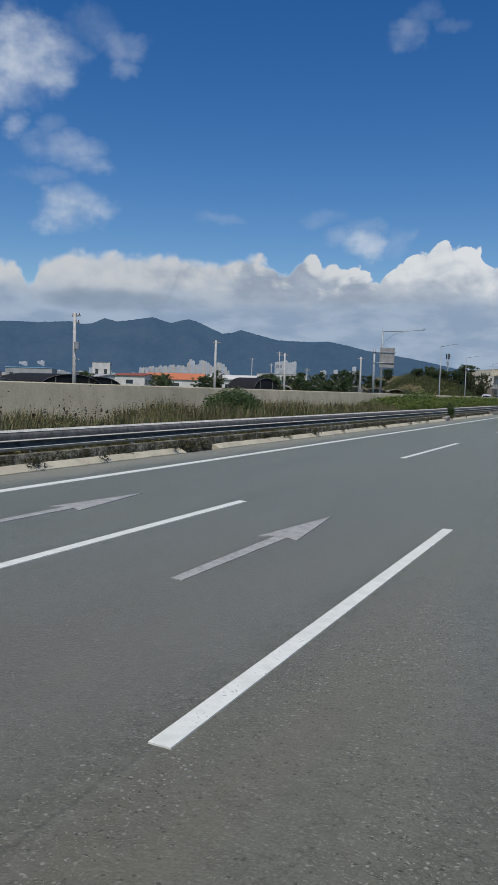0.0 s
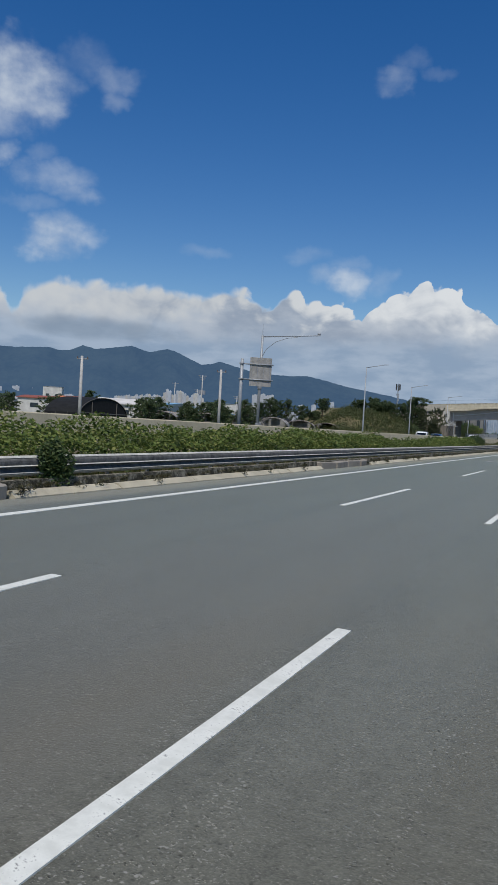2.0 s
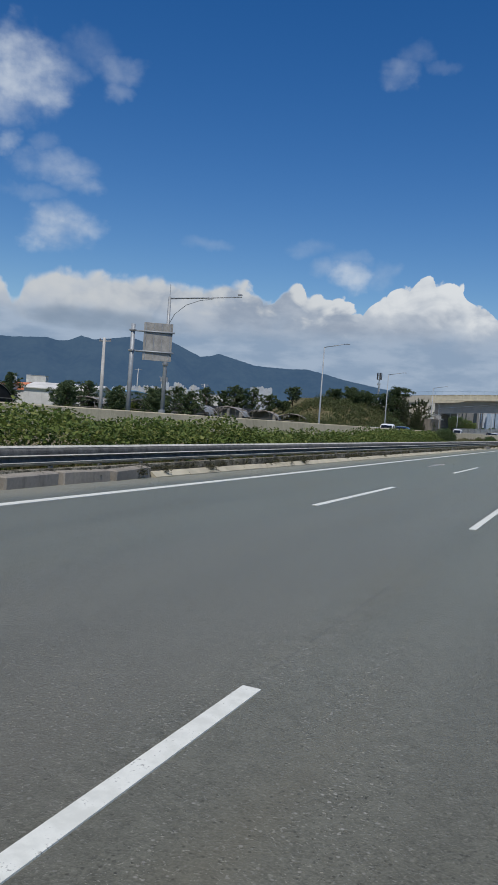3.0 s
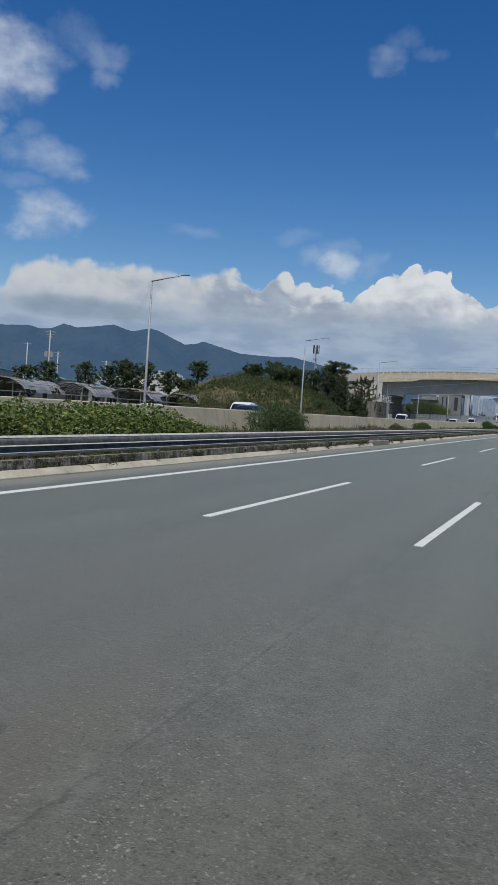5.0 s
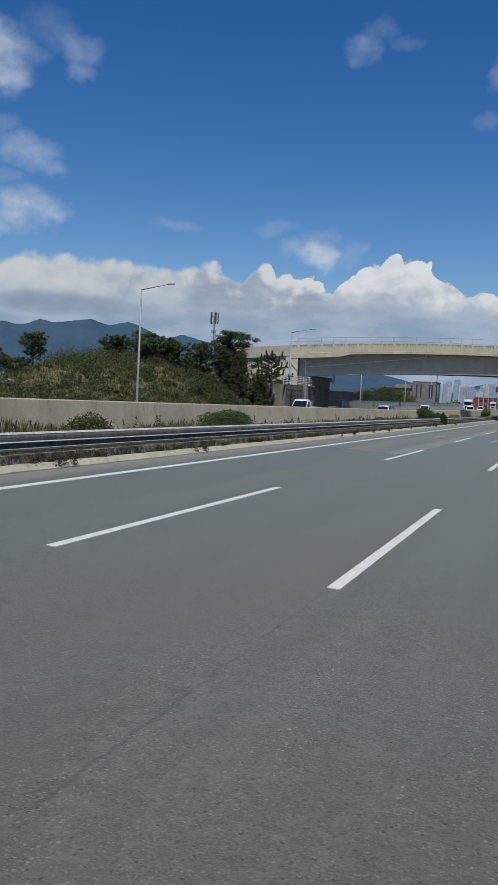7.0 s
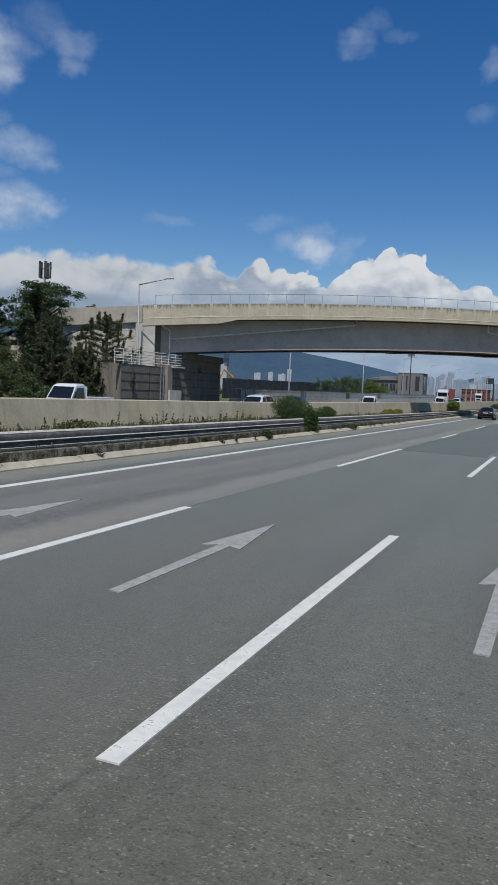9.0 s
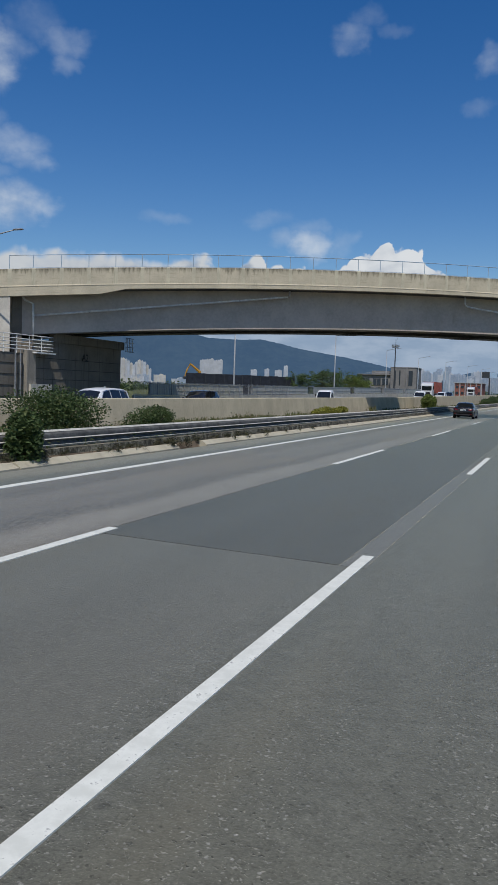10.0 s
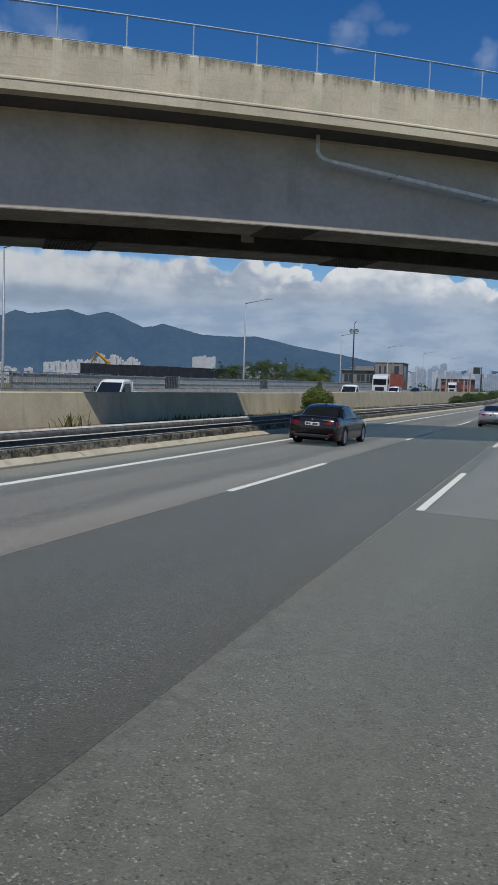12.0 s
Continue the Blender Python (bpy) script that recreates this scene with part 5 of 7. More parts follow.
# ramp parapet on the approach
s = Shape()
AP = [-12.5, -10, -8, -6, -4, -1.25]
s.sweep([[bpt(sv, 0.0, crown(max(sv, -8)) - 1.62 + min(0, sv + 8) * 0.105), bpt(sv, 0.03, crown(max(sv, -8)) + min(0, sv + 8) * 0.105), bpt(sv, 0.35, crown(max(sv, -8)) + min(0, sv + 8) * 0.105), bpt(sv, 0.6, crown(max(sv, -8)) - 1.62 + min(0, sv + 8) * 0.105)] for sv in AP])
s.done("approach_parapet", concrete("weathered_ramp_concrete", (0.44, 0.41, 0.34), 0.6), ab, "greyish concrete parapet of the approach ramp")
s = Shape()
s.sweep([[bpt(sv, 0.45, -0.2), bpt(sv, 0.45, crown(max(sv, -8)) - 1.60 + min(0, sv + 8) * 0.105), bpt(sv, 10.8, crown(max(sv, -8)) - 1.60 + min(0, sv + 8) * 0.105), bpt(sv, 10.8, -0.2)] for sv in AP])
s.done("ramp_fill", M_PANELC, ab)
pan = Shape().box((0, 0, 0), (1.485, 0.12, 0.485), 0, 0.02)
po = pan.done("wall_panel", M_PANELC)
PANEL = po.data
bpy.data.objects.remove(po)
ang = math.degrees(math.atan2(BU.y, BU.x))
for i in range(8):
    for j in range(16):
        sv = -1.78 - 1.5 * i - 0.75 * (j % 2)
        z = 1.0 + 0.5 * j
        if z > crown(max(sv, -8)) + min(0, sv + 8) * 0.105 - 1.9 or (z < 4.6 and sv > -9):
            continue
        q = bpt(sv, 0.40 - 0.02 * ((i * 7 + j * 3) % 3), z)
        link("wall_panel", PANEL, ab, pose(*q, 0, 0, ang))
# service railing
M_RAILW = plain("white_steel_railing", (0.72, 0.72, 0.69), 0.5, 0.1)
for z in (4.55, 4.8, 5.05, 5.3, 5.6):
    Shape().tube([(-36.7, 262.8, z), (-36.7, 276.4, z + 0.1)], 0.036, 6).done("rail_bar", M_RAILW, ab)
for i in range(9):
    Shape().tube([(-36.7, 262.9 + 1.5 * i, 4.3), (-36.7, 262.9 + 1.5 * i, 5.66)], 0.036, 6).done("rail_post", M_RAILW, ab)
Shape().box((-36.5, 274.6, 4.42), (1.0, 2.4, 0.1)).done("platform", M_RAILW, ab)
for i in range(5):
    Shape().tube([(-36.45, 287.3 + 0.3 * i, 5.2), (-36.45, 287.3 + 0.3 * i, 6.5)], 0.03, 6).done("rail_post", M_POST, ab)
for z in (5.25, 5.65, 6.05, 6.45):
    Shape().tube([(-36.45, 287.2, z), (-36.45, 288.7, z)], 0.03, 6).done("rail_bar", M_POST, ab)
Shape().tube([(-36.5, 271.5, 0.2), (-36.5, 271.5, 4.6)], 0.06, 8).done("down_pipe", M_POST, ab)
Shape().tube([(-36.5, 272.1, 0.2), (-36.5, 272.1, 4.6)], 0.05, 8).done("down_pipe", M_POST, ab)
# writing on the wall
tc_ = bpy.data.curves.new("wall_mark", "FONT")
tc_.body, tc_.size, tc_.extrude = "A2", 0.85, 0.004
to = new("wall_mark", tc_)
to.data.materials.append(M_BLACK)
to.matrix_basis = Matrix.Translation((-36.74, 280.6, 4.1)) @ pose(0, 0, 0, 90, 0, 90)
to.parent = ab
# far abutment, out of the way on the near side of the road
ab2 = thing("bridge_pier_wall", "plain concrete abutment at the other end of the bridge", "abutment")
s = Shape()
s.sweep([[bpt(89.5, 0.4, -0.6), bpt(89.5, 0.4, crown(90) - 1.7), bpt(89.5, 11.5, crown(90) - 1.7), bpt(89.5, 11.5, -0.6)],
         [bpt(140, 0.4, -0.6), bpt(140, 0.4, 3.0), bpt(140, 11.5, 3.0), bpt(140, 11.5, -0.6)]])
s.done("fill", M_ABUT, ab2)

# ---- far-side barrier and fence ----
fb = thing("far_barrier", "pale roadside wall with panels and a barred steel fence", "barrier", kind="structure")
s = Shape()
YS = [287 + 6 * i for i in range(40)]
s.sweep([[(-35.3, y, far_z(0, y) - 0.3), (-35.35, y, far_z(0, y) + 1.05), (-35.6, y, far_z(0, y) + 1.05), (-35.65, y, far_z(0, y) - 0.3)] for y in YS])
s.done("low_wall", M_PANELC, fb)
M_MESH = plain("pale_fence_panel", (0.50, 0.485, 0.43), 0.6, 0.1, 0.08, 1.0)
fp = Shape().box((0, 0, -0.02), (0.07, 2.96, 1.06), 0, 0.015)
fp.box((0.02, 0, 0.53), (0.12, 2.98, 0.06)).box((0.02, 0, -0.10), (0.10, 2.98, 0.04))
fo = fp.done("fence_panel", M_MESH)
FP = fo.data
bpy.data.objects.remove(fo)
# barred fence in front of the wall
bars = Shape()
for k_ in range(9):
    bars.box((0, -1.44 + 0.36 * k_, 0.62), (0.014, 0.016, 1.2))
bars.box((0, 0, 1.22), (0.03, 3.0, 0.04)).box((0, 0, 0.06), (0.03, 3.0, 0.04)).box((0, 1.5, 0.65), (0.07, 0.07, 1.3))
bo_ = bars.done("bar_panel", M_POST)
BARS = bo_.data
bpy.data.objects.remove(bo_)
po = Shape().box((0, 0, 0), (0.08, 0.08, 1.3), 0, 0.01).done("fence_post", M_POST)
FPOST = po.data
bpy.data.objects.remove(po)
for i in range(60):
    y = 288.5 + 3.0 * i
    z = far_z(0, y) + 1.65
    if i % 9:
        link("fence_panel", FP, fb, pose(-35.47, y, z, 0, 0, 0))
    else:
        link("bar_panel", BARS, fb, pose(-35.47, y, z - 0.6, 0, 0, 0))
        link("bar_panel", BARS, fb, pose(-35.40, y + 0.1, z - 0.6, 0, 0, 0))
    link("fence_post", FPOST, fb, pose(-35.47, y + 1.5, z, 0, 0, 0))
for i in range(14):
    link("bar_panel", BARS, fb, pose(-35.12, 289.5 + 3.0 * i, far_z(0, 289.5 + 3.0 * i) + 1.06))
# low mesh guard along the near part
fg = thing("far_guardrail", "low steel guardrail on the far roadside", "guardrail", kind="structure")
for i in range(78):
    y = -20 + 4.0 * i
    if y > 262:
        break
    link("beam", BEAM, fg, pose(-34.2, y, 0.75, 0, 0, 0))
    link("post", RPOST, fg, pose(-34.2, y, 0.75))


# ---- embankment beside the bridge ----
def hill_h(x, y):
    top = float(np.interp(y, [196, 214, 226, 236, 246, 258, 275, 300], [0, 0.8, 2.4, 4.4, 5.8, 7.2, 7.6, 7.8]))
    x0 = float(np.interp(y, [250, 260, 264, 270, 300], [-39.5, -39.8, -41.5, -48.0, -52.0]))
    u = min(1.0, max(0.0, (x0 - x) / 13.0))
    edge = min(1.0, max(0.0, (x * 0.891 + (y - 111.1) * 0.4537 + 10.0) / 18.0))
    back = min(1.0, max(0.0, (x + 98) / 18.0)) * edge * edge * (3 - 2 * edge)
    u = u * u * (3 - 2 * u) * 0.65 + 0.35 * u
    return land(x, y) - 0.25 + top * u * back + (0.5 * smooth_noise(x, y, 0.22, 5) + 0.25 * smooth_noise(x, y, 0.7, 2)) * min(1, top) * u


s = Shape()
HX = [-100 + 1.6 * i for i in range(39)]
HY = [194 + 1.8 * i for i in range(60)]
s.add([(x, y, hill_h(x, y)) for y in HY for x in HX],
      [(j * 39 + i, j * 39 + i + 1, j * 39 + 39 + i + 1, j * 39 + 39 + i) for j in range(59) for i in range(38)])
tagged(s.done("embankment", plain("hillside_soil", (0.13, 0.115, 0.06), 0.95, 0, 0.3, 0.9, 0.1, 0.6), smooth=True), "overgrown earth embankment beside the bridge ramp", "embankment", kind="structure")
n = 16000
hp = np.stack([RNG.uniform(-66, -40.5, n), RNG.uniform(200, 285, n), np.zeros(n)], 1)
hp = np.array([(a, b, hill_h(a, b)) for a, b, _ in hp if hill_h(a, b) > land(a, b) + 0.25])
half = np.array([smooth_noise(a, b, 0.16, 7.0) > 0.0 for a, b, _ in hp])
tagged(blade_mesh("hill_dry_grass", hp[half], 0.55, L_DRY, 0.035, 0.6), "dry tawny grass on the embankment", "grass", kind="stuff")
tagged(blade_mesh("hill_green_grass", hp[~half], 0.8, L_WEED, 0.045, 0.6), "rough green weeds on the embankment", "grass", kind="stuff")
cl = []
for i in range(1900):
    a, b = RNG.uniform(-64, -40), RNG.uniform(205, 270)
    if hill_h(a, b) < land(a, b) + 0.4 or smooth_noise(a, b, 0.13, 1.0) < -0.38:
        continue
    r = RNG.choice((0.4, 0.6, 0.9, 1.2, 1.9) if smooth_noise(a, b, 0.3, 4.0) > 0.0 else (0.3, 0.45))
    cl.append(clump_points((a, b, hill_h(a, b) + r * 0.35), (r, r, r * 0.75), int(70 + 60 * r), 0.3))
tagged(leaf_mesh("hill_scrub", np.concatenate(cl), 0.18, leaves("scrub_leaf", (0.058, 0.082, 0.032), (0.10, 0.125, 0.046), (0.20, 0.18, 0.085))), "low scrub and brambles on the embankment", "scrub", kind="stuff")

G_T = "trees beyond the far carriageway"


def far_tree(x, y, top, spread, seed, label, z=None, n=2600, leaf=None, trunk=0.3):
    z0 = hill_h(x, y) if z is None else z
    tree(x, y, z0, top - z0, spread, label, leaf or L_TREE, n, 0.215, seed=seed, trunk=trunk, group=G_T)


far_tree(-45.6, 265.2, 12.4, 3.5, 1, "tall dense dark green tree beside the ramp", n=8200, trunk=0.1)
far_tree(-48.5, 260.5, 9.8, 2.1, 2, "dark green tree on the embankment", trunk=0.12, n=3000)
far_tree(-55.3, 257.4, 10.3, 2.3, 3, "spreading dark green tree on the embankment", n=3600, trunk=0.15)
far_tree(-53.0, 252.6, 9.0, 2.2, 4, "dark green tree on the embankment", n=3000, trunk=0.15)
far_tree(-58.6, 254.5, 9.6, 2.0, 5, "thin tree on the embankment", n=2600)
far_tree(-51.6, 256.6, 9.4, 2.3, 8, "leafy dark tree on the embankment", n=3000, trunk=0.12)
far_tree(-66.1, 245.7, 9.6, 1.7, 6, "small round tree on the skyline", n=1900, trunk=0.4)
for i, (x, y, top, sp) in enumerate(((-92.2, 229.3, 6.8, 2.0), (-88.9, 231.8, 7.8, 2.1), (-83.3, 235.8, 8.5, 2.1), (-80.1, 237.9, 7.9, 1.6), (-77.9, 239.3, 9.3, 2.3), (-76.0, 240.4, 8.6, 2.0), (-74.3, 241.3, 9.2, 2.1),
                                      (-70.5, 243.4, 7.5, 2.0), (-68.0, 244.8, 5.9, 1.7))):
    far_tree(x, y, top, sp, 20 + i, ("rounded dark green tree on open land", "leafy dark green tree behind the greenhouses")[i % 2], z=max(land(x, y) - 0.1, hill_h(x, y) - 0.2 if y > 200 else 0), n=2400)
for i, (x, y, top, sp) in enumerate(((-66, 170, 5.2, 1.8), (-60, 161, 4.2, 1.5), (-75, 176, 6.0, 2.0), (-88, 172, 6.5, 2.0), (-78, 153, 4.4, 1.4), (-95, 130, 4.6, 2.0), (-62, 176, 4.6, 1.6))):
    far_tree(x, y, top, sp, 50 + i, "bushy green tree near the farm sheds", z=land(x, y) - 0.1, n=2000, trunk=0.18)
for i, (x, y, top, sp) in enumerate(((-58, 168, 4.6, 1.8), (-57, 176, 5.2, 1.9), (-66, 180, 5.6, 2.0), (-68, 160, 5.0, 2.0), (-74, 168, 5.4, 2.0), (-80, 150, 4.6, 1.8), (-84, 140, 4.2, 2.2), (-90, 152, 4.8, 2.0))):
    far_tree(x, y, top, sp, 130 + i, "dark green tree in a row beyond the roadside", z=land(x, y) - 0.1, n=1900, trunk=0.16)
bush(-70, 178.5, 0.1, 2.0, 5.5, 3.4, "bright green hedge behind the roadside", L_VINE, 0.2, 3600, "hedge")
pine(-40.4, 267.2, 0.3, 8.4, 4.2, "young pine with upright shoots beside the abutment", 1)
pine(-43.6, 262.4, 1.0, 7.0, 2.6, "dark young pine beside the abutment", 2)
pine(-40.4, 263.4, 0.3, 5.0, 2.2, "small young pine beside the abutment", 3)
for x, y in ((-42.4, 253.6), (-43.6, 255.8), (-41.4, 250.8), (-44.4, 251.5), (-41.0, 255.6), (-44.5, 258.5), (-46.5, 259.5), (-43.0, 259.0), (-42.0, 261.5), (-40, 262.5), (-39.4, 266.5), (-38.9, 270.6), (-40.5, 258.5)):
    bush(x, y, max(0.1, hill_h(x, y)), 1.1, 1.6, 1.9, "grey-green scrub bush at the foot of the abutment", L_TREE, 0.16, 1300, "scrub_bush", "scrub at the abutment")
tree(-48.6, 277.5, 7.0, 4.2, 0.9, "small conifer showing above the ramp parapet", L_PINE, 900, 0.22, seed=77, trunk=0.1)
for i, (x, y, top, sp) in enumerate(((-60, 437, 7.8, 4.6), (-60, 447, 8.2, 5.0), (-57, 458, 7.0, 4.2), (-63, 428, 6.6, 4.0), (-56, 466, 5.6, 3.6), (-70, 520, 9.5, 4), (-80, 560, 10, 4))):
    far_tree(x, y, top, sp, 90 + i, "broad green tree beyond the far roadside", z=land(x, y) - 0.1, leaf=(L_BUSH, L_VINE)[i in (2, 4)], trunk=0.12, n=2600)
bush(-40.6, 292.5, 0.2, 1.2, 2.2, 2.6, "leafy bush beside the abutment end", L_BUSH, 0.2, 1500, "scrub_bush", "scrub at the abutment")
# tree belt in the distance
tb = []
for i in range(1100):
    az, d = math.radians(RNG.uniform(1.5, 52)), RNG.uniform(420, 2600)
    x, y = -d * math.sin(az) - 30, 150 + d * math.cos(az)
    r = RNG.uniform(1.8, 4.2) * (0.7 + d / 2000)
    tb.append(clump_points((x, y, land(x, y) + r * 0.7), (r * 1.5, r * 1.5, r), 46, 0.5))
tagged(leaf_mesh("distant_tree_belt", np.concatenate(tb), 1.6, L_TREE, narrow=0.9), "belt of distant dark green trees", "trees", kind="stuff")

# ---- antenna mast on the embankment ----
M_DARKM = plain("dark_steel", (0.06, 0.065, 0.07), 0.5, 0.4)


M_PANELA = plain("grey_antenna_plastic", (0.055, 0.06, 0.066), 0.5)


def antenna_mast():
    x, y = -53.68, 276.34
    z = hill_h(x, y)
    h = 15.4 - z
    t = thing("antenna_mast", "mobile phone antenna mast with upright panels", "antenna mast", pose(x, y, z - 0.2))
    Shape().tube([(0, 0, 0), (0, 0, h)], [0.2, 0.12], 10).done("mast", M_POLE, t)
    for k_ in range(5):
        a = k_ * 1.2566 + 0.4
        Shape().box((math.cos(a) * 0.6, math.sin(a) * 0.6, h - 0.5), (0.16, 0.32, 1.8), a, 0.03).done("antenna_panel", M_PANELA, t, "dark grey antenna panel")
        Shape().tube([(0, 0, h - 0.4), (math.cos(a) * 0.55, math.sin(a) * 0.55, h - 0.2)], 0.03, 6).done("bracket", M_POST, t)
        Shape().tube([(0, 0, h - 1.6), (math.cos(a) * 0.55, math.sin(a) * 0.55, h - 1.1)], 0.03, 6).done("bracket", M_POST, t)
    for k_ in range(3):
        a = k_ * 2.094 + 1.4
        Shape().box((math.cos(a) * 0.34, math.sin(a) * 0.34, h - 2.6), (0.26, 0.36, 0.5), a, 0.02).done("radio_unit", M_POLE, t)
    for z_ in (h - 3.3, h - 4.2):
        Shape().box((0.22, -0.1, z_), (0.4, 0.3, 0.5), 0.3, 0.02).done("equipment_box", M_POLE, t, "pale equipment box")
    Shape().tube([(0, 0, h), (0, 0, h + 1.2)], [0.02, 0.01], 5).done("lightning_rod", M_POST, t)


antenna_mast()


def light_mast():
    x, y = -43.4, 452.0
    z = land(x, y)
    h = 15.9 - z
    t = thing("light_mast", "tall dark lattice mast with a ring platform and flood lamps", "mast", pose(x, y, z))
    Shape().tube([(0, 0, 0), (0, 0, h)], [0.22, 0.12], 10).done("mast", M_DARKM, t)
    for zz in (h - 0.6, h + 0.2):
        Shape().tube([(0.9 * math.cos(i * math.pi / 6), 0.9 * math.sin(i * math.pi / 6), zz) for i in range(13)], 0.05, 5).done("ring", M_DARKM, t)
    for i in range(6):
        a = i * math.pi / 3
        Shape().tube([(0.9 * math.cos(a), 0.9 * math.sin(a), h - 0.6), (0.9 * math.cos(a), 0.9 * math.sin(a), h + 0.35)], 0.04, 5).done("stanchion", M_DARKM, t)
        Shape().tube([(0, 0, h - 0.6), (0.9 * math.cos(a), 0.9 * math.sin(a), h - 0.6)], 0.04, 5).done("spoke", M_DARKM, t)
        Shape().box((0.95 * math.cos(a), 0.95 * math.sin(a), h - 0.1), (0.3, 0.35, 0.35), a, 0.03).done("flood_lamp", M_POLE, t)
    Shape().tube([(0, 0, h), (0, 0, h + 1.6), (0.5, 0, h + 2.0)], [0.06, 0.05, 0.09], 6).done("top_lamp", M_DARKM, t)


light_mast()


# ---- greenhouses ----
def film_build(k, bsdf, pos):
    a = k.noise(pos, 0.5, 5.0, 0.6)
    b = k.noise(pos, 5.0, 4.0, 0.6)
    f = k.m("ADD", k.m("MULTIPLY", a, 0.6), k.m("MULTIPLY", b, 0.4))
    k.put(bsdf.inputs["Base Color"], k.mix(k.sm(f, 0.35, 0.65), (0.17, 0.17, 0.16), (0.36, 0.36, 0.34)))


M_FILM = material("grey_plastic_film", film_build, 0.45)
M_NET = plain("black_shade_net", (0.012, 0.013, 0.014), 0.9, 0, 0.2, 2.0)
M_HOOP = plain("rusty_hoop_steel", (0.22, 0.20, 0.18), 0.6, 0.4)


def greenhouse(x0, y0, length, width, h, label, film=M_FILM, torn=0.0, seed=0, yaw=0.0, open_end=False):
    """A hooped tunnel that runs back from its front end; yaw turns it."""
    rg = random.Random(seed)
    t = thing("greenhouse", label, "greenhouse", pose(x0, y0, land(x0, y0), 0, 0, yaw), "tunnel greenhouses on the fields")
    arc = [(-width / 2 * math.cos(math.pi * i / 16), h * (0.36 if 0 < i < 16 else 0) + (h * 0.64) * math.sin(math.pi * i / 16)) for i in range(17)]
    step = 1.7 if open_end else 3.0
    nh = max(3, int(length / step))
    for k_ in range(nh + 1):
        if k_ > 7 and k_ % 3:
            continue
        xx = -length * k_ / nh
        sag = rg.uniform(-0.14, 0.02) if open_end else 0.0
        Shape().tube([(xx, py, pz * (1 + sag * 0.3)) for py, pz in arc], 0.045 if open_end else 0.035, 5).done("hoop", M_HOOP, t)
    s = Shape()
    for i in range(16):
        bare = rg.random() < torn
        for k_ in range(nh):
            if rg.random() < (0.85 if bare and k_ < 7 else torn * 0.35):
                continue
            xa, xb = -length * k_ / nh, -length * (k_ + 1) / nh
            dip = rg.uniform(0, 0.10) if open_end else 0.0
            q = [(xa, *arc[i]), (xa, *arc[i + 1]), (xb, *arc[i + 1]), (xb, *arc[i])]
            up = [(a, b * 1.004, c + 0.035 - dip) for a, b, c in q]
            lo = [(a, b, c + 0.015 - dip) for a, b, c in q]
            s.add(up + lo, [(0, 1, 2, 3), (7, 6, 5, 4), (0, 4, 5, 1), (1, 5, 6, 2), (2, 6, 7, 3), (3, 7, 4, 0)])
    s.done("cover", film, t, "torn grey plastic cover" if torn else "")
    for at in ((-length + 0.05,) if open_end else (-0.05,)):
        e = Shape()
        e.add([(at, py * 0.98, pz * 0.98) for py, pz in arc] + [(at - 0.04, py * 0.98, pz * 0.98) for py, pz in arc], [tuple(range(17)), tuple(range(33, 16, -1))])
        e.done("end_sheet", film, t)
    Shape().box((0.02, 0, h * 0.5), (0.06, width * 0.97, 0.09)).done("end_bar", M_HOOP, t)
    for q in (-0.25, 0.25):
        Shape().box((0.02, width * q, h * 0.4), (0.07, 0.08, h * 0.9)).done("end_post", M_HOOP, t)
    if open_end:
        Shape().tube([(0.1, width * 0.47, h * 0.48), (-0.9, width * 0.49, h * 0.40), (-2.6, width * 0.5, h * 0.44)], [0.16, 0.26, 0.12], 8).done("rolled_net", M_NET, t, "bunched black shade net")
        for k_ in range(4):
            Shape().tube([(-0.2, py * 0.99, pz - 0.02) for py, pz in ((arc[3 + 3 * k_]),)] + [(-length + 0.2, arc[3 + 3 * k_][0] * 0.99, arc[3 + 3 * k_][1] - 0.02)], 0.035, 5).done("purlin", M_HOOP, t)
    return t


for i, (x0, y0, h, torn) in enumerate(((-63.5, 188.0, 3.3, 0.10), (-61.5, 199.3, 3.3, 0.55), (-59.5, 210.8, 3.1, 0.35), (-56.4, 219.5, 2.9, 0.5), (-66.0, 177.0, 3.2, 0.3), (-69.0, 166.0, 3.0, 0.2))):
    greenhouse(x0, y0, 15, 6.6, h, ("tunnel greenhouse with worn grey plastic film", "bare-hooped tunnel greenhouse with ragged film")[torn > 0.25], M_FILM, torn, i, -72.5, True)
greenhouse(-82, 208, 24, 8.5, 3.3, "long low tunnel under a black shade net", M_NET, 0.0, 63, -120.7)
for i, (x0, y0, L, w, h) in enumerate(((-62, 60, 50, 9, 2.2), (-64, 72, 50, 9, 2.3), (-66, 84, 50, 9, 2.0))):
    greenhouse(x0, y0, L, w, h, "pale low tunnel greenhouse in the fields", M_FILM, 0.03, 30 + i)
greenhouse(-56, 129.3, 5, 10.8, 3.85, "tunnel greenhouse under a black shade net", M_NET, 0.0, 60)
greenhouse(-60, 80, 7, 13, 3.1, "low tunnel greenhouse under a black shade net", M_NET, 0.0, 61)
greenhouse(-66, 94, 7, 12, 3.0, "low tunnel greenhouse under a black shade net", M_NET, 0.0, 62)


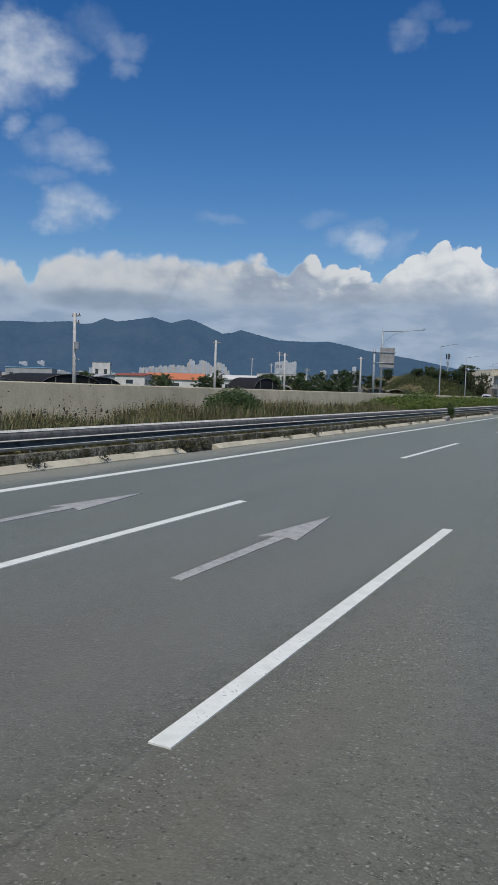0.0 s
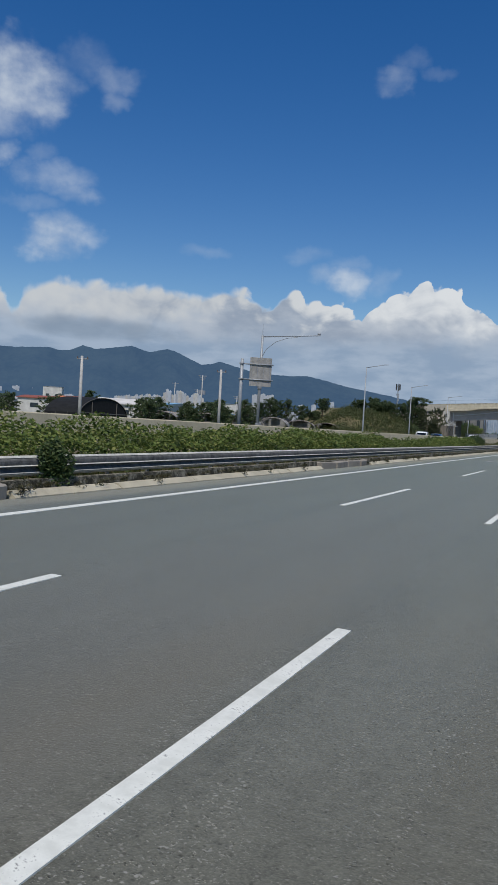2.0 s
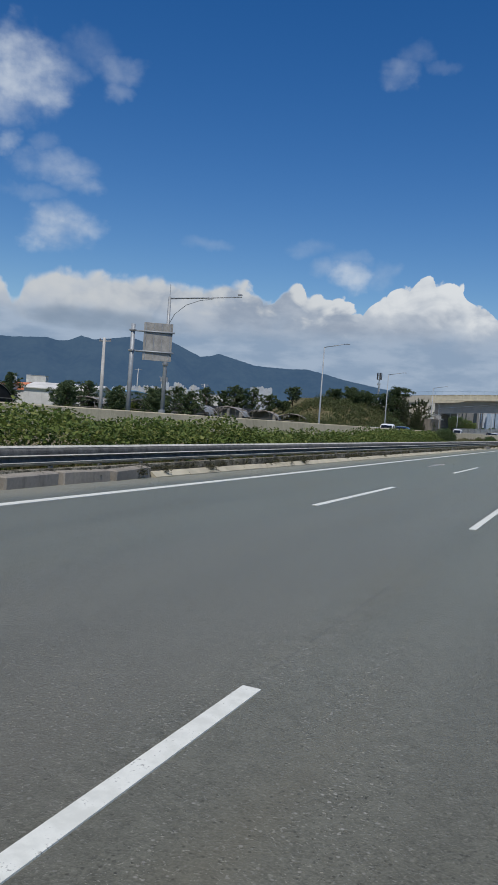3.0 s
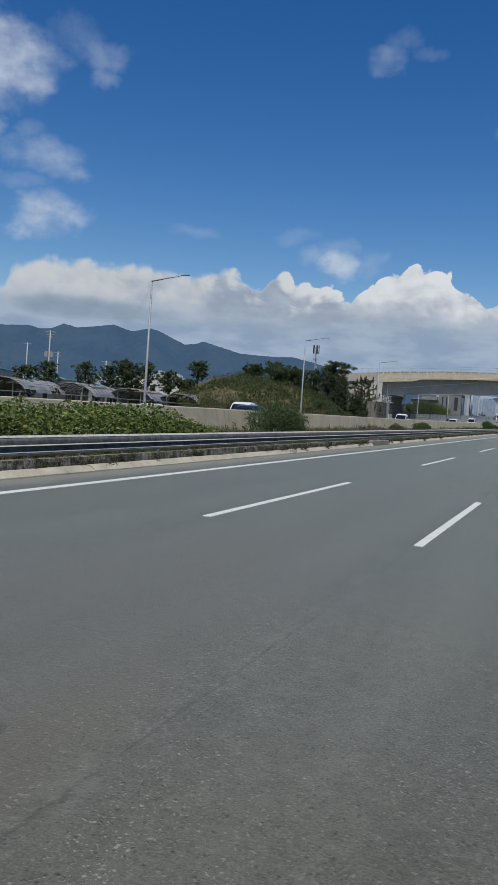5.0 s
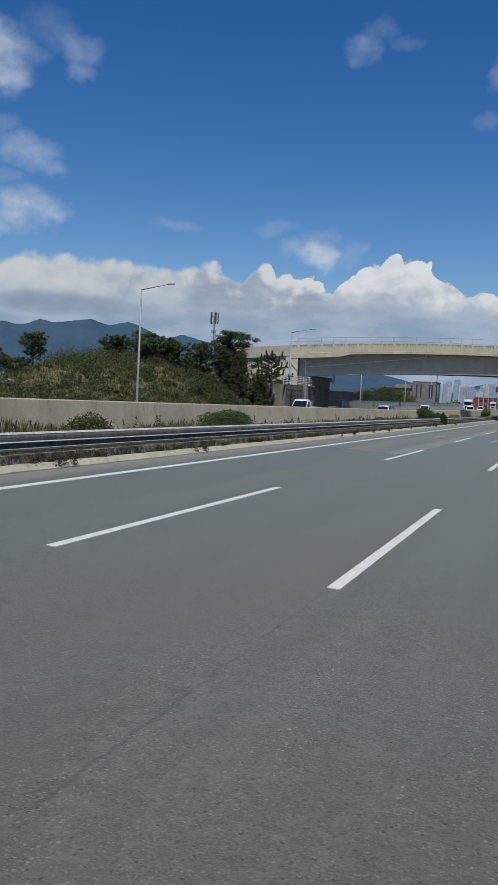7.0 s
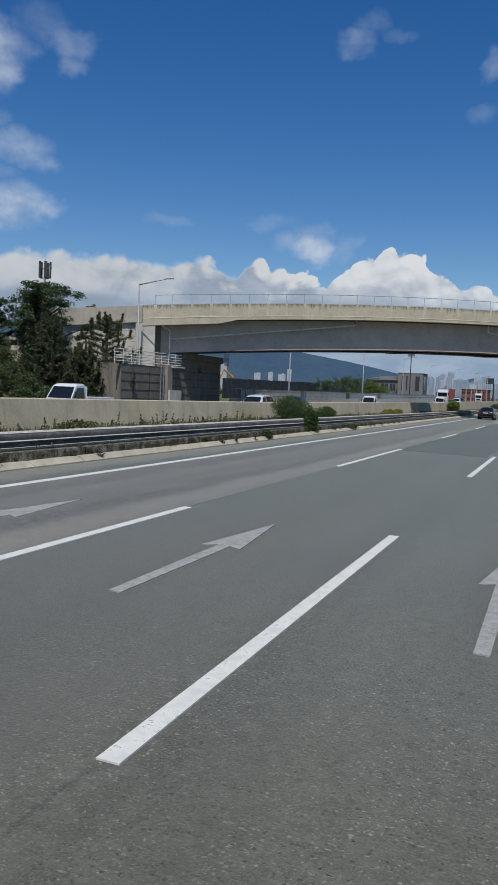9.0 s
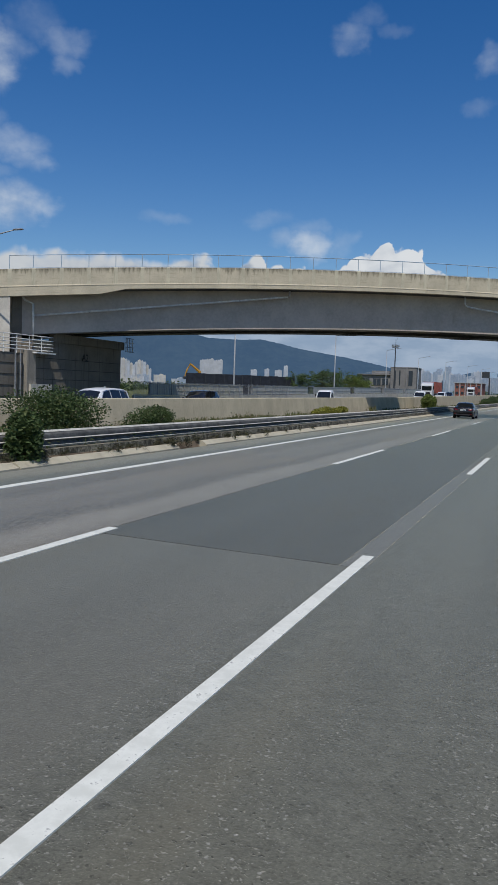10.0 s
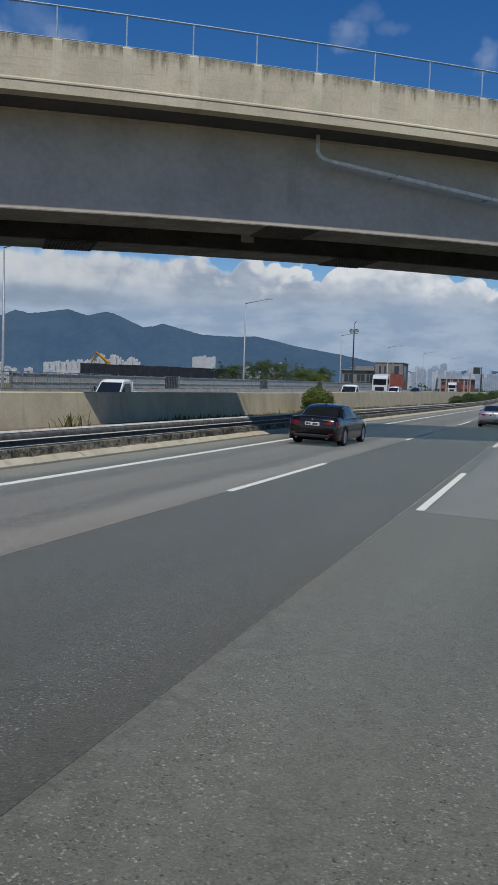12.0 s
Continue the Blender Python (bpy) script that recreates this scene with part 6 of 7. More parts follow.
# ---- sheds and buildings ----
M_WHITE = concrete("white_rendered_wall", (0.58, 0.57, 0.54), 0.2, 0.4)
M_GREYB = concrete("grey_rendered_wall", (0.34, 0.345, 0.35), 0.3, 0.4)
M_SALMON = plain("faded_orange_roof", (0.50, 0.17, 0.08), 0.7, 0, 0.12, 1.0)
M_BLUER = plain("light_blue_metal_roof", (0.22, 0.42, 0.58), 0.5, 0.1, 0.08, 0.8)
M_PANE = plain("dark_window_glass", (0.03, 0.04, 0.05), 0.15, 0, 0.1, 1.0, 0.6)


def shed(x, y, lx, ly, h, roof_h, wall, roofm, label, yaw=0.0, wins=4, name="warehouse"):
    t = thing(name, label, "building", pose(x, y, land(x, y) - 0.1, 0, 0, yaw))
    Shape().box((0, 0, h / 2), (lx, ly, h)).done("wall", wall, t)
    s = Shape()
    if roof_h > 0.3:
        e = 0.4
        s.sweep([[(px, -ly / 2 - e, h + 0.003), (px, 0, h + roof_h), (px, ly / 2 + e, h + 0.003), (px, ly / 2 + e, h + 0.18), (px, 0, h + roof_h + 0.2), (px, -ly / 2 - e, h + 0.18)] for px in (-lx / 2 - e, lx / 2 + e)])
        s.done("roof", roofm, t)
        g = Shape()
        g.sweep([[(px, -ly / 2 + 0.02, h), (px, 0, h + roof_h - 0.05), (px, ly / 2 - 0.02, h)] for px in (-lx / 2 + 0.02, lx / 2 - 0.02)])
        g.done("gable", wall, t)
    else:
        s.box((0, 0, h + 0.15), (lx + 0.5, ly + 0.5, 0.3), 0, 0.05).done("roof", roofm, t)
    for i in range(wins):
        yy = -ly / 2 + ly * (i + 0.5) / wins
        w = Shape().box((lx / 2 + 0.01, yy, h * 0.6), (0.06, ly / wins * 0.6, h * 0.28)).done("window", M_PANE, t)
        Shape().box((lx / 2 + 0.05, yy, h * 0.6 - h * 0.15), (0.12, ly / wins * 0.66, 0.08)).done("sill", wall, w)
    for i in range(max(1, wins // 2)):
        xx = -lx / 2 + lx * (i + 0.5) / max(1, wins // 2)
        Shape().box((xx, -ly / 2 - 0.01, h * 0.6), (lx / wins * 0.7, 0.06, h * 0.26)).done("window", M_PANE, t)
    return t


shed(-158, 276, 22, 17, 4.6, 2.4, M_WHITE, M_SALMON, "pale warehouse with a faded orange gable roof", 20, 3)
shed(-168, 262, 12, 10, 5.6, 0.8, M_WHITE, plain("brick_red_roof", (0.25, 0.08, 0.06), 0.8), "small white workshop with a brick-red roof", 10, 3)
shed(-118, 262, 24, 34, 4.0, 0.7, M_WHITE, M_BLUER, "long low shed with a light blue metal roof", 0, 8)
shed(-96, 200, 14, 12, 4.2, 1.2, M_WHITE, M_WHITE, "white farm shed with a pale gable roof", 15, 3)
shed(-276, 334, 22, 46, 9.0, 0.2, M_GREYB, M_BLUER, "two-storey works building with blue trim", 35, 9)
shed(-440, 630, 16, 18, 22, 0.2, M_WHITE, M_GREYB, "white block with a flat roof", 30, 4)
shed(-400, 640, 20, 40, 13, 0.2, M_WHITE, M_GREYB, "low white factory block", 30, 6)
shed(-190, 470, 30, 50, 11, 0.2, M_WHITE, M_GREYB, "wide pale factory hall with a flat roof", 15, 8)
shed(-150, 300, 18, 26, 4.5, 1.0, M_WHITE, M_BLUER, "pale shed with a blue metal roof", 0, 5)
shed(-104, 229, 10, 16, 5.0, 0.6, M_WHITE, M_BLUER, "small white shed with a blue roof", 0, 3)
shed(-330, 330, 40, 40, 7.5, 0.6, M_GREYB, M_BLUER, "grey factory hall in the distance", 8, 8)
shed(-240, 400, 24, 40, 7.0, 0.8, M_WHITE, M_GREYB, "pale factory hall in the distance", 25, 8)
# houses and workshops of the plain
rh = random.Random(5)
M_BRICKR = plain("rust_red_roof", (0.22, 0.085, 0.06), 0.8, 0, 0.15, 1.0)
M_GREENR = plain("faded_green_roof", (0.12, 0.20, 0.16), 0.7, 0, 0.12, 1.0)
HOUSE = ((M_WHITE, M_GREYB, "small white house with a grey roof"), (M_WHITE, M_BLUER, "small white workshop with a blue roof"), (M_GREYB, M_GREYB, "low grey workshop on the plain"),
         (M_WHITE, M_BRICKR, "small pale house with a rust-red roof"), (M_GREYB, M_GREENR, "grey shed with a faded green roof"), (M_WHITE, M_WHITE, "low white store on the plain"))
for i in range(40):
    a_, d_ = math.radians(rh.uniform(24, 53)), rh.uniform(330, 900)
    wl, rf, lb = HOUSE[i % 6]
    shed(-d_ * math.sin(a_), 60 + d_ * math.cos(a_), rh.uniform(8, 15), rh.uniform(10, 26), rh.uniform(3.2, 6.5), rh.choice((0.2, 1.2, 2.0)), wl, rf, lb, rh.uniform(-30, 30), 3, "house")

M_STAT = concrete("weathered_station_concrete", (0.20, 0.195, 0.19), 0.35, 0.25)


def station():
    """Two joined blocks: a flat-roofed hall with wide dark windows and a taller block with upright slots."""
    t = thing("station_building", "grey concrete station hall with wide dark windows and a taller block", "building", pose(-136, 872, 2.5))
    Shape().box((0, 0, 7.4), (27, 18, 14.8), 0, 0.1).done("hall", M_STAT, t, "grey concrete hall")
    Shape().box((0, -0.4, 15.2), (29, 20, 0.8), 0, 0.15).done("roof_slab", M_STAT, t)
    Shape().box((2, 3, 17.0), (14, 9, 2.8), 0, 0.1).done("roof_house", M_STAT, t)
    Shape().tube([(-9, -6, 16.9), (11, -6, 16.9)], 0.1, 6).done("roof_rail", M_POLE, t)
    for px, w in ((-8.2, 6.4), (1.0, 6.0), (7.6, 4.6)):
        wn = Shape().box((px, -9.05, 9.6), (w, 0.2, 5.2), 0, 0.03).done("window", M_PANE, t, "wide dark window")
        Shape().box((px, -9.2, 6.8), (w + 0.6, 0.4, 0.3), 0, 0.05).done("sill", M_STAT, wn)
        Shape().box((px, -9.2, 9.6), (0.25, 0.2, 5.2)).done("mullion", M_STAT, wn)
    for i in range(4):
        Shape().box((-12 + 7.5 * i, -9.1, 3.0), (4.5, 0.3, 4.0), 0, 0.03).done("window", M_PANE, t)
    Shape().box((24, -10, 10.2), (20, 22, 20.4), 0, 0.12).done("tower_block", M_STAT, t, "tall grey concrete block")
    Shape().box((24, -10, 20.7), (20.6, 22.6, 0.6), 0, 0.1).done("coping", M_STAT, t)
    for px, w in ((17.6, 1.2), (21.2, 1.0), (29.6, 3.2)):
        Shape().box((px, -21.05, 12.6), (w, 0.25, 11.5)).done("window", M_PANE, t, "tall dark slot window")
    Shape().box((34.1, -14, 12.6), (0.25, 8.0, 11.5)).done("window", M_PANE, t)
    Shape().box((26.8, -21.3, 11.0), (1.4, 0.9, 19), 0, 0.08).done("fin", M_STAT, t)
    return t


station()


def depot():
    t = thing("depot", "red-clad two-storey depot with pale columns", "building", pose(-46.5, 695, land(-46, 690)))
    Shape().box((0, 0, 3.7), (15, 22, 7.4), 0, 0.05).done("wall", plain("brick_red_cladding", (0.25, 0.10, 0.075), 0.8), t)
    Shape().box((0, 0, 7.6), (16, 23, 0.4), 0, 0.05).done("roof", M_GREYB, t)
    for i in range(6):
        Shape().box((-7.2 + 2.88 * i, -11.2, 3.7), (0.5, 0.4, 7.3), 0, 0.03).done("column", M_GREYB, t, "pale column")
    for i in range(5):
        for q in (2.0, 5.4):
            Shape().box((-5.8 + 2.88 * i, -11.05, q), (1.5, 0.2, 1.4)).done("window", M_PANE, t)
    return t


depot()

# black hoarding of the building site and the excavator behind it
hd = thing("site_hoarding", "long black netted hoarding of a building site", "hoarding")
s = Shape()
HA, HB = Vector((-87.4, 407.9)), Vector((-66.5, 432.0))
HYAW = math.atan2(HB.y - HA.y, HB.x - HA.x)
for i in range(12):
    q = HA.lerp(HB, (i + 0.5) / 12)
    s.box((q.x, q.y, 3.0 + 0.06 * math.sin(i * 2.2)), ((HB - HA).length / 12 + 0.02, 0.10, 6.0), HYAW, 0.03)
s.done("net", plain("dark_blue_black_net", (0.02, 0.024, 0.034), 0.8, 0, 0.2, 1.0), hd)
for i in range(13):
    q = HA.lerp(HB, i / 12)
    Shape().tube([(q.x + 0.12, q.y - 0.1, 0.0), (q.x + 0.12, q.y - 0.1, 6.1)], 0.05, 6).done("post", M_DARKM, hd)
M_YEL = plain("yellow_machine_paint", (0.42, 0.21, 0.03), 0.5, 0, 0.08)
ex = thing("excavator", "yellow excavator with a raised boom behind the hoarding", "excavator", pose(-91.0, 427.4, land(-91, 427), 0, 0, 31) @ Matrix.Scale(0.9, 4))
Shape().box((0, 0, 2.2), (3.4, 2.6, 1.6), 0, 0.15).done("body", M_YEL, ex)
Shape().box((1.0, 0.7, 3.4), (1.4, 1.1, 1.4), 0, 0.12).done("cab", M_PANE, ex)
for q in (-1.1, 1.1):
    Shape().box((0, q, 0.5), (4.2, 0.6, 0.95), 0, 0.3).done("track", M_BLACK, ex)
Shape().tube([(-0.6, -0.2, 3.0), (-1.6, -0.2, 6.9), (-4.4, -0.2, 9.2)], [0.42, 0.5, 0.28], 6).done("boom", M_YEL, ex)
Shape().tube([(-4.3, -0.2, 9.4), (-5.4, -0.2, 7.4), (-6.0, -0.2, 5.4)], [0.3, 0.3, 0.18], 6).done("stick", M_YEL, ex)
Shape().box((-6.1, -0.2, 5.0), (0.9, 1.0, 0.8), 0.3, 0.15).done("bucket", M_DARKM, ex)
Shape().tube([(-2.0, -0.2, 7.8), (-4.6, -0.2, 9.0)], 0.12, 6).done("cylinder", M_DARKM, ex)

# billboard
bb = thing("billboard", "roadside billboard on a single dark post", "billboard", pose(-49.4, 868, 12.8))
Shape().tube([(0, 0.5, -12.0), (0, 0.5, 9)], 0.6, 10).done("post", M_DARKM, bb)
Shape().box((-2.8, 0, 6.6), (5.6, 0.5, 4.6), 0, 0.05).done("panel", M_DARKM, bb, "dark advertising panel")
Shape().box((2.9, 0, 6.6), (5.6, 0.5, 4.6), 0, 0.05).done("panel", plain("pale_blue_panel", (0.35, 0.48, 0.62), 0.5), bb, "pale blue advertising panel")

# ---- distant town ----
# distance haze is mixed into the white, blue-grey and window colours
M_APT = plain("white_apartment_render", (0.46, 0.48, 0.505), 0.8, 0, 0.08, 0.05)
M_APTW = plain("cream_apartment_render", (0.50, 0.48, 0.43), 0.8, 0, 0.08, 0.05)
M_APTB = plain("haze_blue_grey_wall", (0.26, 0.33, 0.42), 0.6, 0, 0.08, 0.05)
M_APTC = plain("pale_tower_cladding", (0.44, 0.48, 0.53), 0.7, 0, 0.08, 0.05)
M_BAND = plain("window_bands", (0.40, 0.44, 0.50), 0.4, 0, 0.1, 0.1)


def apartment(az, d, y_ref, w, top, mat, label, z=0.0, depth=14.0):
    """A slab block at a bearing and distance; floors are bands of wall and glass."""
    a = math.radians(az)
    x, y = -d * math.sin(a), y_ref + d * math.cos(a)
    t = thing("apartment_block", label, "apartment block", pose(x, y, z, 0, 0, az), "apartment blocks of the distant town")
    Shape().box((0, 0, top / 2), (w, depth, top)).done("core", M_BAND, t)
    s = Shape()
    nf = max(3, int(top / 3.0))
    for i in range(nf):
        s.box((0, 0, (i + 0.3) * top / nf), (w + 0.5, depth + 0.5, top / nf * 0.6))
    nb = max(2, int(w / 9))
    for i in range(nb + 1):
        s.box((-w / 2 + w * i / nb, 0, top / 2), (1.6, depth + 0.9, top + 0.4))
    s.done("wall", mat, t)
    Shape().box((w * 0.15, 0, top + 1.6), (w * 0.3, depth * 0.6, 3.2)).done("roof_house", mat, t)
    return t


ra = random.Random(11)
# single blocks: bearing, width, height in degrees
for az, w, el in ((41.4, 40, 1.4), (40.2, 34, 1.5), (38.9, 26, 1.45), (36.6, 44, 1.15), (20.1, 30, 1.42), (19.2, 22, 1.5), (18.4, 34, 1.42), (17.9, 20, 1.75)):
    d = ra.uniform(4100, 4350)
    apartment(az, d, 135, w, 2 + d * math.tan(math.radians(el)), M_APT, "white high-rise apartment block below the mountains")
for i in range(5):
    apartment(24.25 - 0.32 * i, 3470 + 10 * (i % 2), 235, 18.6, 124 + 3 * (i % 3), M_APT, "white high-rise apartment block below the mountains")
# the dense estate: heights in degrees along the bearing
EST_AZ = [27.9, 28.2, 28.7, 29.1, 29.5, 30.0, 30.2, 30.6, 30.8, 31.0, 32.0, 33.4, 34.4]
EST_EL = [1.25, 1.80, 1.80, 1.52, 1.98, 1.98, 1.50, 1.98, 1.98, 1.50, 1.52, 1.40, 1.35]
for i in range(36):
    az = 27.9 + 6.5 * i / 35
    d = 3450 + 10 * (i % 2)
    el = float(np.interp(az, EST_AZ, EST_EL)) + ra.uniform(-0.09, 0.05)
    apartment(az, d, 235, ra.uniform(9.6, 12.0), 2 + d * math.tan(math.radians(el)), (M_APT, M_APTW, M_APTC)[i % 3], "pale apartment tower of a dense estate below the mountains")
for i in range(90):
    az = ra.uniform(17, 47)
    d = ra.uniform(2600, 3700)
    apartment(az, d, 135, ra.uniform(14, 46), d * math.tan(math.radians(ra.uniform(0.35, 0.95))), (M_APT, M_APTW, M_GREYB, M_APTB)[i % 4], "low town building in the distance")
for i in range(56):
    az = -1.5 + 11.5 * i / 55 + ra.uniform(-0.12, 0.12)
    d = ra.uniform(2300, 3000)
    apartment(az, d, 270, ra.uniform(11, 22), d * math.tan(math.radians(ra.uniform(1.2, 1.85) + (0.3 if 7 < az < 9 else 0))), (M_APTB, M_APTB, M_APTC)[i % 3], "tall blue-grey apartment tower in the haze")

# ---- mountains ----
RIDGE = [(78, 2.6), (66, 3.4), (57, 3.1), (50, 3.9), (45, 4.0), (42.1, 4.18), (40.3, 4.18), (38.05, 4.36), (37.3, 4.2), (36.55, 4.28), (35.75, 4.66), (34.8, 4.48), (33.7, 4.65), (32.4, 4.88), (31.1, 4.52), (29.8, 4.84), (29.15, 4.66),
         (27.35, 3.88), (26.75, 3.98), (26.0, 4.18), (24.8, 3.88), (23.35, 3.53), (21.1, 3.47), (19.7, 3.54), (18.2, 3.24), (16.9, 2.94), (13.9, 2.47), (11.8, 2.05), (9.3, 1.5), (7.8, 1.0), (6.3, 1.45), (5.0, 1.75),
         (3.6, 1.6), (1.5, 1.1), (-4, 0.9), (-12, 1.2)]


def mountain_build(k, bsdf, pos):
    a = k.noise(pos, 0.004, 6.0, 0.6)
    b = k.noise(pos, 0.03, 5.0, 0.65)
    f = k.m("ADD", k.m("MULTIPLY", a, 0.6), k.m("MULTIPLY", b, 0.4))
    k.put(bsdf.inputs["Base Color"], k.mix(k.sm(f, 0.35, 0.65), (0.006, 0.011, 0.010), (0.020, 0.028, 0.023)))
    # airlight of several kilometres of summer haze, painted in as a blue glow
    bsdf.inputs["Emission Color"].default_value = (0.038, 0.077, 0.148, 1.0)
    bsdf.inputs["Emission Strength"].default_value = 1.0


def mountains():
    az = np.array([r[0] for r in RIDGE][::-1], float)
    el = np.array([r[1] for r in RIDGE][::-1], float)
    A = np.arange(-12, 78, 0.125)
    s = Shape()
    rows = 14
    vs = []
    for a in A:
        e = np.interp(a, az, el) + 0.02 * noise.noise(Vector((a * 1.9, 0, 3.0))) + 0.03 * noise.noise(Vector((a * 4.1, 2.0, 0))) + 0.03 * noise.noise(Vector((a * 11.0, 5.0, 0)))
        for r in range(rows):
            u = r / (rows - 1)
            d = 3950 + 850 * u
            top = d * math.tan(math.radians(e))
            prof = u ** 1.15
            rough = (1 - u) * u * 260 * noise.noise(Vector((a * 0.45, u * 2.6, 1.0))) + (1 - u) * u * 120 * noise.noise(Vector((a * 1.3, u * 6, 5.0)))
            z = -20 + (top + 20) * prof + rough
            vs.append((-d * math.sin(math.radians(a)), 135 + d * math.cos(math.radians(a)), min(z, top)))
    s.add(vs, [(i * rows + r, i * rows + r + 1, i * rows + rows + r + 1, i * rows + rows + r) for i in range(len(A) - 1) for r in range(rows - 1)])
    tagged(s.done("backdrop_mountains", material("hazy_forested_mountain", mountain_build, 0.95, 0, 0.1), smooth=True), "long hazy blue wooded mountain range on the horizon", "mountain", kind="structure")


mountains()


# ---- vehicles ----
def car_paint(name, col, rough=0.22, metal=0.3):
    def build(k, bsdf, pos):
        f = k.noise(pos, 60.0, 2.0, 0.5)
        k.put(bsdf.inputs["Base Color"], k.mix(f, tuple(c * 0.93 for c in col), tuple(min(1, c * 1.07) for c in col)))
        bsdf.inputs["Coat Weight"].default_value = 0.45
        bsdf.inputs["Coat Roughness"].default_value = 0.06
    return material(name, build, rough, metal, 0.5)


P_BLACK = car_paint("black_car_paint", (0.006, 0.006, 0.008), 0.25, 0.0)
P_SILVER = car_paint("silver_car_paint", (0.45, 0.46, 0.48), 0.3, 0.7)
P_WHITE = car_paint("white_car_paint", (0.68, 0.69, 0.70), 0.3, 0.0)
P_PALE = car_paint("pale_grey_truck_paint", (0.55, 0.56, 0.57), 0.35, 0.0)
P_DARK = car_paint("dark_blue_car_paint", (0.03, 0.035, 0.05))
M_CGLASS = plain("tinted_car_glass", (0.012, 0.014, 0.016), 0.06, 0, 0.05, 1.0, 0.7)
M_CHROME = plain("chrome", (0.62, 0.63, 0.65), 0.15, 1.0, 0.04)
M_ALLOY = plain("alloy_rim", (0.55, 0.56, 0.58), 0.3, 0.85, 0.05)
M_RED = plain("red_tail_lamp", (0.20, 0.006, 0.013), 0.2, 0, 0.15, 20.0, 0.6)
M_LAMPG = plain("clear_lamp_glass", (0.55, 0.57, 0.6), 0.15, 0.2, 0.05, 4.0, 0.6)
M_PLATE = plain("white_number_plate", (0.62, 0.63, 0.62), 0.5, 0, 0.04)
M_UNDER = plain("black_plastic", (0.02, 0.02, 0.022), 0.7)


def wheel(parent, x, y, r=0.335, w=0.23, side=1, spokes=10):
    hub = Shape()
    prof = [(r * 0.70, -w / 2), (r * 0.93, -w / 2), (r, -w * 0.32), (r, w * 0.32), (r * 0.93, w / 2), (r * 0.70, w / 2)]
    n = 28
    hub.sweep([[(side * q, math.cos(2 * math.pi * i / n) * p, r + math.sin(2 * math.pi * i / n) * p) for p, q in prof] for i in range(n + 1)], True, False)
    ty = hub.done("wheel", M_BLACK, parent, "black tyre on an alloy rim", True)
    ty.matrix_basis = Matrix.Translation((x, y, 0))
    rim = Shape()
    ring = [(r * 0.70, w * 0.40), (r * 0.72, w * 0.48), (r * 0.64, w * 0.44), (r * 0.64, -w * 0.3)]
    rim.sweep([[(side * q, math.cos(2 * math.pi * i / n) * p, r + math.sin(2 * math.pi * i / n) * p) for p, q in ring] for i in range(n + 1)], True, False)
    for i in range(spokes):
        a = 2 * math.pi * i / spokes
        for da in (-0.09, 0.09):
            rim.tube([(side * w * 0.42, math.cos(a) * r * 0.12, r + math.sin(a) * r * 0.12), (side * w * 0.40, math.cos(a + da) * r * 0.68, r + math.sin(a + da) * r * 0.68)], [0.018, 0.012], 4)
    rim.tube([(side * w * 0.28, 0, r), (side * w * 0.46, 0, r)], [r * 0.2, r * 0.16], 10)
    rim.done("rim", M_ALLOY, ty, "silver many-spoked alloy rim")
    disc = Shape().tube([(side * w * 0.02, 0, r), (side * w * 0.1, 0, r)], r * 0.6, 16).done("brake_disc", M_UNDER, ty)
    return ty


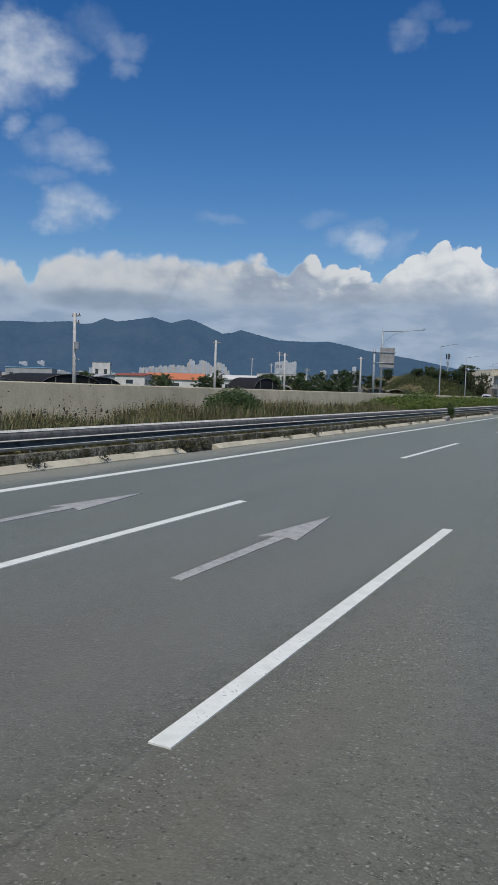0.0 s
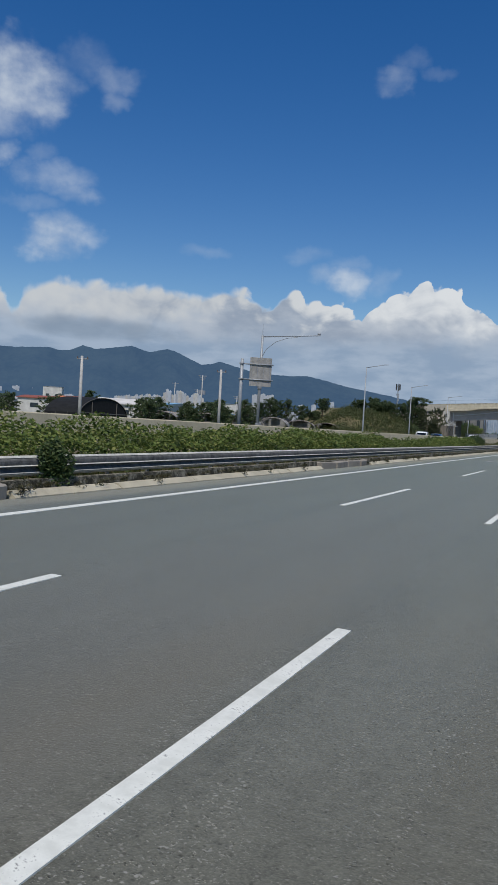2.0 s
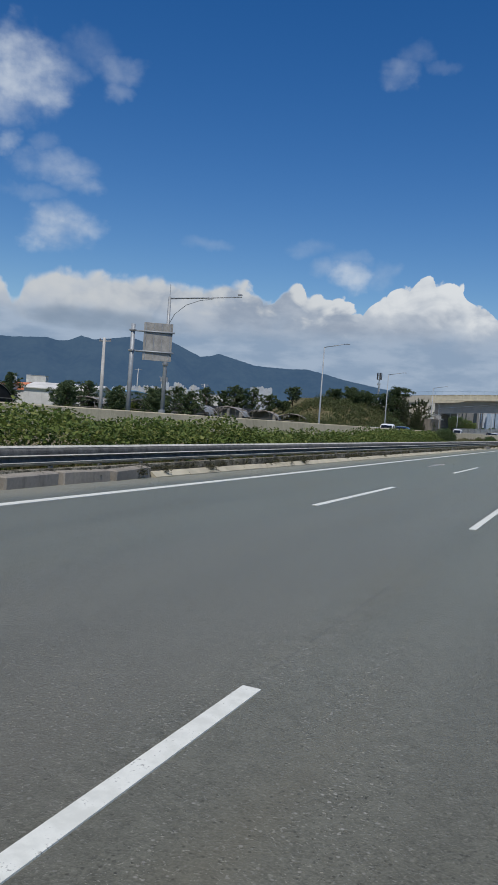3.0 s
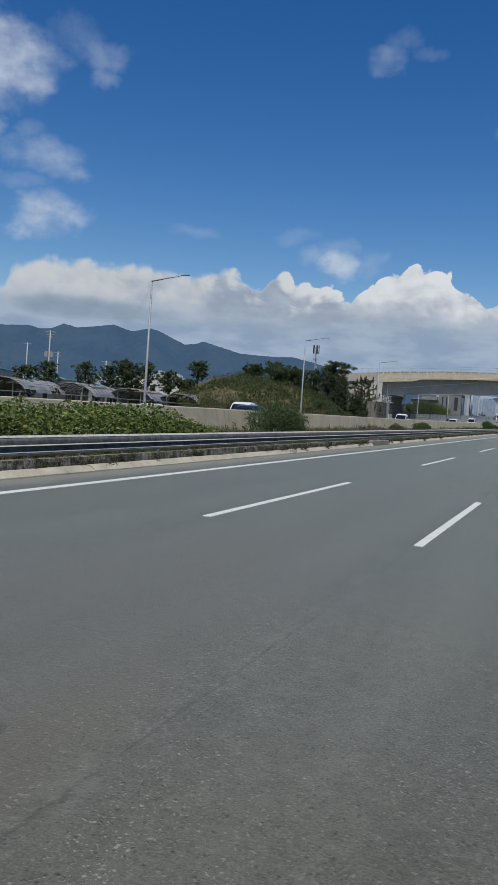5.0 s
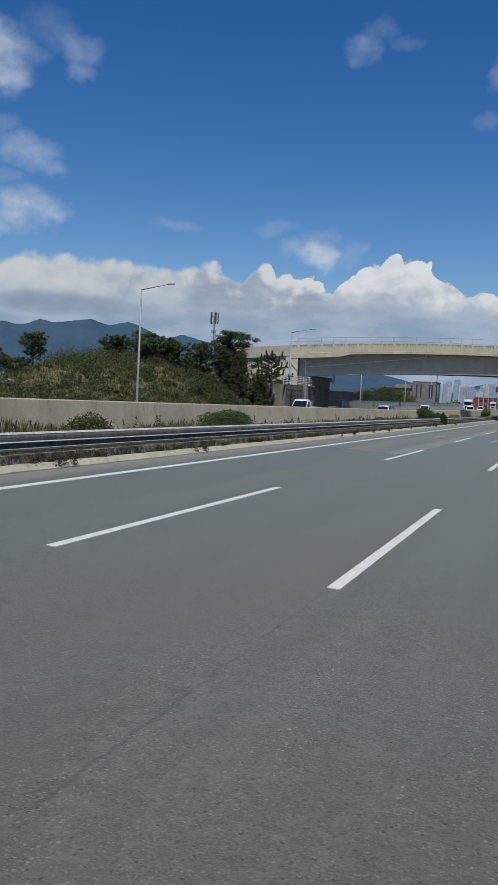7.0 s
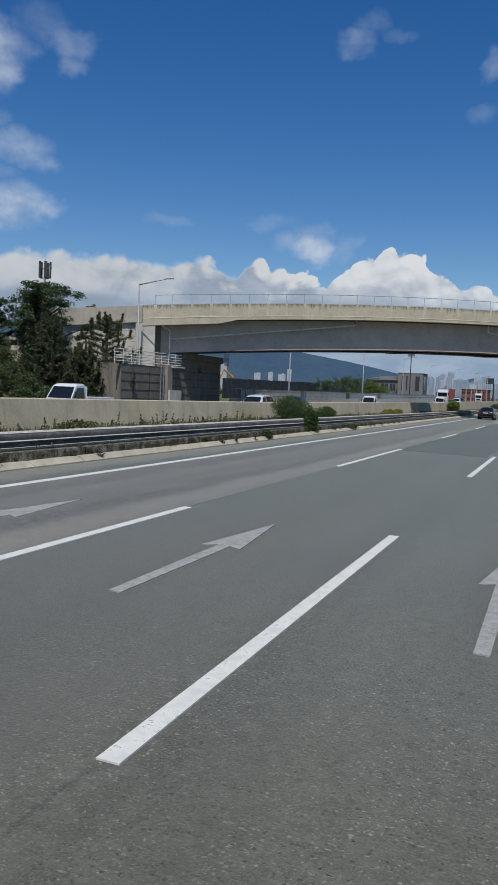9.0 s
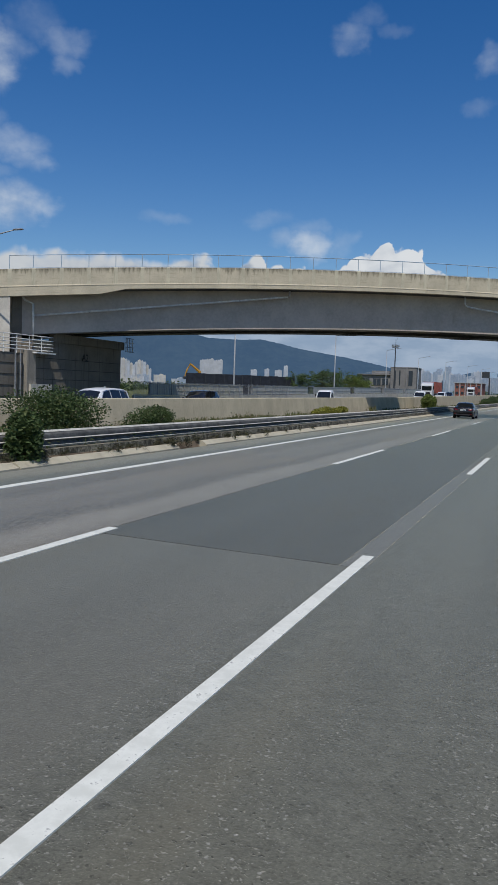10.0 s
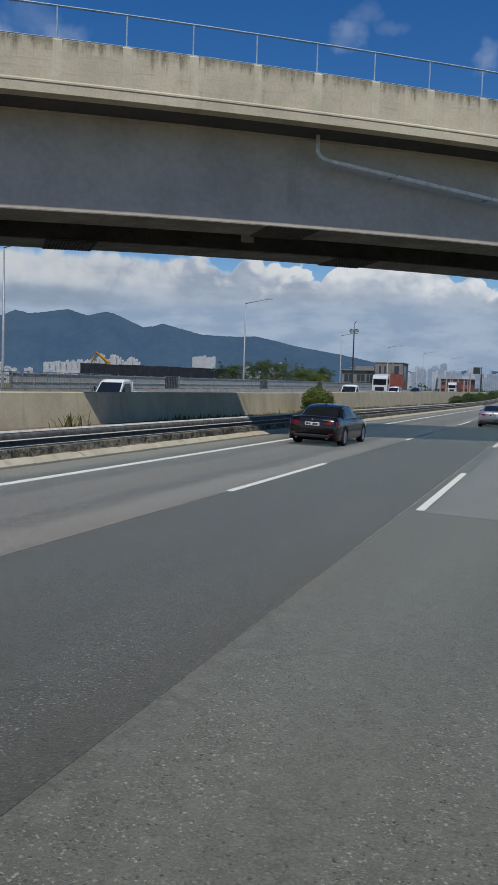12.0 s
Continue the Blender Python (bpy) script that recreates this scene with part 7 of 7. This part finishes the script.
def car(name, label, m, paint, L=4.9, W=1.86, H=1.46, kind="sedan", group=""):
    """A car with its tail at the origin, nose towards +y, and the ground at z 0."""
    t = thing(name, label, "car", m, group)
    hw = W / 2
    k = L / 4.9
    axle = (1.10 * k, 1.10 * k + 2.95 * k)
    belt = 0.93 if kind == "sedan" else 1.05
    R = 0.385

    def deck(y):
        u = y / L
        if kind == "sedan":
            return float(np.interp(u, [0, 0.012, 0.05, 0.16, 0.24, 0.70, 0.78, 0.93, 0.98, 1.0], [0.80, 0.97, 1.035, 1.03, 0.98, 0.97, 0.95, 0.80, 0.68, 0.55]))
        return float(np.interp(u, [0, 0.012, 0.05, 0.2, 0.70, 0.76, 0.94, 0.985, 1.0], [0.9, 1.08, 1.10, 1.08, 1.06, 1.05, 0.92, 0.78, 0.6]))

    def half(y):
        u = y / L
        return hw * float(np.interp(u, [0, 0.02, 0.08, 0.25, 0.75, 0.93, 0.985, 1.0], [0.86, 0.93, 0.98, 1.0, 1.0, 0.95, 0.84, 0.70]))

    ys = sorted(set([0, 0.03, 0.08, 0.2, 0.4, L - 0.5, L - 0.25, L - 0.1, L - 0.03, L] + [round(a + q, 3) for a in axle for q in (-0.46, -0.39, -0.36, -0.3, -0.2, -0.1, 0, 0.1, 0.2, 0.3, 0.36, 0.39, 0.46)] + [1.9 * k, 2.3 * k, 2.7 * k, 3.1 * k]))
    secs = []
    for y in ys:
        zb = 0.20 + (0.12 if y < 0.1 or y > L - 0.12 else 0)
        for a in axle:
            d = abs(y - a)
            if d < R:
                zb = max(zb, 0.335 + math.sqrt(R * R - d * d))
        h, dk = half(y), deck(y)
        sh = min(dk - 0.05, belt - 0.06)
        zb = min(zb, sh - 0.05)
        right = [(h * 0.90, zb), (h * 0.985, zb + 0.02), (h, max(zb + 0.04, 0.52)), (h * 0.985, max(zb + 0.06, (0.52 + sh) / 2 + 0.05)), (h * 0.955, sh), (h * 0.88, dk - 0.02), (h * 0.5, dk + 0.015), (0, dk + 0.025)]
        ring = [(px, y, pz) for px, pz in right] + [(-px, y, pz) for px, pz in right[-2::-1]]
        secs.append(ring)
    s = Shape()
    s.sweep(secs)
    s.done("body", paint, t, "", True)
    Shape().box((0, L / 2, 0.40), (W * 0.80, L * 0.93, 0.36), 0, 0.05).done("underbody", M_UNDER, t)

    # cabin surface, from belt to roof
    if kind == "sedan":
        ry = [0.62 * k, 0.85 * k, 1.25 * k, 1.65 * k, 2.1 * k, 2.6 * k, 2.95 * k, 3.35 * k, 3.62 * k]
        rz = [belt + 0.06, 1.12, 1.33, 1.43, H, H - 0.01, 1.385, 1.17, belt + 0.02]
    else:
        ry = [0.10 * k, 0.2 * k, 0.4 * k, 0.9 * k, 2.0 * k, 2.7 * k, 3.05 * k, 3.5 * k, 3.75 * k]
        rz = [belt + 0.1, H - 0.35, H - 0.1, H, H + 0.02, H - 0.03, H - 0.12, 1.3, belt + 0.04]

    def roof(y):
        return float(np.interp(y, ry, rz))

    def cab(y, v):
        """v 0 at the belt on one side, 1 at the middle of the roof."""
        zt = roof(y)
        wb, wr = half(y) * 0.93, half(y) * 0.66
        zb0 = belt - 0.05
        if v < 0.7:
            q = v / 0.7
            return (wb + (wr - wb) * (q ** 1.15), y, zb0 + (zt - 0.045 - zb0) * q)
        q = (v - 0.7) / 0.3
        return (wr * (1 - q), y, zt - 0.045 + 0.045 * math.sin(q * math.pi / 2))

    yy = [ry[0] + (ry[-1] - ry[0]) * i / 26 for i in range(27)]
    vv = [0, 0.2, 0.4, 0.58, 0.66, 0.7, 0.76, 0.84, 0.92, 1.0]
    s = Shape()
    s.sweep([[cab(y, v) for v in vv] + [(-cab(y, v)[0], y, cab(y, v)[2]) for v in reversed(vv[:-1])] for y in yy], True, True)
    s.done("cabin", paint, t, "", True)

    def patch(nm, corners, parent, label="", sgn=1, mat=M_CGLASS, nu=10, nv=5):
        """Glass that follows the cabin between four corners given as (y, v), a little proud."""
        s = Shape()
        rows = []
        (y0, v0), (y1, v1), (y2, v2), (y3, v3) = corners
        for i in range(nu + 1):
            a = i / nu
            row = []
            for j in range(nv + 1):
                b = j / nv
                y = (y0 * (1 - a) + y1 * a) * (1 - b) + (y3 * (1 - a) + y2 * a) * b
                v = (v0 * (1 - a) + v1 * a) * (1 - b) + (v3 * (1 - a) + v2 * a) * b
                p = cab(y, v)
                row.append(((p[0] + 0.012) * sgn, p[1], p[2] + 0.006))
            rows.append(row)
        back = [[(p[0] - 0.014 * sgn, p[1], p[2] - 0.008) for p in row] for row in rows]
        m_ = nv + 1
        vs = [p for r in rows for p in r] + [p for r in back for p in r]
        o = len(rows) * m_
        fs = [(i * m_ + j, i * m_ + j + 1, i * m_ + m_ + j + 1, i * m_ + m_ + j) for i in range(nu) for j in range(nv)]
        fs += [tuple(q + o for q in reversed(f)) for f in fs]
        s.add(vs, fs)
        return s.done(nm, mat, parent, label, True, normals=False)

    def wide_patch(nm, ya, yb, va, t, label):
        """Front or rear glass across the cabin, from ya up to yb."""
        s = Shape()
        rows = []
        for i in range(7):
            y = ya + (yb - ya) * i / 6
            va_i = va
            pts = [cab(y, 0.58 + 0.42 * j / 6) for j in range(7)]
            full = [(p[0] * 0.97, p[1], p[2] + 0.01) for p in pts] + [(-p[0] * 0.97, p[1], p[2] + 0.01) for p in pts[-2::-1]]
            rows.append(full)
        dy = -0.012 if yb > ya else 0.012
        vs = [(p[0], p[1] + dy, p[2] + 0.008) for r in rows for p in r]
        m_ = len(rows[0])
        fs = [(i * m_ + j, i * m_ + j + 1, i * m_ + m_ + j + 1, i * m_ + m_ + j) for i in range(6) for j in range(m_ - 1)]
        s.add(vs, fs)
        return s.done(nm, M_CGLASS, t, label, True)

    wide_patch("rear_window", ry[0] + 0.06, ry[2] + 0.16 if kind == "sedan" else ry[2], 0.0, t, "dark tinted rear window")
    wide_patch("windscreen", ry[-1] - 0.04, ry[-3] + 0.05, 0.0, t, "windscreen")
    if kind == "sedan":
        panes = [((1.02 * k, 0.17), (1.32 * k, 0.17), (1.55 * k, 0.60), (1.50 * k, 0.58)), ((1.36 * k, 0.17), (2.24 * k, 0.17), (2.26 * k, 0.62), (1.60 * k, 0.61)), ((2.30 * k, 0.17), (3.35 * k, 0.17), (2.86 * k, 0.60), (2.32 * k, 0.62))]
    else:
        panes = [((0.5 * k, 0.12), (1.3 * k, 0.12), (1.3 * k, 0.6), (0.62 * k, 0.58)), ((1.36 * k, 0.12), (2.3 * k, 0.12), (2.3 * k, 0.62), (1.36 * k, 0.61)), ((2.36 * k, 0.12), (3.45 * k, 0.12), (2.92 * k, 0.60), (2.38 * k, 0.62))]
    for sg in (1, -1):
        for c in panes:
            patch("side_window", c, t, "dark tinted side window", sg)
        lo = [cab(panes[0][0][0] + (panes[-1][1][0] - panes[0][0][0]) * i / 10, 0.13) for i in range(11)]
        hi = [cab(panes[0][3][0] + (panes[-1][2][0] - panes[0][3][0]) * i / 10, 0.64) for i in range(11)]
        loop = lo + hi[::-1] + [lo[0]]
        Shape().tube([((p[0] + 0.012) * sg, p[1], p[2]) for p in loop], 0.011, 5).done("window_trim", M_CHROME, t, "chrome window trim")
        for y in (1.75 * k, 2.72 * k):
            Shape().box((sg * (hw * 0.985 + 0.012), y, belt - 0.14), (0.03, 0.2, 0.03), 0, 0.008).done("door_handle", paint if paint is not P_SILVER else M_CHROME, t)
        mr = Shape().box((sg * (hw + 0.07), 3.22 * k, belt + 0.05), (0.22, 0.12, 0.14), 0, 0.04).done("wing_mirror", paint, t)
        Shape().box((sg * (hw + 0.07), 3.155 * k, belt + 0.05), (0.17, 0.012, 0.1), 0, 0.004).done("mirror_glass", M_CHROME, mr)
        for a in axle:
            wheel(t, sg * (hw - 0.115), a, side=sg)
            arch = Shape()
            arch.tube([(sg * (hw - 0.02), a + math.cos(math.pi * i / 10) * (R + 0.005), 0.335 + math.sin(math.pi * i / 10) * (R + 0.005)) for i in range(11)], 0.018, 5)
            arch.done("wheel_arch", paint, t)
        # tail lamp wraps round the corner
        s = Shape()
        zt = 0.80 if kind == "sedan" else 0.88
        outline = [(0.47, -0.012), (0.62, -0.004), (0.80, 0.03), (0.905, 0.12), (0.955, 0.36)]
        top = [(sg * hw * px, py - 0.012, zt + dz) for (px, py), dz in zip(outline, (0.03, 0.055, 0.075, 0.075, 0.05))]
        bot = [(sg * hw * px * 1.01, py - 0.012, zt + dz) for (px, py), dz in zip(outline, (-0.02, -0.03, -0.075, -0.085, -0.01))]
        tin = [(p[0] * 0.94, p[1] + 0.06, p[2]) for p in top]
        bin_ = [(p[0] * 0.94, p[1] + 0.06, p[2]) for p in bot]
        s.sweep([[top[i], bot[i], bin_[i], tin[i]] for i in range(5)])
        s.done("tail_lamp", M_RED, t, "red wrap-round tail lamp")
        Shape().box((sg * hw * 0.70, L - 0.12, 0.68), (0.42, 0.2, 0.14), -sg * 0.35, 0.04).done("headlamp", M_LAMPG, t, "clear headlamp")
        Shape().box((sg * hw * 0.72, 0.0, 0.44), (0.16, 0.03, 0.04), 0, 0.01).done("reflector", M_RED, t)
        Shape().tube([(sg * 0.55, -0.03, 0.30), (sg * 0.55, 0.15, 0.30)], 0.04, 10).done("exhaust_tip", M_CHROME, t)
    pl = Shape().box((0, -0.02, zt - 0.02), (0.52, 0.02, 0.12), 0, 0.004).done("number_plate", M_PLATE, t, "white number plate with dark bars")
    for i, (cx, w) in enumerate(((-0.17, 0.09), (-0.08, 0.05), (0.06, 0.09), (0.16, 0.08))):
        Shape().box((cx, -0.032, zt - 0.02), (w, 0.004, 0.07)).done("plate_mark", M_UNDER, pl)
    Shape().tube([(0, -0.022, zt + 0.13), (0, -0.008, zt + 0.13)], 0.04, 12).done("badge", M_CHROME, t, "round chrome badge")
    Shape().box((0.48, -0.006, zt + 0.12), (0.14, 0.008, 0.025)).done("model_mark", M_CHROME, t)
    Shape().box((0, -0.03, 0.36), (W * 0.7, 0.08, 0.12), 0, 0.03).done("rear_valance", M_UNDER, t)
    Shape().box((0, L - 0.02, 0.56), (0.7, 0.06, 0.16), 0, 0.03).done("grille", M_UNDER, t)
    Shape().box((0, 1.65 * k, roof(1.65 * k) + 0.03), (0.04, 0.14, 0.06), 0, 0.015).done("roof_antenna", paint, t)
    return t


car("sedan_car", "black saloon car with dark glass driving in the inner lane", pose(-7.86, 297.15, road_z(-7.86, 299), 0.0, 1.5, 0), P_BLACK)
car("sedan_car", "silver saloon car with red tail lamps in the middle lane", pose(-3.62, 323.5, road_z(-3.62, 326), 0.0, 1.5, 0), P_SILVER)


def small_truck(label, m, cabp=P_WHITE):
    """A light cab-over truck; nose towards +y."""
    t = thing("small_truck", label, "truck", m, "oncoming vehicles")
    s = Shape()
    prof = [(3.25, 0.42), (4.74, 0.42), (4.84, 0.60), (4.82, 1.04), (4.26, 1.78), (4.05, 1.93), (3.40, 1.96), (3.22, 1.86)]
    # sides lean in above the belt line, the roof is crowned
    s.sweep([[(x * (1 - 0.1 * max(0, z - 1.04) / 0.9), y, z - (drop if z > 1.8 else 0)) for y, z in prof]
             for x, drop in ((-0.86, 0.10), (-0.82, 0.035), (-0.6, 0.0), (0.6, 0.0), (0.82, 0.035), (0.86, 0.10))])
    s.done("cab", cabp, t)
    g = Shape()
    g.add([(-0.79, 4.80, 1.09), (0.79, 4.80, 1.09), (0.70, 4.295, 1.76), (-0.70, 4.295, 1.76), (-0.79, 4.74, 1.09), (0.79, 4.74, 1.09), (0.70, 4.23, 1.76), (-0.70, 4.23, 1.76)],
          [(0, 1, 2, 3), (7, 6, 5, 4), (0, 4, 5, 1), (1, 5, 6, 2), (2, 6, 7, 3), (3, 7, 4, 0)])
    g.done("windscreen", M_CGLASS, t, "dark windscreen")
    for sg in (1, -1):
        g = Shape()
        g.add([(sg * 0.868, 3.42, 1.10), (sg * 0.868, 4.62, 1.10), (sg * 0.806, 4.14, 1.70), (sg * 0.806, 3.46, 1.72), (sg * 0.83, 3.42, 1.10), (sg * 0.83, 4.62, 1.10), (sg * 0.77, 4.14, 1.70), (sg * 0.77, 3.46, 1.72)],
              [(0, 1, 2, 3), (7, 6, 5, 4), (0, 4, 5, 1), (1, 5, 6, 2), (2, 6, 7, 3), (3, 7, 4, 0)])
        g.done("side_window", M_CGLASS, t)
        Shape().box((sg * 1.0, 4.6, 1.35), (0.12, 0.08, 0.3), 0, 0.03).done("wing_mirror", M_UNDER, t)
        Shape().box((sg * 0.66, 4.82, 0.75), (0.3, 0.05, 0.2), 0, 0.03).done("headlamp", M_LAMPG, t)
        wheel(t, sg * 0.72, 4.1, 0.33, 0.2, sg, 6)
        wheel(t, sg * 0.70, 1.0, 0.30, 0.2, sg, 6)
        Shape().box((sg * 0.84, 1.6, 0.98), (0.04, 3.1, 0.4), 0, 0.01).done("side_board", cabp, t)
    Shape().box((0, 1.6, 0.72), (1.66, 3.15, 0.1), 0, 0.02).done("bed", M_UNDER, t)
    Shape().box((0, 2.4, 0.5), (0.7, 4.4, 0.18), 0, 0.02).done("chassis", M_UNDER, t)
    Shape().box((0, 3.1, 1.35), (1.6, 0.06, 0.9), 0, 0.02).done("headboard", cabp, t)
    Shape().box((0, 0.03, 0.98), (1.64, 0.04, 0.4), 0, 0.01).done("tailboard", cabp, t)
    Shape().box((0, 4.84, 0.5), (1.6, 0.08, 0.16), 0, 0.03).done("bumper", M_UNDER, t)
    return t


G_O = "oncoming vehicles"


def oncoming(x, y):
    """Nose at y, pointing back along the road, pitched with its slope."""
    return lambda L: pose(x, y + L, far_z(x, y + L), -math.degrees((far_z(x, y + L) - far_z(x, y)) / L), 0, 180)


small_truck("small white cab-over truck in the far carriageway", oncoming(-25.0, 312.4)(4.85))
small_truck("small white truck with an empty bed passing the abutment", oncoming(-27.0, 240.2)(4.85))
small_truck("small white pickup truck in the far carriageway", oncoming(-25.0, 169.6)(4.85))
car("suv_car", "white sport utility car in the far carriageway", oncoming(-21.3, 255.4)(4.6), P_WHITE, 4.6, 1.85, 1.72, "suv", G_O)
car("suv_car", "dark blue sport utility car in the far carriageway", oncoming(-24.8, 275.5)(4.6), P_DARK, 4.6, 1.85, 1.7, "suv", G_O)
car("sedan_car", "white saloon car in the far carriageway", oncoming(-21.3, 146.8)(4.7), P_WHITE, 4.7, 1.82, 1.50, "sedan", G_O)
car("suv_car", "dark sport utility car in the far carriageway", oncoming(-21.4, 160.4)(4.6), P_DARK, 4.6, 1.85, 1.75, "suv", G_O)
car("suv_car", "white van-like car in the far carriageway", oncoming(-21.5, 384)(4.6), P_WHITE, 4.6, 1.85, 1.8, "suv", G_O)
car("suv_car", "dark estate car in the far carriageway", oncoming(-25, 425)(4.6), P_DARK, 4.6, 1.85, 1.7, "suv", G_O)


def container_truck(label, m, boxm):
    t = thing("container_truck", label, "truck", m, G_O)
    s = Shape()
    s.sweep([[(x, y, z) for y, z in ((13.2, 0.6), (15.4, 0.6), (15.5, 1.0), (15.45, 1.9), (15.25, 3.1), (14.9, 3.5), (13.6, 3.75), (13.2, 3.6))] for x in (-1.22, -1.15, 1.15, 1.22)])
    s.done("cab", P_PALE, t)
    Shape().box((0, 15.42, 2.45), (2.1, 0.08, 0.95), 0, 0.03).done("windscreen", M_CGLASS, t)
    Shape().box((0, 15.5, 1.35), (1.5, 0.08, 0.6), 0, 0.03).done("grille", M_UNDER, t)
    Shape().box((0, 15.52, 0.65), (2.3, 0.12, 0.35), 0, 0.04).done("bumper", P_SILVER, t)
    for sg in (1, -1):
        Shape().box((sg * 1.225, 14.5, 2.5), (0.04, 1.1, 0.8), 0, 0.02).done("side_window", M_CGLASS, t)
        Shape().box((sg * 1.4, 15.2, 2.6), (0.22, 0.12, 0.7), 0, 0.04).done("wing_mirror", M_UNDER, t)
        Shape().box((sg * 0.95, 15.53, 1.0), (0.4, 0.06, 0.22), 0, 0.03).done("headlamp", M_LAMPG, t)
        for y in (14.3, 11.4, 3.4, 2.1):
            wheel(t, sg * 1.05, y, 0.5, 0.3, sg, 8)
    Shape().box((0, 6.9, 1.1), (0.9, 12.6, 0.25), 0, 0.02).done("chassis", M_UNDER, t)
    c = Shape().box((0, 6.6, 2.62), (2.40, 12.1, 2.55), 0, 0.02)
    for i in range(40):
        for sg in (1, -1):
            c.box((sg * 1.205, 0.75 + 0.3 * i, 2.62), (0.06, 0.14, 2.3))
    for i in range(9):
        c.box((-1.0 + 0.25 * i, 12.66, 2.62), (0.13, 0.05, 2.3))
    c.done("container", boxm, t, "ribbed shipping container")
    return t


M_CONT = plain("faded_red_container_paint", (0.30, 0.085, 0.06), 0.6, 0, 0.15, 0.8)
container_truck("articulated lorry with a faded red shipping container", oncoming(-26.5, 400)(15.6), M_CONT)
container_truck("articulated lorry with a dark red container", oncoming(-29.0, 520)(15.6), plain("dark_red_container_paint", (0.22, 0.06, 0.05), 0.6, 0, 0.15, 0.8))
small_truck("white flat-fronted truck in the far carriageway", oncoming(-21.4, 358)(4.85))
